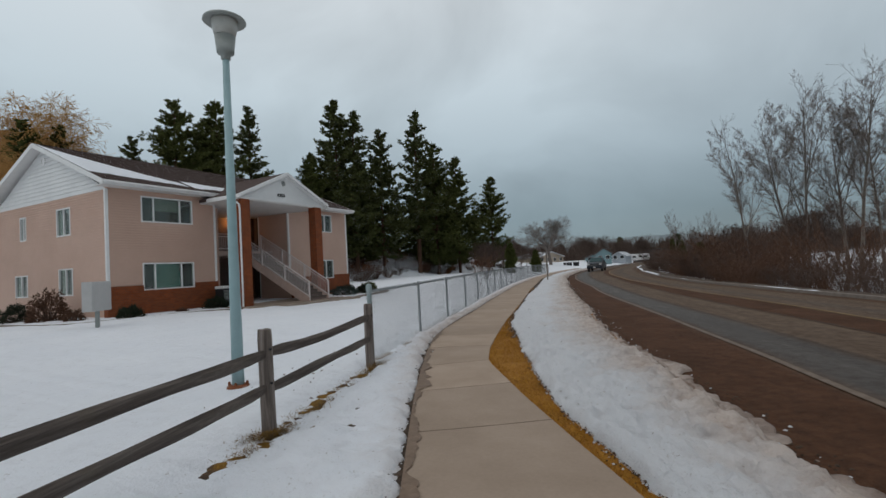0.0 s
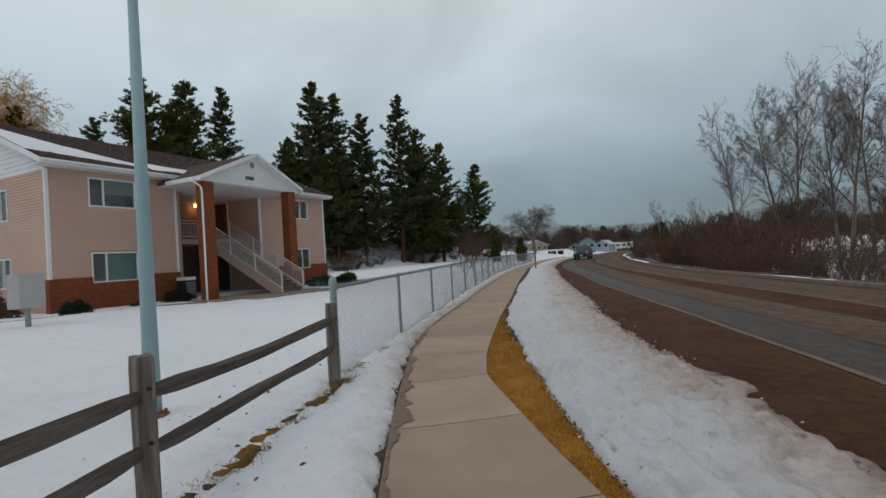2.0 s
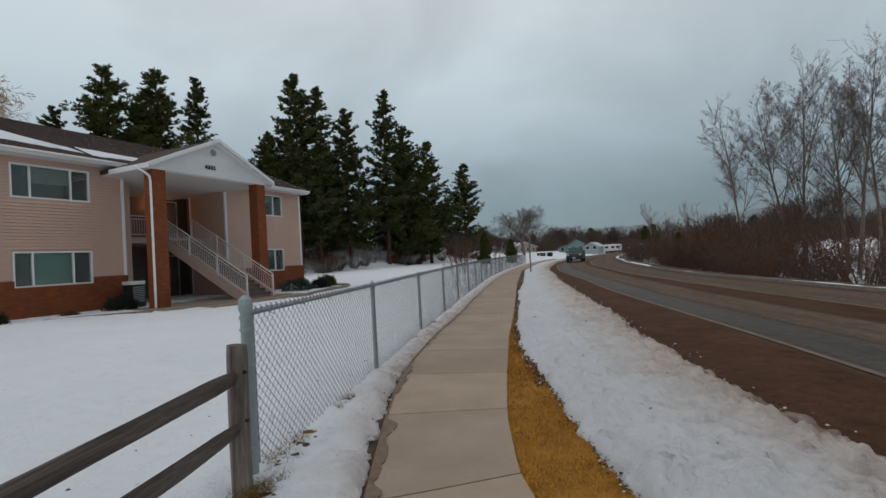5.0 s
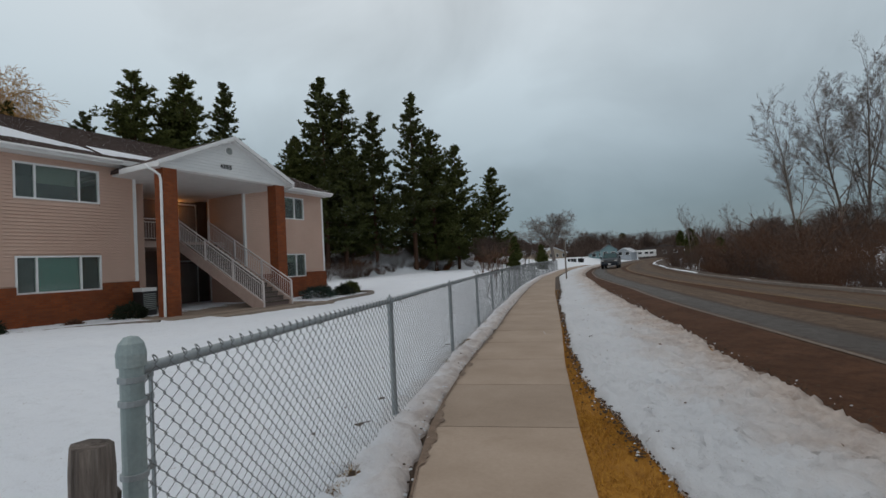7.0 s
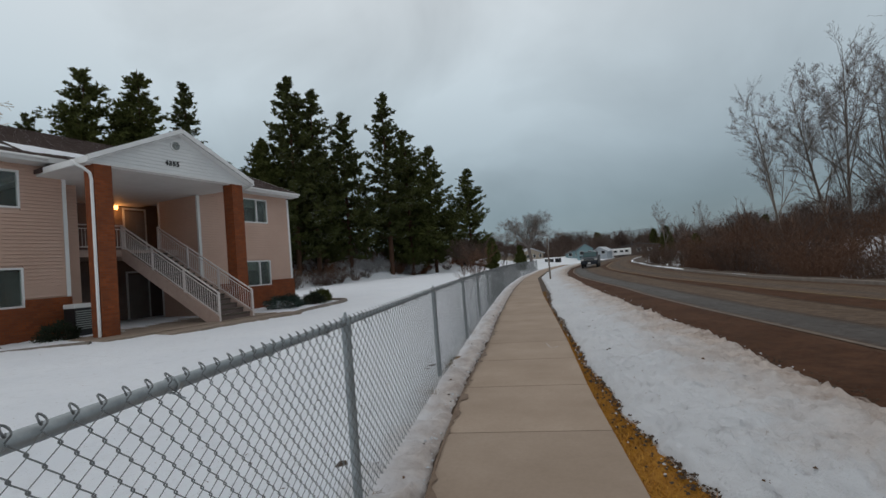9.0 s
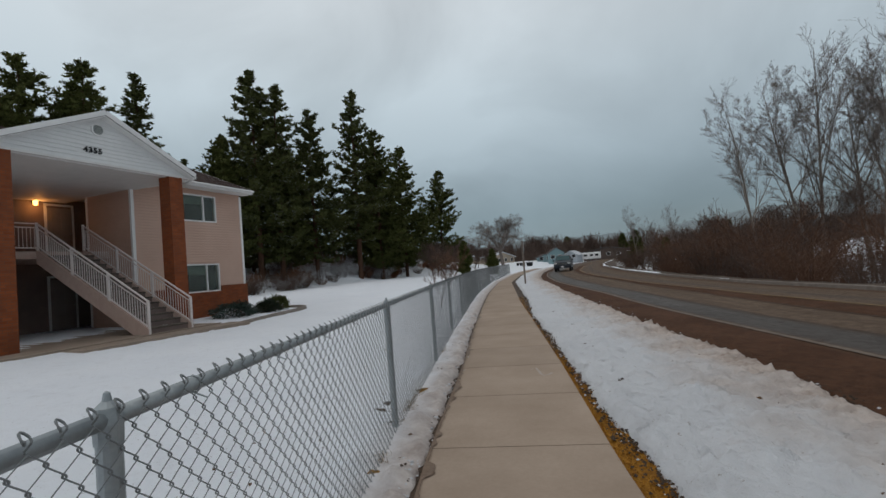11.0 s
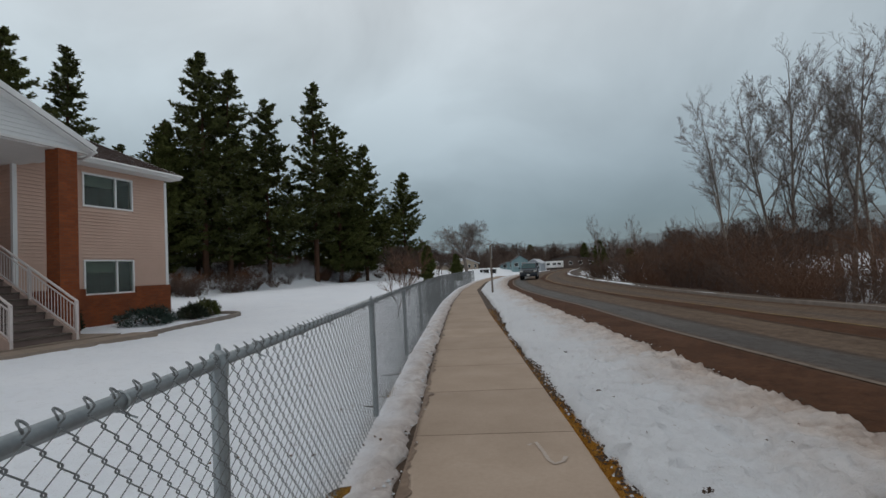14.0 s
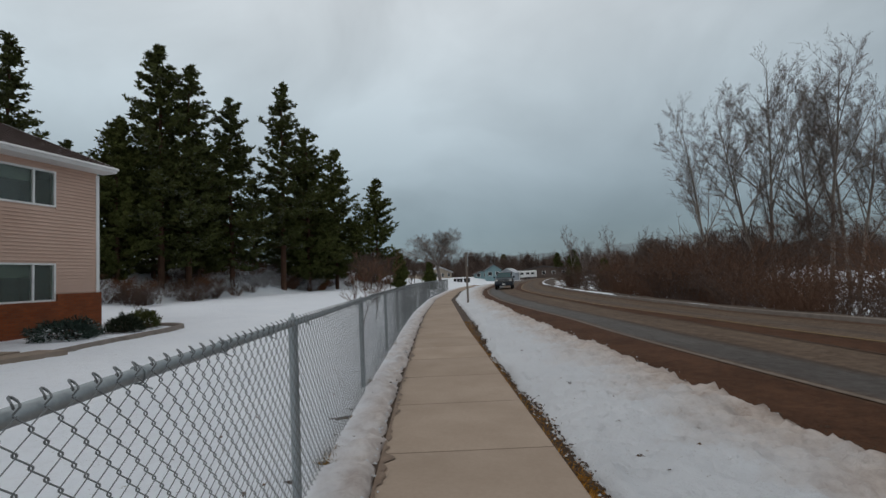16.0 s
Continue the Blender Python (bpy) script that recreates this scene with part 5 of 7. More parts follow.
def lamp_post():
    t = thing("street_lamp", -4.04, 6.05, -0.12, "teal metal lamp post with a wide hat-shaped head", "street lamp")
    bm = bmesh.new()
    tube(bm, [(0, 0, 0.02), (0, 0, 2.3), (0, 0, 4.62)], [0.082, 0.062, 0.045], 20)
    part("pole", bm, M_TEAL, t, "teal painted tapered pole", True)
    bm = bmesh.new()
    lathe(bm, [(0.15, -0.03), (0.15, 0.035), (0.12, 0.055), (0.09, 0.06)], 16)
    part("base_plate", bm, M_RUST, t, "rusty base plate")
    for k in range(4):
        bm = bmesh.new()
        a = k * math.pi / 2 + 0.6
        lathe(bm, [(0.018, 0.03), (0.018, 0.09), (0.01, 0.10)], 6, (0.118 * math.cos(a), 0.118 * math.sin(a), 0))
        part("bolt", bm, M_RUST, t)
    bm = bmesh.new()
    lathe(bm, [(0.05, 4.58), (0.065, 4.6), (0.065, 4.66), (0.115, 4.68), (0.118, 4.72), (0.14, 4.92)], 24)
    part("fitter", bm, M_LAMPGREY, t, "grey lamp fitter", True)
    bm = bmesh.new()
    lathe(bm, [(0.138, 4.925), (0.165, 5.03), (0.18, 5.12), (0.175, 5.16)], 24)
    part("globe", bm, M_LAMPGLASS, t, "frosted globe", True)
    bm = bmesh.new()
    lathe(bm, [(0.17, 5.15), (0.275, 5.125), (0.288, 5.135), (0.28, 5.16), (0.20, 5.205), (0.10, 5.235), (0.05, 5.24)], 32)
    part("hat", bm, M_LAMPGREY, t, "wide grey hat", True)
    bm = bmesh.new()
    lathe(bm, [(0.05, 5.235), (0.05, 5.26), (0.03, 5.275), (0.0, 5.278)], 12)
    part("finial", bm, M_BLACK, t)
    t.scale = (1.11, 1.11, 1.11)


lamp_post()

# ---------- trees and shrubs ----------
def conifer_meshes(seed, h, bare=0.12, spread=0.17, dense=1.0, lean=0.0):
    """A tall pine: tapered trunk, whorls of limbs, tufts of needles with gaps. Returns trunk and crown meshes."""
    rng = random.Random(seed)
    tr, cr = Soup(), Soup()
    pts = [Vector((0.12 * math.sin(k * 0.9 + seed) * k / 10 + lean * k / 10, 0.1 * math.cos(k * 1.3 + seed) * k / 10, h * k / 10 - (0.5 if k == 0 else 0))) for k in range(11)]
    rad = [0.013 * h * (1 - 0.93 * k / 10) + 0.02 for k in range(11)]
    for k in range(10):
        tr.prism(pts[k], pts[k + 1], rad[k], rad[k + 1], 8)

    def centre(z):
        k = min(max(z / h * 10, 0), 9.99)
        return pts[int(k)].lerp(pts[int(k) + 1], k % 1)
    z = h * bare
    while z < h * 0.985:
        f = (z / h - bare) / (1 - bare)
        reach = h * spread * (min(1.0, 0.55 + 2.2 * f) * (1 - f) ** 0.72 + 0.035)
        for _ in range(rng.choice((3, 4, 5))):
            if rng.random() < 0.16:
                continue
            a = rng.uniform(0, math.tau)
            ln = reach * rng.uniform(0.35, 1.15)
            d = Vector((math.cos(a), math.sin(a), rng.uniform(-0.18, 0.18) + 0.35 * f))
            p = centre(z)
            mid = p + d * ln * 0.55
            end = p + d * ln + Vector((0, 0, 0.16 * ln))
            tr.prism(p, mid, 0.05 * (1 - f) + 0.018, 0.025, 3)
            tr.prism(mid, end, 0.025, 0.008, 3)
            m = max(4, int(ln * 7.6 * dense))
            for k in range(m):
                t = 0.25 + 0.75 * (k + rng.random()) / m
                c = (p.lerp(mid, t / 0.55) if t < 0.55 else mid.lerp(end, (t - 0.55) / 0.45))
                o = rnd_unit(rng) * (0.10 + 0.12 * ln * (0.4 + t * 0.4))
                c = c + Vector((o.x, o.y, o.z * 0.65))
                size = rng.uniform(0.26, 0.54)
                for _ in range(9):
                    u = rnd_unit(rng)
                    u.z = u.z * 0.7 + 0.25
                    w = u.cross(rnd_unit(rng)) * (0.15 * size * 2)
                    o = c + rnd_unit(rng) * 0.08
                    cr.tri(o - w, o + w, o + u * size)
        z += h * rng.uniform(0.008, 0.022)
    return tr.mesh("trunk"), cr.mesh("crown")


def bare_mesh(seed, h, trunk_r, forks=3, up=0.75, depth=5, spread=0.55, clear=0.12, twig=0.008, weep=0.0, ratio=0.68):
    """A leafless tree, branching by recursion to fine twigs."""
    rng = random.Random(seed)
    big, fine = Soup(), Soup()

    def grow(p, d, ln, r, lev):
        n = 3 if lev < 3 else 2
        q = p
        for k in range(n):
            dd = (d + rnd_unit(rng) * 0.16 + Vector((0, 0, 0.10 * up if lev < 4 else -weep))).normalized()
            e = q + dd * ln / n
            r1 = r * (1 - 0.33 / n)
            (big if r > 0.035 else fine).prism(q, e, max(r, twig), max(r1, twig * 0.75), 6 if lev == 0 else (4 if r > 0.04 else 3))
            q, r, d = e, r1, dd
            if lev < depth and (lev > 0 or k >= 1):
                for _ in range(1 if lev < 2 else (1 if rng.random() < 0.72 else 0)):
                    side = rnd_unit(rng)
                    side = (side - side.dot(d) * d).normalized()
                    nd = (d * (1 - spread * rng.uniform(0.5, 0.9)) + side * spread * rng.uniform(0.7, 1.25) + Vector((0, 0, up * 0.35 if lev < 4 else -weep))).normalized()
                    grow(q, nd, ln * ratio * rng.uniform(0.75, 1.1), r * rng.uniform(0.5, 0.7), lev + 1)
        if lev < depth:
            for _ in range(forks if lev == 0 else 2):
                side = rnd_unit(rng)
                side = (side - side.dot(d) * d).normalized()
                nd = (d + side * spread * rng.uniform(0.35, 0.8)).normalized()
                grow(q, nd, ln * ratio * rng.uniform(0.8, 1.1), r * rng.uniform(0.6, 0.78), lev + 1)
    grow(Vector((0, 0, -0.3)), Vector((rng.uniform(-0.08, 0.08), rng.uniform(-0.08, 0.08), 1)).normalized(), h * 0.36, trunk_r, 0)
    top = max(v.z for v in fine.v)
    s = h / top
    for so in (big, fine):
        so.v = [v * s for v in so.v]
    return big.mesh("trunk"), fine.mesh("crown")


def shrub_mesh(seed, h, w, stems=60, kids=14):
    """A leafless thicket: many arching stems with twigs."""
    rng = random.Random(seed)
    s = Soup()
    for _ in range(stems):
        a, r = rng.uniform(0, math.tau), w * 0.32 * math.sqrt(rng.random())
        p = Vector((r * math.cos(a), r * math.sin(a), -0.1))
        b = a + rng.uniform(-0.8, 0.8)
        d = Vector((math.cos(b) * 0.35, math.sin(b) * 0.35, 1)).normalized()
        ln, rad = h * rng.uniform(0.55, 1.05), rng.uniform(0.012, 0.026)
        q = p
        for k in range(5):
            d = (d + rnd_unit(rng) * 0.14 + Vector((math.cos(b), math.sin(b), 0)) * 0.06 * k * w / h).normalized()
            e = q + d * ln / 5
            s.prism(q, e, rad * (1 - k * 0.16), rad * (0.84 - k * 0.16), 3)
            q = e
            for _ in range(kids // 5 + (k > 1)):
                u = (d * 0.7 + rnd_unit(rng) * 0.75).normalized()
                t1 = q + u * ln * rng.uniform(0.12, 0.26)
                s.prism(q, t1, 0.010, 0.005, 3)
                for _ in range(2):
                    t2 = t1 + (u + rnd_unit(rng) * 0.8).normalized() * ln * rng.uniform(0.06, 0.15)
                    s.prism(t1, t2, 0.006, 0.003, 3)
    return s.mesh("crown")


def plant(name, meshes, mats, x, y, z, label, category, group="", s=1.0, rz=0.0, sz=None):
    t = thing(name, x, y, z, label, category, group, rz)
    for nm, me, mat in zip(("trunk", "crown") if len(meshes) == 2 else ("crown",), meshes, mats):
        if not me.materials:
            me.materials.append(mat)
        ob = new(nm, me)
        ob.parent = t
    t.scale = (s, s, sz or s)
    return t


def land(x, y):
    """The height of the ground sheet's surface at a place, for planting."""
    yy = min(max(y, -34), 160)
    if x > kerb_f(yy) + 0.9:
        return -0.1 - 1.5 * min((x - kerb_f(yy) - 0.9) / 9.0, 1.0) ** 0.8
    return yard_z(x, y) + bank_z(x, y) - 0.05


PINES = [conifer_meshes(s, 24, *a) for s, a in ((21, (0.08, 0.28, 0.95)), (22, (0.11, 0.22, 1.0)), (23, (0.20, 0.20, 0.85, 0.4)), (24, (0.05, 0.33, 1.0)))]
for k, x, y, top, kind, rz in (
        (0, -40.9, 52.8, 25.9, 1, 0), (1, -39.8, 55.0, 24.7, 2, 40), (2, -44.0, 55.0, 19.0, 3, 10), (3, -42.5, 49.5, 17.5, 3, 130),
        (4, -39.3, 61.0, 23.4, 1, 200), (5, -41.5, 58.5, 18.0, 0, 80), (6, -37.7, 68.7, 27.8, 2, 0), (7, -37.6, 75.0, 24.0, 0, 300),
        (8, -37.8, 84.0, 23.2, 0, 250), (9, -39.5, 79, 18.5, 3, 33), (10, -37.6, 101, 21.4, 3, 77), (11, -48.0, 44.3, 24.2, 2, 150),
        (12, -47.0, 33.5, 21.5, 3, 20), (13, -45.5, 37.5, 22.5, 0, 310), (14, -52.0, 40.5, 22.0, 3, 95), (15, -44.5, 46.5, 15.0, 1, 60),
        (16, -46.5, 66.0, 20.0, 3, 170), (17, -64.0, 26.8, 21.0, 3, 15), (18, -64.0, 30.2, 21.3, 1, 100), (19, -47, 90, 17, 0, 10), (20, -50, 30.5, 17.5, 1, 210),
        (21, -44.0, 63.5, 15.0, 3, 12), (22, -43.5, 71.0, 15.5, 3, 222), (23, -43.0, 77.0, 14.0, 0, 111), (24, -42.0, 87.0, 14.5, 3, 66), (25, -45.0, 52.0, 19.0, 0, 190), (26, -43.0, 94, 13, 3, 20), (27, -43.0, 104, 15, 0, 20)):
    z = land(x, y)
    s = (top - z) / 24
    plant("pine_tree", PINES[kind], (M_BARK, M_NEEDLE2 if kind in (1, 2) else M_NEEDLE), x, y, z, "tall dark green pine on the snowy bank" if y > 46 else "tall dark green pine behind the building",
          "tree", "row of pines", s, rz)

# young evergreen behind the wire fence, further along
SMALL_FIR = conifer_meshes(31, 6, 0.05, 0.28, 1.6)
plant("fir_tree", SMALL_FIR, (M_BARK, M_NEEDLE), -24.0, 74.0, land(-24, 74), "bushy evergreen beyond the wire fence", "tree", "", 0.8, 30)
plant("fir_tree", SMALL_FIR, (M_BARK, M_NEEDLE), -21.0, 78.0, land(-21, 78), "bushy evergreen beyond the wire fence", "tree", "", 0.62, 120)

# bare poplars across the road
def poplar(seed, h, stems=1, lean=(0.0, 0.0), fan=0.42, r0=0.15, twig=0.0058, low=0.22):
    """A leafless poplar: straight stems, long limbs that rise steeply and fan out, fine upright twigs at their ends."""
    rng = random.Random(seed)
    big, fine = Soup(), Soup()

    def limb(p, d, ln, r, lev):
        n = (9, 6, 4, 2)[lev]
        q = p
        for k in range(n):
            f = (k + 1) / n
            d = (d + rnd_unit(rng) * (0.035, 0.04, 0.05, 0.06)[lev] + Vector((0, 0, (0.022, 0.03, 0.02, 0.02)[lev]))).normalized()
            e = q + d * ln / n
            ra, rb = max(r * (1 - 0.85 * k / n), twig), max(r * (1 - 0.85 * f), twig * 0.75)
            (big if ra > 0.03 else fine).prism(q, e, ra, rb, 5 if ra > 0.06 else 3)
            q = e
            if lev < 3 and (f > 0.22 or lev > 0):
                for _ in range(2 if rng.random() < (0.6, 0.5, 0.25)[lev] else 1):
                    s = rnd_unit(rng)
                    s = (s - s.dot(d) * d).normalized()
                    u = (d + s * rng.uniform(0.50, 0.95)).normalized()
                    if u.z < 0.1:
                        u = Vector((u.x, u.y, 0.15)).normalized()
                    limb(q, u, ln * (0.85 - 0.35 * f) * rng.uniform(0.20, 0.40) + 0.12, max(ra * 0.5, twig), lev + 1)

    for i in range(stems):
        a = i * math.tau / max(stems, 1) + rng.uniform(-0.4, 0.4)
        sp = 0.10 if stems > 1 else 0.0
        d = Vector((lean[0] + sp * math.cos(a), lean[1] + sp * math.sin(a), 1)).normalized()
        p, hh, n = Vector((0.22 * sp * 10 * math.cos(a), 0.22 * sp * 10 * math.sin(a), -0.3)), h * (1.0 if i == 0 else rng.uniform(0.72, 0.92)), 20
        for k in range(n):
            f = k / n
            d = (d + rnd_unit(rng) * 0.03 + Vector((0, 0, 0.012))).normalized()
            q = p + d * hh / n
            ra, rb = max(r0 * (1 - 0.95 * f), 0.014), max(r0 * (1 - 0.95 * (k + 1) / n), 0.011)
            big.prism(p, q, ra, rb, 7)
            p = q
            if f > low:
                for _ in range(1 if rng.random() < 0.85 else 2):
                    b = rng.uniform(0, math.tau)
                    t = fan * rng.uniform(0.75, 1.35)
                    limb(p, Vector((math.cos(b) * t, math.sin(b) * t, 0.75)).normalized(), hh * (0.60 * (1 - f) + 0.09) * rng.uniform(0.62, 1.05), max(ra * 0.55, 0.016), 0 if f < 0.75 else 1)
    top = max(v.z for v in big.v + fine.v)
    for so in (big, fine):
        so.v = [v * (h / top) for v in so.v]
    return big.mesh("trunk"), fine.mesh("crown")


POPLAR = [poplar(41, 16, 1, (-0.12, 0.0), 0.40, 0.13), poplar(42, 16, 2, (-0.10, 0.0), 0.50, 0.15), poplar(43, 16, 2, (0.03, 0.05), 0.52, 0.16)]
for x, y, top, k, rz in ((6.9, 51.2, 13.9, 0, 0), (10.6, 52.0, 17.4, 1, 0), (14.0, 52.6, 18.6, 2, 0), (16.6, 54.5, 16.5, 1, 200), (20.0, 56.0, 13.5, 0, 130),
                         (23.5, 49.0, 11.5, 1, 300), (31.0, 52.0, 12.0, 2, 10)):
    z = land(x, y)
    plant("bare_tree", POPLAR[k], (M_BIRCH, M_TWIG), x, y, z, "tall leafless grey poplar among brown scrub across the road", "tree", "bare trees across the road", (top - z) / 16, rz)
for x, y, top, k, rz in ((-0.6, 112.0, 11.2, 0, 0), (1.5, 116, 9.0, 2, 60), (6.5, 110, 10.4, 0, 10), (3.6, 96.0, 6.0, 1, 200), (13, 108, 9.5, 0, 20), (10, 90, 6.5, 2, 20)):
    z = land(x, y)
    plant("bare_tree", POPLAR[k], (M_BIRCH, M_TWIG), x, y, z, "slim leafless tree at the bend of the road", "tree", "bare trees at the bend", (top - z) / 16, rz)
plant("fir_tree", SMALL_FIR, (M_BARK, M_NEEDLE), -0.9, 114, land(0, 114), "dark evergreen at the bend of the road", "tree", "", 1.15, 30)
plant("fir_tree", SMALL_FIR, (M_BARK, M_NEEDLE), 3.2, 92, land(3, 92), "dark evergreen at the bend of the road", "tree", "", 0.8, 130)
plant("fir_tree", SMALL_FIR, (M_BARK, M_NEEDLE), 32, 62, land(30, 62), "dark evergreen across the road", "tree", "", 1.0, 130)
# dark crooked trees leaning out of the thicket
DARKTREE = [bare_mesh(s, 8, 0.13, 3, 0.5, 6, 0.62, twig=0.008, ratio=0.72) for s in (101, 102)]
for x, y, top, k, rz in ((13.5, 38.0, 5.0, 0, 0), (17.6, 45.5, 8.0, 1, 90), (9.4, 47.5, 6.0, 1, 200), (19.5, 43.5, 8.5, 0, 140)):
    z = land(x, y)
    plant("bare_tree", DARKTREE[k], (M_SHRUBDARK, M_SHRUBDARK), x, y, z, "dark crooked leafless tree in the thicket", "tree", "crooked trees across the road", (top - z) / 8, rz)

SHRUBS = [shrub_mesh(s, 3.0, 3.4, 48, 14) for s in (51, 52, 53, 54, 55, 56)]
rng = random.Random(60)
y = 18.0
while y < 72:
    for row, off in enumerate((2.6, 5.2, 8.6)):
        thin = 0.72 if y < 31 else (0.40 if y < 36 else 0.16)
        if rng.random() < thin or (row == 0 and rng.random() < 0.45) or (34 < y < 36.5 and row < 2):
            continue
        x, yy = kerb_f(y) + off + rng.uniform(-1.0, 1.0), y + rng.uniform(-1.0, 1.0)
        s = rng.choice((0.55, 0.75, 0.95, 1.1, 1.3)) * rng.uniform(0.9, 1.1) * (0.8 if row == 0 else 1.0)
        dark = rng.random() < 0.45
        plant("shrub", (SHRUBS[rng.randrange(3) + (3 if dark else 0)],), (M_SHRUBDARK if dark else M_SHRUB,), x, yy, land(x, yy),
              "dark leafless thicket beside the road" if dark else "leafless red-brown thicket beside the road", "shrub", "thicket across the road", s, rng.uniform(0, 360), s * rng.uniform(0.85, 1.2))
    y += 2.0 if y < 55 else 2.6
# a band of scrubby trees behind the thicket
SCRUB = bare_mesh(84, 5, 0.09, 4, 0.55, 5, 0.7, twig=0.012, ratio=0.72)
rng = random.Random(63)
for k in range(64):
    yy = rng.uniform(58, 150)
    x = kerb_f(yy) + rng.uniform(11, 34 + 0.2 * yy)
    plant("bare_tree", SCRUB, (M_SHRUBDARK, M_SHRUBDARK), x, yy, land(x, yy), "dark leafless tree in the woods behind the thicket", "tree", "woods behind the thicket", rng.uniform(1.0, 1.65), rng.uniform(0, 360))
# brush on the bank under the pines
M_BRUSHRED = bark_mat("rusty_brush", (0.16, 0.062, 0.028), (0.25, 0.11, 0.055))
frost = Nodes("snow_laden_brush", 0.9, 0, 0.15)
frost.color(frost.ramp(frost.island(), ((0.0, (0.06, 0.038, 0.027)), (0.50, (0.15, 0.085, 0.055)), (0.54, (0.66, 0.68, 0.71)), (1.0, (0.78, 0.80, 0.83)))))
BRUSH = [shrub_mesh(s, 1.4, 2.0, 42, 12) for s in (71, 72, 73, 74, 75)]
for me, mat in zip(BRUSH, (M_SHRUBDARK, M_BRUSHRED, frost.mat, M_SHRUB, frost.mat)):
    me.materials.append(mat)
rng = random.Random(61)
for k in range(165):
    yy = rng.uniform(40, 104)
    x = -36.6 - 0.06 * (yy - 50) - rng.uniform(0, 9) - 9 * min(max((46 - yy) / 30, 0.0), 1.0) + (0.35 * (yy - 92) if yy > 92 else 0)
    plant("brush", (BRUSH[k % 5],), (M_SHRUBDARK,), x, yy, land(x, yy), "brown leafless brush with snow caught in its twigs" if k % 5 in (2, 4) else "brown leafless brush on the snowy bank", "shrub", "brush on the bank", rng.uniform(0.7, 1.5), rng.uniform(0, 360))

# weeping willow with yellow twigs behind the building
WILLOW = bare_mesh(81, 20, 0.45, 5, 0.5, 7, 0.72, twig=0.019, weep=0.16, ratio=0.70)
plant("willow_tree", WILLOW, (M_BIRCH, M_WILLOW), -70, 32.6, 2.0, "bare willow with pale orange-yellow twigs", "tree", "", 1.32, 20)
plant("bare_tree", WILLOW, (M_BIRCH, M_TWIG), -66, 47.0, 2.0, "leafless pale tree behind the building", "tree", "", 0.95, 120)
plant("bare_tree", WILLOW, (M_BIRCH, M_TWIG), -51.5, 17.7, 0.3, "leafless pale tree beside the end of the building", "tree", "", 0.8, 210)
ROUND = bare_mesh(83, 12, 0.35, 5, 0.55, 6, 0.72, twig=0.016, ratio=0.70)
plant("round_tree", ROUND, (M_TWIG, M_TWIG), -32.0, 128, 0.0, "broad leafless tree in a front yard", "tree", "", 1.6, 0, 1.15)
for x, y, k, rz in ((-27.5, 80, 1.0, 70), (-30.5, 78, 1.1, 170), (-33, 86, 1.2, 10), (-36, 96, 1.3, 200), (-25.0, 82, 0.8, 33), (-37, 110, 1.3, 99), (-41, 120, 1.4, 9), (-29, 90, 1.1, 50), (-33, 100, 1.2, 150), (-39, 104, 1.3, 250), (-28, 98, 0.9, 5), (-44, 130, 1.5, 77), (-35, 116, 1.2, 300), (-30.5, 110, 1.0, 222)):
    plant("bare_tree", SCRUB, (M_SHRUBDARK, M_SHRUBDARK), x, y, land(x, y), "leafless brown tree beyond the wire fence", "tree", "scrub beyond the fence", k, rz)
rng = random.Random(64)
for k in range(46):
    x, y = rng.uniform(-105, -12), rng.uniform(168, 186)
    plant("bare_tree", SCRUB, (M_SHRUBDARK, M_SHRUBDARK), x, y, land(x, y), "dark leafless tree behind the distant houses", "tree", "trees behind the houses", rng.uniform(1.1, 1.9), rng.uniform(0, 360))
# staked saplings on the lawn by the fence
for x, y, h in ((-9.6, 27.9, 2.6), (-11.1, 32.9, 2.4)):
    me = bare_mesh(int(90 + y), h, 0.016, 2, 0.7, 4, 0.6, twig=0.005)
    plant("sapling", me, (M_TWIG, M_SHRUB), x, y, land(x, y), "thin leafless sapling on the snowy lawn", "tree", "saplings by the fence", 1.0, 0)


def clipped_bush(name, x, y, z, w, d, h, mat, label, seed, n=1500):
    """A low evergreen bush made of many small sprays over a core of stems."""
    rng = random.Random(seed)
    s, st = Soup(), Soup()
    for _ in range(n):
        u = rnd_unit(rng)
        u.z = abs(u.z)
        r = (0.72 + 0.3 * noise.noise(u * 2 + Vector((seed, 0, 0)))) * rng.uniform(0.75, 1.1)
        p = Vector((u.x * w * r / 2 * 1.3, u.y * d * r / 2 * 1.3, max(u.z * h * r * 1.25, 0.02)))
        v = (u + rnd_unit(rng) * 0.8).normalized()
        ww = v.cross(rnd_unit(rng)) * 0.03
        s.tri(p - ww, p + ww, p + v * rng.uniform(0.08, 0.17))
    for _ in range(40):
        u = rnd_unit(rng)
        st.prism(Vector((0, 0, -0.05)), Vector((u.x * w * 0.4, u.y * d * 0.4, abs(u.z) * h * 0.8)), 0.02, 0.008, 4)
    t = thing(name, x, y, z, label, "bush")
    part_me("stems", st.mesh("stems"), M_SHRUBDARK, t)
    part_me("foliage", s.mesh("foliage"), mat, t)


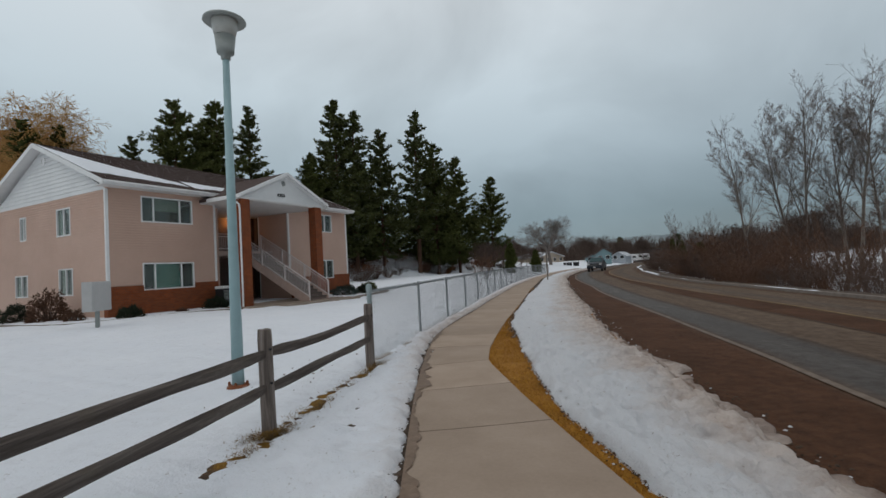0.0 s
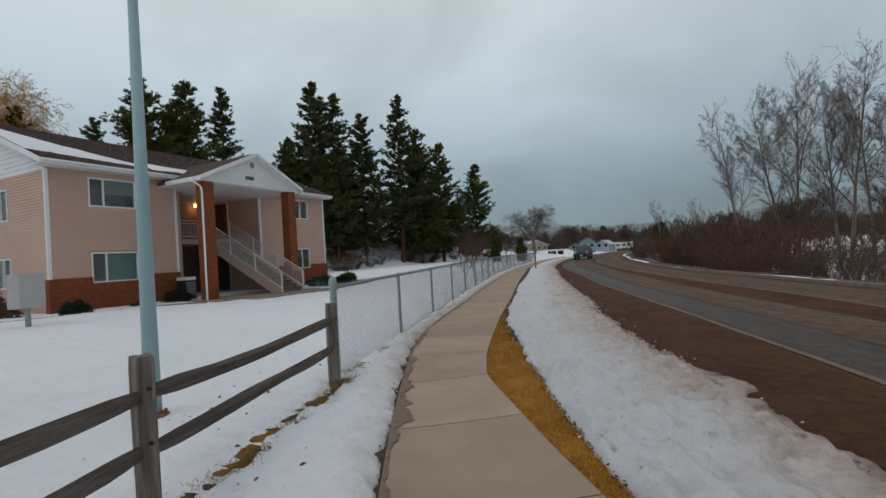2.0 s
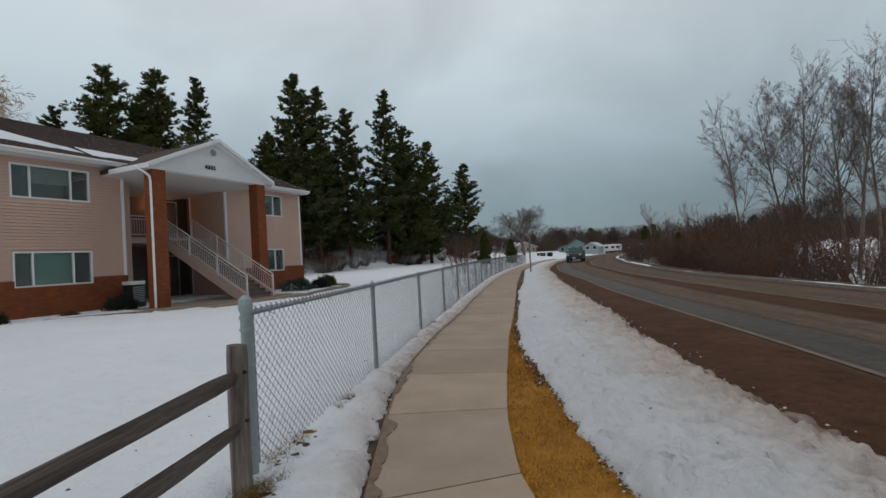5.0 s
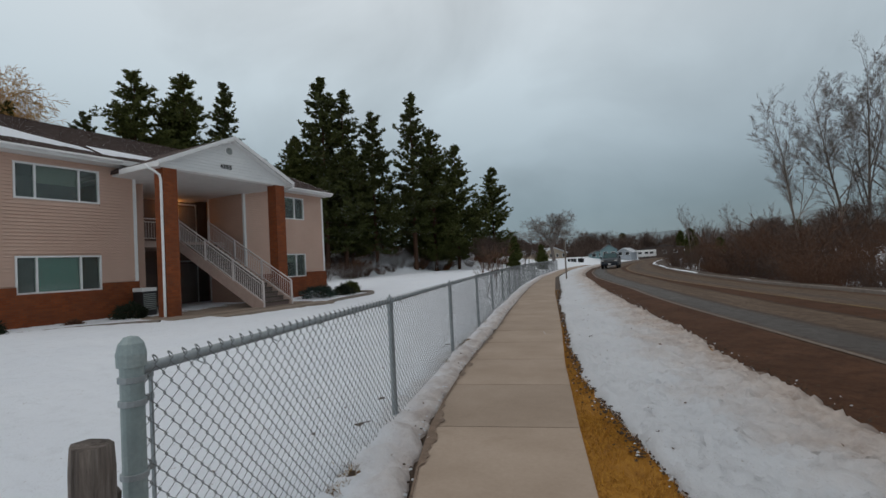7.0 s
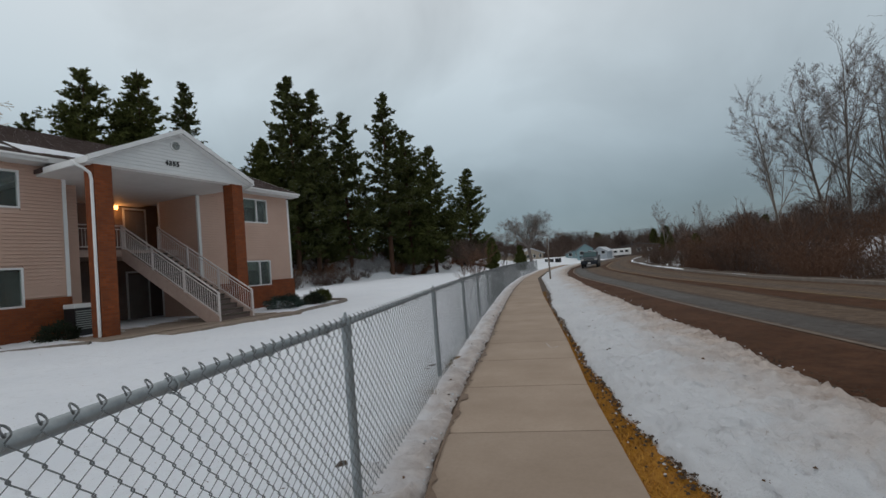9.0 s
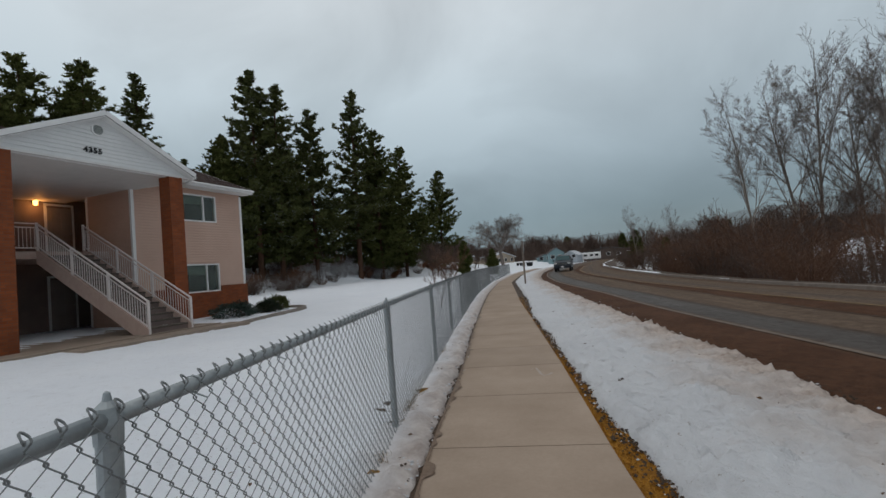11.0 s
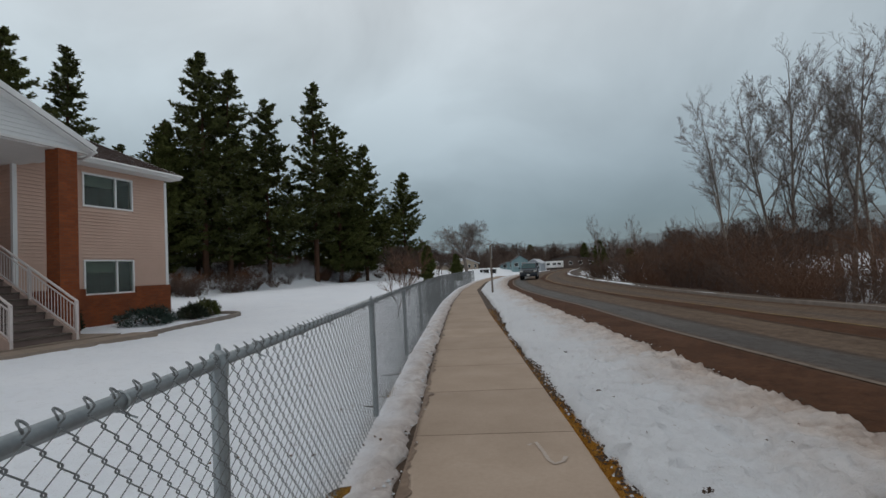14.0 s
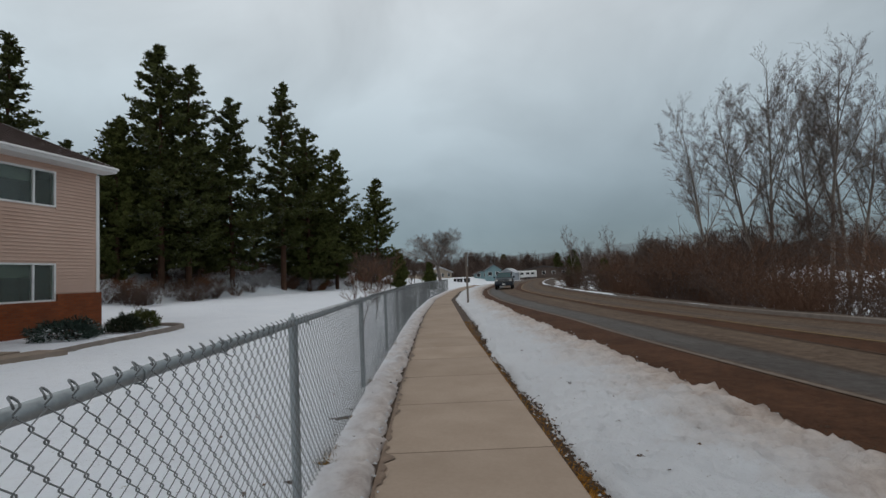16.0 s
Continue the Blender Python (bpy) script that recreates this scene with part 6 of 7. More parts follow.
clipped_bush("evergreen_bush", -18.7, 12.6, 0.1, 0.9, 0.9, 0.55, M_YEWBUSH, "clipped dark evergreen bush against the brick base", 1)
clipped_bush("evergreen_bush", -18.6, 16.6, 0.12, 1.1, 1.0, 0.6, M_YEWBUSH, "low dark evergreen bush beside the downspout", 2)
clipped_bush("evergreen_bush", -18.75, 14.9, 0.1, 0.4, 0.5, 0.22, M_SHRUB, "small brown dormant bush by the wall", 3, 400)
clipped_bush("evergreen_bush", -22.4, 11.3, 0.15, 1.4, 1.4, 1.25, M_SHRUB, "rounded dark red-brown bush by the end wall", 4, 2500)
clipped_bush("evergreen_bush", -25.2, 11.2, 0.15, 1.4, 1.3, 0.75, M_YEWBUSH, "clipped dark evergreen bush by the end wall", 5)
clipped_bush("evergreen_bush", -20.3, 11.3, 0.12, 0.7, 0.7, 0.5, M_SHRUB, "small brown bush by the corner", 6, 700)
clipped_bush("evergreen_bush", -18.9, 23.6, 0.2, 0.55, 0.55, 0.95, M_YEWBUSH, "upright dark evergreen beside the column", 7, 1000)
clipped_bush("juniper_bush", -18.0, 25.6, 0.18, 1.5, 1.9, 0.55, M_JUNIPER, "spreading blue-green juniper dusted with snow", 8, 2600)
clipped_bush("evergreen_bush", -17.9, 27.5, 0.18, 1.0, 1.1, 0.5, M_YEWBUSH, "low dark evergreen at the bed's corner", 9)
clipped_bush("evergreen_bush", -18.3, 28.6, 0.18, 1.1, 1.1, 0.65, M_NEEDLE, "dark green evergreen at the bed's corner", 10)

# ---------- things on the lawn, along the road and in the distance ----------
def notice_box():
    t = thing("notice_box", -15.6, 9.85, 0.12, "pale grey blank metal box on a single post", "sign", "", 35)
    part("cabinet", box_bm(-0.16, 0.16, -0.56, 0.56, 0.62, 1.60, bevel=0.015), mottled("pale_grey_metal", (0.42, 0.41, 0.40), (0.5, 0.49, 0.48), 2, 0.5), t)
    part("post", box_bm(-0.05, 0.05, -0.05, 0.05, -0.2, 0.62), M_LAMPGREY, t)


notice_box()


def air_conditioner():
    t = thing("air_conditioner", -19.1, 17.42, 0.12, "dark boxy air-conditioning unit beside the brick column", "air conditioner")
    body = part("case", box_bm(-0.3, 0.3, -0.26, 0.26, 0.0, 0.98, bevel=0.02), M_BLACK, t)
    for k in range(9):
        part("louvre", box_bm(0.295, 0.315, -0.23, 0.23, 0.3 + 0.07 * k, 0.335 + 0.07 * k), M_LAMPGREY, t)
    part("top_grille", box_bm(-0.31, 0.31, -0.27, 0.27, 0.982, 1.12, bevel=0.01), M_TRIM, t, "pale top cover")


air_conditioner()


def garden_edging():
    """The curved concrete edging of the planting bed at the building's right corner."""
    def ribbon(pts, name, label):
        bm = bmesh.new()
        a = [Vector(p) for p in pts]
        fine = []
        for i in range(len(a) - 1):
            p0, p1, p2, p3 = a[max(i - 1, 0)], a[i], a[i + 1], a[min(i + 2, len(a) - 1)]
            for k in range(8):
                u = k / 8
                fine.append(0.5 * ((2 * p1) + (p2 - p0) * u + (2 * p0 - 5 * p1 + 4 * p2 - p3) * u * u + (3 * p1 - p0 - 3 * p2 + p3) * u ** 3))
        fine.append(a[-1])
        rows = []
        for i, p in enumerate(fine):
            d = (fine[min(i + 1, len(fine) - 1)] - fine[max(i - 1, 0)]).normalized()
            s = Vector((-d.y, d.x, 0))
            rows.append([bm.verts.new(p + s * u + Vector((0, 0, z))) for u, z in ((-0.09, -0.15), (-0.08, 0.09), (0, 0.12), (0.08, 0.09), (0.09, -0.15))])
        for r, q in zip(rows, rows[1:]):
            for k in range(4):
                bm.faces.new((r[k], r[k + 1], q[k + 1], q[k]))
        tagged(part(name, bm, M_KERB, None, "", True), label, "edging", kind="structure")
    ribbon([(-15.4, 23.3, 0.06), (-15.9, 25.2, 0.08), (-16.2, 26.6, 0.09), (-16.6, 28.0, 0.10), (-17.2, 29.2, 0.11), (-18.3, 29.6, 0.12), (-19.9, 29.1, 0.13)], "edging", "curved concrete edging around the planting bed")
    ribbon([(-16.1, 16.1, 0.12), (-17.7, 14.6, 0.1), (-18.3, 12.6, 0.1), (-18.6, 10.2, 0.12), (-22.5, 9.6, 0.14), (-29, 9.4, 0.15)], "edging", "concrete edging along the front of the building")


garden_edging()


def sign_post():
    t = thing("road_sign", -8.43, 39.3, 0.0, "road sign seen edge-on, on a square wooden post", "sign", "", 16)
    part("post", box_bm(-0.05, 0.05, -0.05, 0.05, -0.2, 2.75, bevel=0.008), mottled("sign_post_wood", (0.16, 0.13, 0.11), (0.24, 0.2, 0.17), 6, 0.85), t)
    bm = bmesh.new()
    box(bm, 0.052, 0.06, -0.3, 0.3, 2.0, 2.72)
    part("plate", bm, M_GALV, t, "grey metal back of the sign")


sign_post()

# ---- houses down the road ----
def house(x, y, z, w, d, h, ridge, wall_mat, roof_mat, label, rz=0.0, storeys=1, snow=0.0):
    t = thing("house", x, y, z, label, "house", "", rz)
    part("wall", box_bm(-w / 2, w / 2, -d / 2, d / 2, -0.6, h), wall_mat, t)
    bm = bmesh.new()
    o = 0.4
    pts = [(-w / 2 - o, h - 0.1), (0, h + ridge), (w / 2 + o, h - 0.1), (w / 2 + o, h - 0.3), (0, h + ridge - 0.2), (-w / 2 - o, h - 0.3)]
    a = [bm.verts.new((px, -d / 2 - o, pz)) for px, pz in pts]
    b = [bm.verts.new((px, d / 2 + o, pz)) for px, pz in pts]
    for k in range(6):
        bm.faces.new((a[k], a[(k + 1) % 6], b[(k + 1) % 6], b[k]))
    bm.faces.new((a[0], a[1], a[4], a[5])[::-1])
    bm.faces.new((a[1], a[2], a[3], a[4])[::-1])
    bm.faces.new((b[0], b[1], b[4], b[5]))
    bm.faces.new((b[1], b[2], b[3], b[4]))
    bmesh.ops.recalc_face_normals(bm, faces=bm.faces[:])
    part("roof", bm, roof_mat, t)
    bm = bmesh.new()
    g = [bm.verts.new((px, -d / 2 - 0.01, pz)) for px, pz in ((-w / 2, h), (w / 2, h), (0, h + ridge - 0.22))]
    q = [bm.verts.new((v.co.x, -d / 2 + 0.2, v.co.z)) for v in g]
    bm.faces.new(g)
    bm.faces.new(q[::-1])
    for k in range(3):
        bm.faces.new((g[k], q[k], q[(k + 1) % 3], g[(k + 1) % 3]))
    part("gable", bm, wall_mat, t)
    for s in range(storeys):
        for k in range(max(2, int(w / 3.2))):
            u = -w / 2 + (k + 0.5) * w / max(2, int(w / 3.2))
            zz = 0.9 + 2.6 * s
            win = part("window", box_bm(u - 0.6, u + 0.6, -d / 2 - 0.06, -d / 2 + 0.02, zz, zz + 1.1), M_TRIM, t)
            part("pane", box_bm(u - 0.52, u + 0.52, -d / 2 - 0.075, -d / 2 - 0.055, zz + 0.08, zz + 1.02), M_BLACK, win)


M_TEALWALL = siding_mat("pale_teal_siding", (0.17, 0.27, 0.29), (0.22, 0.33, 0.35))
M_TANWALL = siding_mat("tan_siding", (0.36, 0.29, 0.22), (0.44, 0.36, 0.28))
M_BROWNWALL = siding_mat("brown_siding", (0.09, 0.065, 0.055), (0.13, 0.095, 0.08))
M_GREYWALL = siding_mat("grey_blue_siding", (0.30, 0.33, 0.36), (0.38, 0.41, 0.44))
M_ROOFGREY = mottled("grey_shingles", (0.09, 0.085, 0.085), (0.15, 0.14, 0.14), 1.5, 0.9)
M_ROOFSNOW = mottled("snowy_shingles", (0.32, 0.33, 0.35), (0.75, 0.77, 0.8), 0.35, 0.85)
house(-22.0, 150, 0.5, 4.2, 7, 2.6, 1.5, M_TEALWALL, M_ROOFGREY, "pale teal two-storey house by the road", 12, 1)
house(-27.0, 160, 0.3, 4.2, 7, 1.9, 0.9, M_TEALWALL, M_ROOFGREY, "teal garage beside the house", 14)
house(-18.6, 164, 0.3, 4.2, 7, 1.9, 1.3, M_GREYWALL, M_ROOFSNOW, "grey-blue house with snow on its roof", -8)
house(-9.0, 182, 0.2, 16, 9, 2.6, 1.2, M_BROWNWALL, M_ROOFGREY, "long dark brown house by the bend", 4)
house(-41.5, 150, 0.8, 13, 9, 2.4, 1.5, M_TANWALL, M_ROOFSNOW, "low tan house behind a snowy yard", 70)
house(2.0, 205, 0.3, 9, 9, 2.4, 1.4, M_TANWALL, M_ROOFSNOW, "far low house at the bend", 0)
house(66, 145, -0.5, 13, 9, 2.4, 1.6, M_BROWNWALL, M_ROOFSNOW, "far low house across the snowy field", -20)


def snowy_mound():
    me = bpy.data.meshes.new("snow_mound")
    vs, fs, n = [], [], 24
    for j in range(n + 1):
        for i in range(n + 1):
            u, v = i / n * 2 - 1, j / n * 2 - 1
            r = min(1.0, math.hypot(u, v))
            vs.append((-31 + 8 * u, 132 + 13 * v, -0.3 + 0.95 * (1 - r * r) ** 1.2 + 0.08 * fbm(u * 9, v * 9, 1)))
    fs = [(j * (n + 1) + i, j * (n + 1) + i + 1, (j + 1) * (n + 1) + i + 1, (j + 1) * (n + 1) + i) for j in range(n) for i in range(n)]
    me.from_pydata(vs, [], fs)
    tagged(part_me("snow_mound", me, M_SNOW, None, "", True), "sloping snowy front yard", "snow", kind="structure")


snowy_mound()


def wheelie_bin(x, y, rz):
    t = thing("rubbish_bin", x, y, 0.0, "black wheeled rubbish bin at the roadside", "bin", "roadside bins", rz)
    bm = bmesh.new()
    v = box(bm, -0.3, 0.3, -0.33, 0.33, 0.06, 1.0)
    for q in v:
        if q.co.z < 0.5:
            q.co.x *= 0.82
            q.co.y *= 0.82
    part("body", bm, M_BLACK, t)
    part("lid", box_bm(-0.33, 0.33, -0.37, 0.35, 1.003, 1.09, bevel=0.03), M_BLACK, t)
    for s in (-1, 1):
        bm = bmesh.new()
        tube(bm, [(0.2 * s, 0.3, 0.12), (0.29 * s, 0.3, 0.12)], 0.12, 12)
        part("wheel", bm, M_BLACK, t)


for k, (dx, dy) in enumerate(((0, 0), (0.9, 0.2), (1.8, 0.1), (3.1, 0.5), (4.0, 0.3))):
    wheelie_bin(-28.3 + 0.8 * dx, 128 + dy, 15 * k)


def camper():
    t = thing("camper_trailer", -13.6, 168, -0.1, "white camper trailer parked by a house", "trailer", "", 5)
    part("body", box_bm(-3, 3, -1.2, 1.2, 0.5, 2.6, bevel=0.2), M_TRIM, t)
    for u in (-1.6, 0.2, 1.7):
        part("window", box_bm(u - 0.5, u + 0.5, -1.23, -1.19, 1.4, 2.0), M_BLACK, t)
    for u in (-0.5, 0.5):
        bm = bmesh.new()
        tube(bm, [(u, -1.1, 0.35), (u, -0.85, 0.35)], 0.35, 14)
        part("wheel", bm, M_BLACK, t)


camper()


# ---- pickup truck on the road ----
def pickup():
    x, y = -9.75, 69.0
    d = Vector((yellow_l(y + 2) - yellow_l(y - 2), 4, 0))
    t = thing("pickup_truck", x, y, ROAD_Z + 0.03, "dark blue four-door pickup truck driving on the road", "truck", "", math.degrees(math.atan2(-d.x, d.y)) + 180)
    paint = Nodes("dark_blue_paint", 0.35, 0.0, 0.35)
    paint.color(paint.ramp(paint.noise(0.8, 4), ((0.3, (0.010, 0.014, 0.022)), (0.7, (0.018, 0.024, 0.036)))))
    chrome = mottled("dull_chrome", (0.35, 0.36, 0.37), (0.5, 0.5, 0.5), 6, 0.25, 0.9, bump=0.0)
    lampm = mottled("headlamp", (0.55, 0.56, 0.55), (0.65, 0.65, 0.64), 6, 0.15, bump=0.0)

    def prof(pts, half, top_in=0.0):
        """A body shape from a side outline (y forward, z), with its upper edges drawn in."""
        bm = bmesh.new()
        zs = [p[1] for p in pts]
        lo, hi = min(zs), max(zs)
        rings = []
        for s in (-1, 1):
            rings.append([bm.verts.new((s * (half - top_in * (pz - lo) / (hi - lo)), py, pz)) for py, pz in pts])
        bm.faces.new(rings[0])
        bm.faces.new(rings[1][::-1])
        n = len(pts)
        for k in range(n):
            bm.faces.new((rings[0][k], rings[1][k], rings[1][(k + 1) % n], rings[0][(k + 1) % n]))
        bmesh.ops.recalc_face_normals(bm, faces=bm.faces[:])
        bmesh.ops.bevel(bm, geom=bm.edges[:], offset=0.035, segments=2, affect="EDGES", profile=0.5)
        return bm

    def arch(c, r, n=8):
        return [(c + r * math.cos(a), 0.42 + r * math.sin(a)) for a in np.linspace(0, math.pi, n)]
    outline = [(2.85, 0.45), (2.9, 0.75), (2.78, 1.12), (1.25, 1.26), (-2.9, 1.26), (-2.95, 0.6), (-2.85, 0.5)] + [(py, pz) for py, pz in arch(-1.85, 0.5)[::-1]] + [(py, pz) for py, pz in arch(1.9, 0.5)[::-1]]
    body = part("body", prof(outline, 0.98, 0.05), paint.mat, t, "dark blue painted body")
    part("cab", prof([(1.3, 1.24), (0.55, 1.86), (-0.9, 1.9), (-1.25, 1.24)], 0.9, 0.18), paint.mat, t)
    part("windscreen", prof([(1.26, 1.3), (0.62, 1.83), (0.60, 1.80), (1.2, 1.28)], 0.8, 0.12), mottled("teal_windscreen", (0.02, 0.06, 0.065), (0.035, 0.085, 0.09), 1, 0.12, bump=0.0), body)
    for s in (-1, 1):
        part("side_window", box_bm(s * 0.80 - 0.045, s * 0.80 + 0.045, -1.0, 0.55, 1.34, 1.7, bevel=0.02), M_BLACK, body)
        part("headlight", box_bm(s * 0.76 - 0.16, s * 0.76 + 0.16, 2.68, 2.86, 0.88, 1.06, bevel=0.03), lampm, t, "clear headlight")
        part("wing_mirror", box_bm(s * 1.08 - 0.1, s * 1.08 + 0.1, 0.95, 1.07, 1.22, 1.44, bevel=0.03), M_BLACK, t)
        for c in (-1.85, 1.9):
            bm = bmesh.new()
            lathe(bm, [(0.25, -0.13), (0.38, -0.13), (0.42, -0.08), (0.42, 0.08), (0.38, 0.13), (0.25, 0.13)], 24)
            bmesh.ops.transform(bm, matrix=pose(s * 0.84, c, 0.39, 0, 90, 0), verts=bm.verts[:])
            wheel = part("wheel", bm, M_BLACK, t, "black tyre")
            bm = bmesh.new()
            lathe(bm, [(0.25, -0.10), (0.25, 0.10), (0.22, 0.12), (0.06, 0.10), (0.0, 0.11)], 18)
            bmesh.ops.transform(bm, matrix=pose(s * 0.84, c, 0.39, 0, 90 * s, 0), verts=bm.verts[:])
            part("rim", bm, chrome, wheel, "silver alloy rim")
    part("grille", box_bm(-0.55, 0.55, 2.80, 2.9, 0.78, 1.06, bevel=0.02), M_BLACK, t)
    for k in range(3):
        part("grille_bar", box_bm(-0.53, 0.53, 2.9, 2.915, 0.82 + 0.08 * k, 0.845 + 0.08 * k), chrome, t)
    part("bumper", box_bm(-0.97, 0.97, 2.72, 2.98, 0.42, 0.70, bevel=0.05), paint.mat, t)
    part("number_plate", box_bm(-0.16, 0.16, 2.982, 2.992, 0.5, 0.65), M_TRIM, t)
    part("bed", box_bm(-0.80, 0.80, -2.7, -1.32, 1.262, 1.275), M_BLACK, t)


pickup()


# ---- far woods and hills ----
def far_woods():
    rng = random.Random(77)
    s = Soup()
    for k in range(420):
        x, y = rng.uniform(-120, 90), rng.uniform(188, 260)
        h = rng.uniform(5, 11)
        base = Vector((x, y, 0.5 + (y - 196) * 0.015))
        for _ in range(42):
            p = base + Vector((rng.gauss(0, 0.9), rng.gauss(0, 0.9), h * rng.uniform(-0.1, 0.5)))
            u = Vector((rng.gauss(0, 0.45), rng.gauss(0, 0.45), 1)).normalized()
            s.prism(p, p + u * h * rng.uniform(0.3, 0.55), 0.14, 0.05, 3)
    tagged(part_me("far_woods", s.mesh("far_woods"), M_SHRUBDARK, None), "band of distant leafless trees", "trees", kind="stuff")
    for k in range(16):
        x, y = rng.uniform(-90, 70), rng.uniform(190, 260)
        plant("fir_tree", SMALL_FIR, (M_BARK, M_NEEDLE), x, y, 0.5, "small dark evergreen among distant trees", "tree", "distant evergreens", rng.uniform(1.0, 1.8), rng.uniform(0, 360))


far_woods()


def hills():
    n = Nodes("glowing_haze_hillside", 1.0, 0, 0.0)
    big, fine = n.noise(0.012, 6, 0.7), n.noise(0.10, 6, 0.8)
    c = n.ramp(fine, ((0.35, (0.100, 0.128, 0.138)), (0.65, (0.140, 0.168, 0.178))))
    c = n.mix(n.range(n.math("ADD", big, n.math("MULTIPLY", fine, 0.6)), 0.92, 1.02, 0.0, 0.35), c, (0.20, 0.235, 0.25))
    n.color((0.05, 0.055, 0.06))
    # far hills seen through mist: the haze is painted as emission on the backdrop
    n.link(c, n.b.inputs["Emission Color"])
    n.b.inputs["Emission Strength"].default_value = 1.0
    me = bpy.data.meshes.new("backdrop")
    vs, cols, rows = [], 90, 10
    for j in range(rows + 1):
        f = j / rows
        for i in range(cols + 1):
            x = -500 + 1100 * i / cols
            top = 33 + 22 * min(max((x - 10) / 230, 0.0), 1.0) + 6 * noise.noise(Vector((x * 0.012, 2, 0))) + 2.5 * noise.noise(Vector((x * 0.06, 5, 0))) + 1.2 * noise.noise(Vector((x * 0.3, 8, 0)))
            vs.append((x, 560 + 160 * f, -4 + top * math.sin(f * math.pi / 2)))
    fs = [(j * (cols + 1) + i, j * (cols + 1) + i + 1, (j + 1) * (cols + 1) + i + 1, (j + 1) * (cols + 1) + i) for j in range(rows) for i in range(cols)]
    me.from_pydata(vs, [], fs)
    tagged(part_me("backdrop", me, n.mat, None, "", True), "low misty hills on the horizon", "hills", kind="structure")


hills()


# ---- dead grass, clods and leaves ----
def grass_blades():
    rng = random.Random(91)
    s = Soup()
    for _ in range(46000):
        y = (rng.uniform(3.2, 11.5) if rng.random() < 0.6 else rng.uniform(11, 18)) if rng.random() < 0.85 else rng.uniform(16, 30)
        a, b = walk_r(y) + 0.01, snow_r(y) + 0.10
        x = a + (b - a) * rng.random()
        p = Vector((x, y, -0.03))
        t = rng.uniform(0, math.tau)
        ln = rng.uniform(0.03, 0.075)
        d = Vector((math.cos(t), math.sin(t), rng.uniform(0.15, 0.9))).normalized()
        w = Vector((-math.sin(t), math.cos(t), 0)) * 0.0028
        s.tri(p - w, p + w, p + d * ln)
    roadside, s = s, Soup()
    spots = [(-1.66, 4.49), (-2.64, 7.53), (-1.75, 4.3), (-2.5, 7.1), (-2.3, 6.6), (-1.95, 5.5), (-2.15, 6.1), (-2.68, 7.8), (-1.5, 4.0), (-1.85, 5.1)]
    for _ in range(4200):
        cx, cy = spots[min(int(rng.random() ** 1.5 * len(spots)), len(spots) - 1)]
        x, y = cx + rng.gauss(0.12, 0.06), cy + rng.gauss(0, 0.13)
        t = rng.uniform(0, math.tau)
        p = Vector((x, y, 0.0 + rng.uniform(-0.02, 0.03)))
        d = Vector((math.cos(t), math.sin(t), rng.uniform(0.1, 0.8))).normalized()
        w = Vector((-math.sin(t), math.cos(t), 0)) * 0.003
        s.tri(p - w, p + w, p + d * rng.uniform(0.03, 0.07))
    for _ in range(7000):
        y = rng.uniform(7.9, 26)
        x = fence_x(y) + rng.gauss(0, 0.05)
        if noise.noise(Vector((y * 0.9, 3.0, 0))) < 0.02:
            continue
        t = rng.uniform(0, math.tau)
        p = Vector((x, y, -0.005))
        d = Vector((math.cos(t), math.sin(t), rng.uniform(0.1, 0.8))).normalized()
        w = Vector((-math.sin(t), math.cos(t), 0)) * 0.003
        s.tri(p - w, p + w, p + d * rng.uniform(0.03, 0.08))
    n = Nodes("dead_grass_blades", 0.8, 0, 0.2)
    n.color(n.ramp(n.island(), ((0.0, (0.16, 0.058, 0.006)), (0.5, (0.38, 0.165, 0.014)), (1.0, (0.52, 0.27, 0.045)))))
    tagged(part_me("dead_grass", roadside.mesh("dead_grass"), n.mat, None), "flattened dead yellow grass", "grass", kind="stuff")
    n = Nodes("olive_grass_blades", 0.8, 0, 0.2)
    n.color(n.ramp(n.island(), ((0.0, (0.07, 0.035, 0.008)), (0.6, (0.17, 0.095, 0.02)), (1.0, (0.34, 0.20, 0.05)))))
    tagged(part_me("dead_grass", s.mesh("dead_grass"), n.mat, None), "tufts of dead olive-brown grass under the fence", "grass", kind="stuff")


grass_blades()


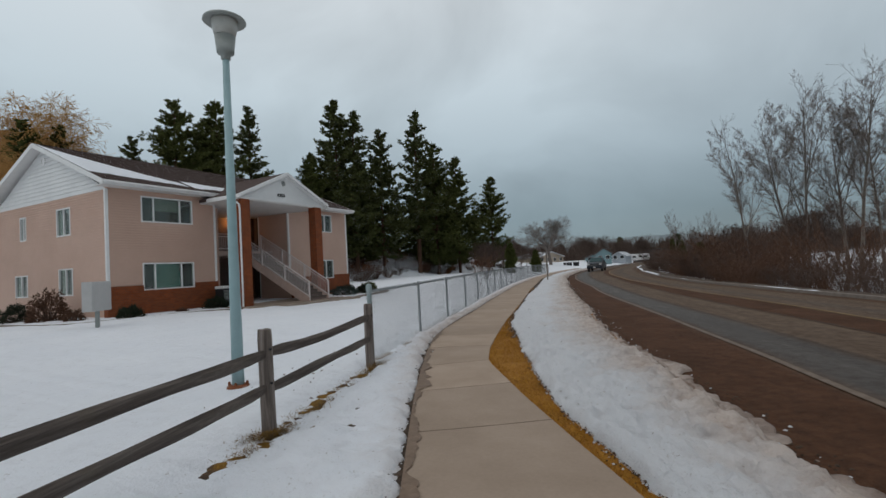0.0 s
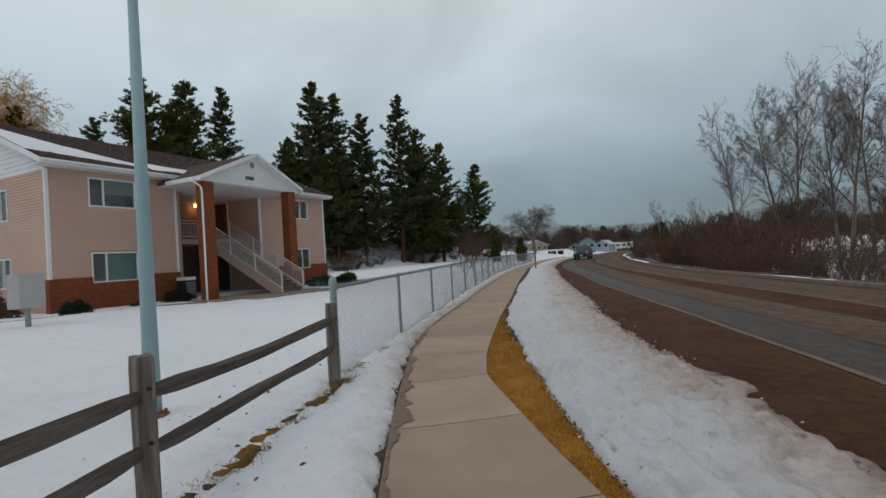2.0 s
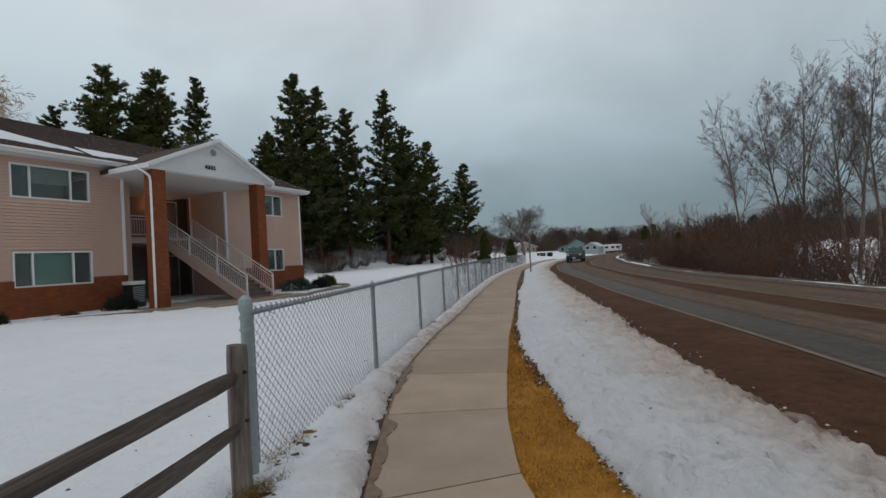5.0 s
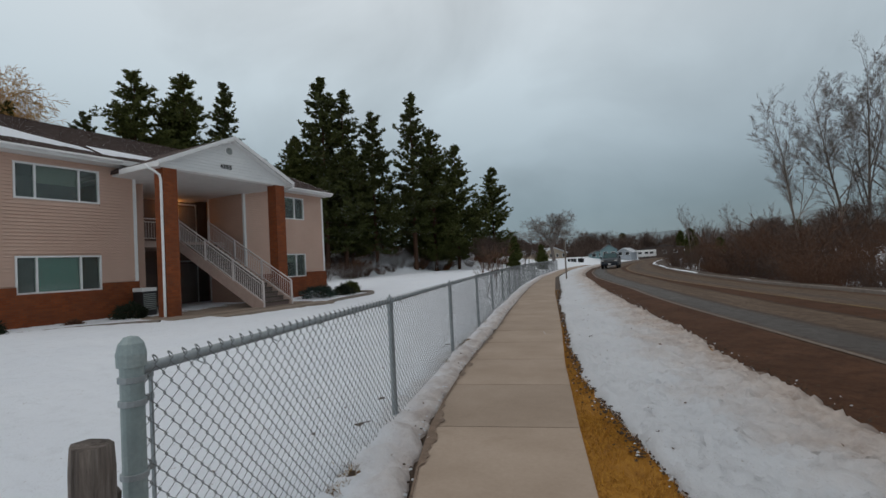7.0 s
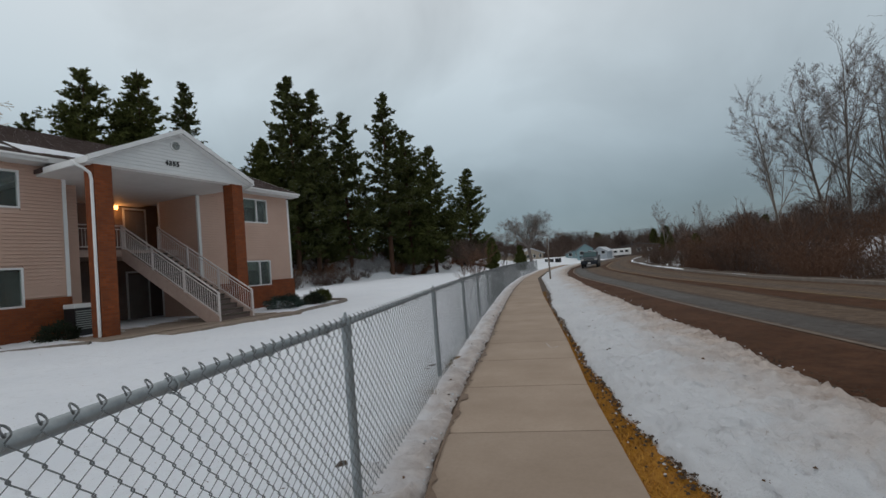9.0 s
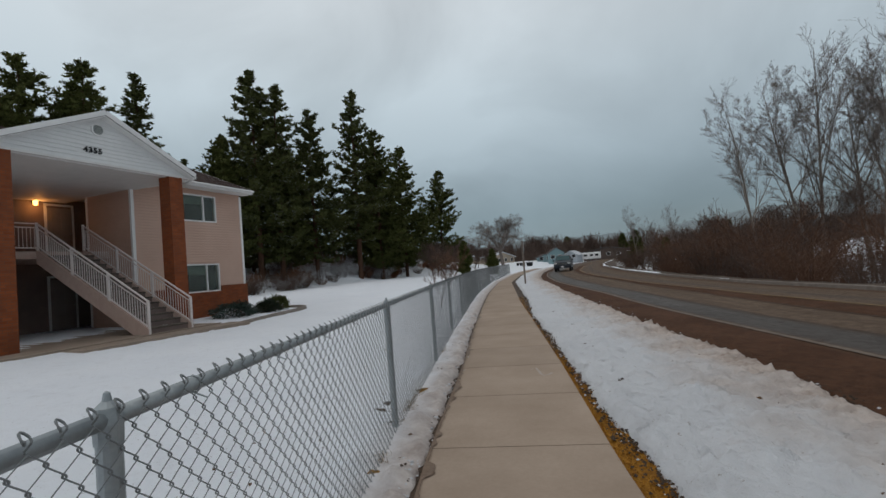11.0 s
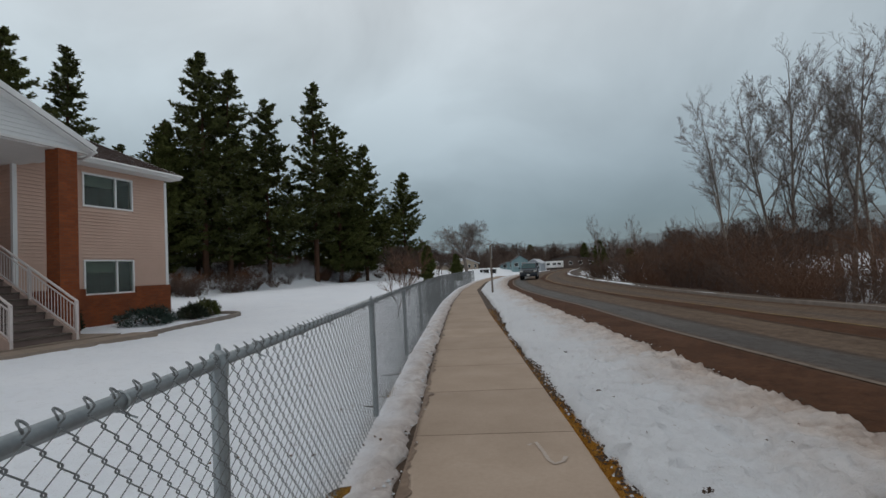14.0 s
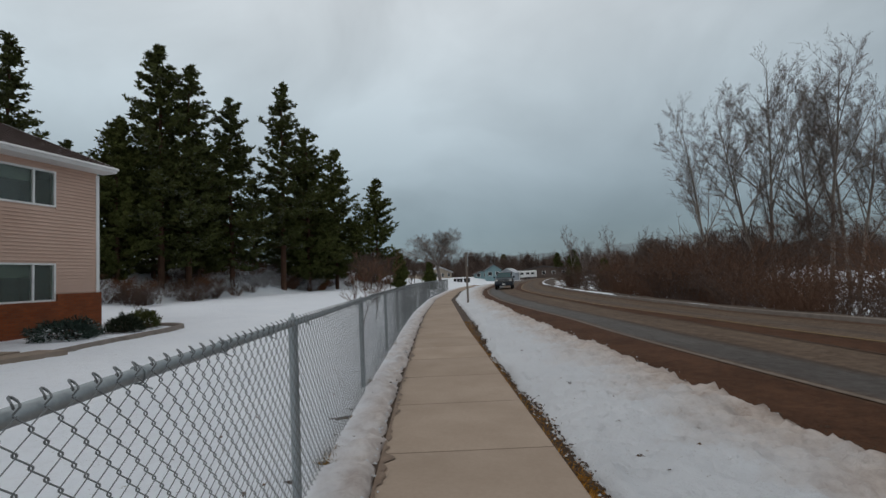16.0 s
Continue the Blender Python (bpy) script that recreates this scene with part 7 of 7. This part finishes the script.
def clods():
    """Crumbs of snow and soil along the edges of the snow."""
    rng = random.Random(92)

    def lump(s, c, r):
        top, low = c + Vector((0, 0, r * rng.uniform(0.5, 0.9))), c - Vector((0, 0, r * 0.5))
        ring = [c + Vector((math.cos(a) * r * rng.uniform(0.6, 1.2), math.sin(a) * r * rng.uniform(0.6, 1.2), rng.uniform(-0.2, 0.2) * r)) for a in np.linspace(0, math.tau, 7)[:-1]]
        for k in range(6):
            s.tri(ring[k], ring[(k + 1) % 6], top)
            s.tri(ring[(k + 1) % 6], ring[k], low)
    soil_s, snow_s = Soup(), Soup()
    for _ in range(6500):
        y = rng.uniform(3.5, 30)
        dirty = y > 10.5
        x = snow_r(y) + rng.gauss(0.02 if dirty else 0.05, 0.085 if dirty else 0.05)
        if x < walk_r(y) + 0.03:
            continue
        (lump(soil_s, Vector((x, y, 0.0)), rng.uniform(0.004, 0.019 if dirty else 0.014)) if rng.random() < (0.9 if dirty else 0.75) else lump(snow_s, Vector((x, y, 0.0)), rng.uniform(0.006, 0.018)))
    for _ in range(900):
        y = rng.uniform(3.5, 24)
        x = walk_l(y) + rng.gauss(-0.13, 0.05)
        lump(snow_s if rng.random() < 0.85 else soil_s, Vector((x, y, 0.0)), rng.uniform(0.006, 0.02))
    for _ in range(2600):
        y = rng.uniform(4.5, 34)
        x = road_n(y) + abs(rng.gauss(0.0, 0.22)) - 0.05
        lump(snow_s if rng.random() < 0.12 else soil_s, Vector((x, y, ROAD_Z + 0.012)), rng.uniform(0.005, 0.022))
    tagged(part_me("soil_crumbs", soil_s.mesh("soil_crumbs"), M_SOIL, None), "crumbs of dark soil along the snow's edge", "soil", kind="stuff")
    tagged(part_me("snow_crumbs", snow_s.mesh("snow_crumbs"), M_VERGE, None, "", True), "loose crumbs of snow beside the pavement", "snow", kind="stuff")
    s = Soup()
    for _ in range(220):
        if rng.random() < 0.45:
            y = rng.uniform(4, 26)
            a, b = snow_r(y) + 0.25, road_n(y) - 0.45
            if b < a:
                continue
            x, z = a + (b - a) * rng.random(), 0.06
        else:
            y = rng.uniform(5, 22)
            x = rail_line(y) + rng.uniform(-1.6, 0.35)
            z = 0.045 + yard_z(x, y)
        a, r = rng.uniform(0, math.tau), rng.uniform(0.01, 0.032)
        u, v = Vector((math.cos(a), math.sin(a), rng.uniform(-0.2, 0.3))) * r, Vector((-math.sin(a), math.cos(a), rng.uniform(-0.2, 0.3))) * r * 0.6
        c = Vector((x, y, z))
        s.quad(c - u, c - v * 0.9, c + u, c + v + Vector((0, 0, 0.012)))
    tagged(part_me("fallen_leaves", s.mesh("fallen_leaves"), M_LEAF, None), "scattered brown leaves lying on the snow", "leaves", kind="stuff")


clods()


CLUMPS = ((1.23, 6.18, 0.16), (0.68, 7.25, 0.1), (-1.01, 10.68, 0.07), (-1.12, 10.99, 0.06), (-0.86, 10.17, 0.06), (-2.61, 16.09, 0.12), (-3.15, 18.23, 0.08), (-3.63, 20.66, 0.1), (-1.24, 11.66, 0.08), (-2.56, 15.88, 0.1))


def leaf_clump(x, y, z, w, seed):
    """A small heap of wet brown leaves and dirt melted into the snow."""
    rng = random.Random(seed)
    s = Soup()
    for _ in range(30):
        a, r = rng.uniform(0, math.tau), 0.7 * w * 0.5 * math.sqrt(rng.random())
        c = Vector((r * math.cos(a), 0.6 * r * math.sin(a), rng.uniform(-0.02, 0.008)))
        u = rnd_unit(rng) * rng.uniform(0.008, 0.02)
        u.z *= 0.4
        v = u.cross(rnd_unit(rng)).normalized() * u.length * 0.6
        s.quad(c - u, c - v, c + u, c + v)
    t = thing("leaf_clump", x, y, z, "small clump of wet brown leaves in the snow", "leaves", "leaf clumps on the verge")
    part_me("leaves", s.mesh("leaves"), M_SOIL if seed % 2 else M_LEAF, t)


for k, (x, y, w) in enumerate(CLUMPS):
    leaf_clump(x, y, 0.062, w, 300 + k)


def wet_margin():
    """Meltwater and mud along the pavement's left edge, a thin film with a ragged rim."""
    n = Nodes("wet_muddy_film", 0.6, 0, 0.3)
    n.color(n.ramp(n.noise(9, 5, 0.7), ((0.3, (0.125, 0.080, 0.052)), (0.7, (0.225, 0.155, 0.108)))))
    ys = steps((2, 26, 0.05), (26, 40, 0.2))
    ob = strip("wet_margin", ys, [shifted(walk_l, -0.02), lambda y: walk_l(y) + max(0.003, -0.01 + edge_noise(y, 0.8, 0.20, 31.0) + (0.10 if y < 9 else 0.02))],
               lambda x, y, f: 0.0045, n.mat)
    tagged(ob, "wet muddy film along the pavement's edge", "mud", kind="structure")


wet_margin()


def chalk_mark():
    """A faint white survey mark on the pavement."""
    bm = bmesh.new()
    pts = [(-3.755, 16.62), (-3.70, 16.70), (-3.62, 16.50), (-3.565, 16.34), (-3.515, 16.27), (-3.455, 16.33), (-3.44, 16.43)]
    rows = []
    for i, (x, y) in enumerate(pts):
        a, b = Vector(pts[max(i - 1, 0)]), Vector(pts[min(i + 1, len(pts) - 1)])
        d = (b - a).normalized() * 0.017
        rows.append((bm.verts.new((x - d.y, y + d.x, 0.004)), bm.verts.new((x + d.y, y - d.x, 0.004))))
    for r, q in zip(rows, rows[1:]):
        bm.faces.new((r[0], r[1], q[1], q[0]))
    bmesh.ops.recalc_face_normals(bm, faces=bm.faces[:])
    tagged(part("survey_mark", bm, mottled("faded_white_paint", (0.36, 0.29, 0.24), (0.47, 0.40, 0.35), 30, 0.8), None), "faint white painted mark on the pavement", "marking", kind="structure")


chalk_mark()

# ---------- pavement slabs, laid last ----------
def pavement():
    root = tagged(new("pavement"), "pale concrete pavement with tooled joints", "pavement", kind="structure")
    ds = 1.535
    def mid(y):
        return (walk_l(y) + walk_r(y)) / 2
    # stations by length along the middle line
    ys, y, acc = [-20.0], -20.0, 0.0
    joint0 = 16.88
    while y < 92:
        y2 = y + 0.02
        acc += math.hypot(mid(y2) - mid(y), 0.02)
        y = y2
        if acc >= ds:
            ys.append(y)
            acc = 0.0
    off = joint0 - min(ys, key=lambda v: abs(v - joint0))
    ys = [v + off for v in ys]

    def tilt(y):
        return (mid(y + 0.3) - mid(y - 0.3)) / 0.6
    for a, b in zip(ys, ys[1:]):
        n = 4
        bm = bmesh.new()
        g = 0.008
        rows = []
        for k in range(n + 1):
            yy = a + g + (b - a - 2 * g) * k / n
            row = []
            for j in range(5):
                f = j / 4
                # joints run square to the way
                skew = -tilt(yy) * 0.85
                yv = yy + skew * (f - 0.5) * -1.45 * -1
                xv = walk_l(yv) + (walk_r(yv) - walk_l(yv)) * f
                row.append((xv, yv))
            rows.append(row)
        rim = lambda k, j: 0.006 if k in (0, n) or j in (0, 4) else 0.0
        top = [[bm.verts.new((x, y_, 0.0 - rim(k, j))) for j, (x, y_) in enumerate(r)] for k, r in enumerate(rows)]
        for k in range(n):
            for j in range(4):
                bm.faces.new((top[k][j], top[k][j + 1], top[k + 1][j + 1], top[k + 1][j]))
        ring = [top[0][j] for j in range(5)] + [top[k][4] for k in range(1, n + 1)] + [top[n][j] for j in range(3, -1, -1)] + [top[k][0] for k in range(n - 1, 0, -1)]
        low = [bm.verts.new((v.co.x, v.co.y, -0.1)) for v in ring]
        for k in range(len(ring)):
            j = (k + 1) % len(ring)
            bm.faces.new((ring[j], ring[k], low[k], low[j]))
        part("slab", bm, M_WALK, root)


pavement()
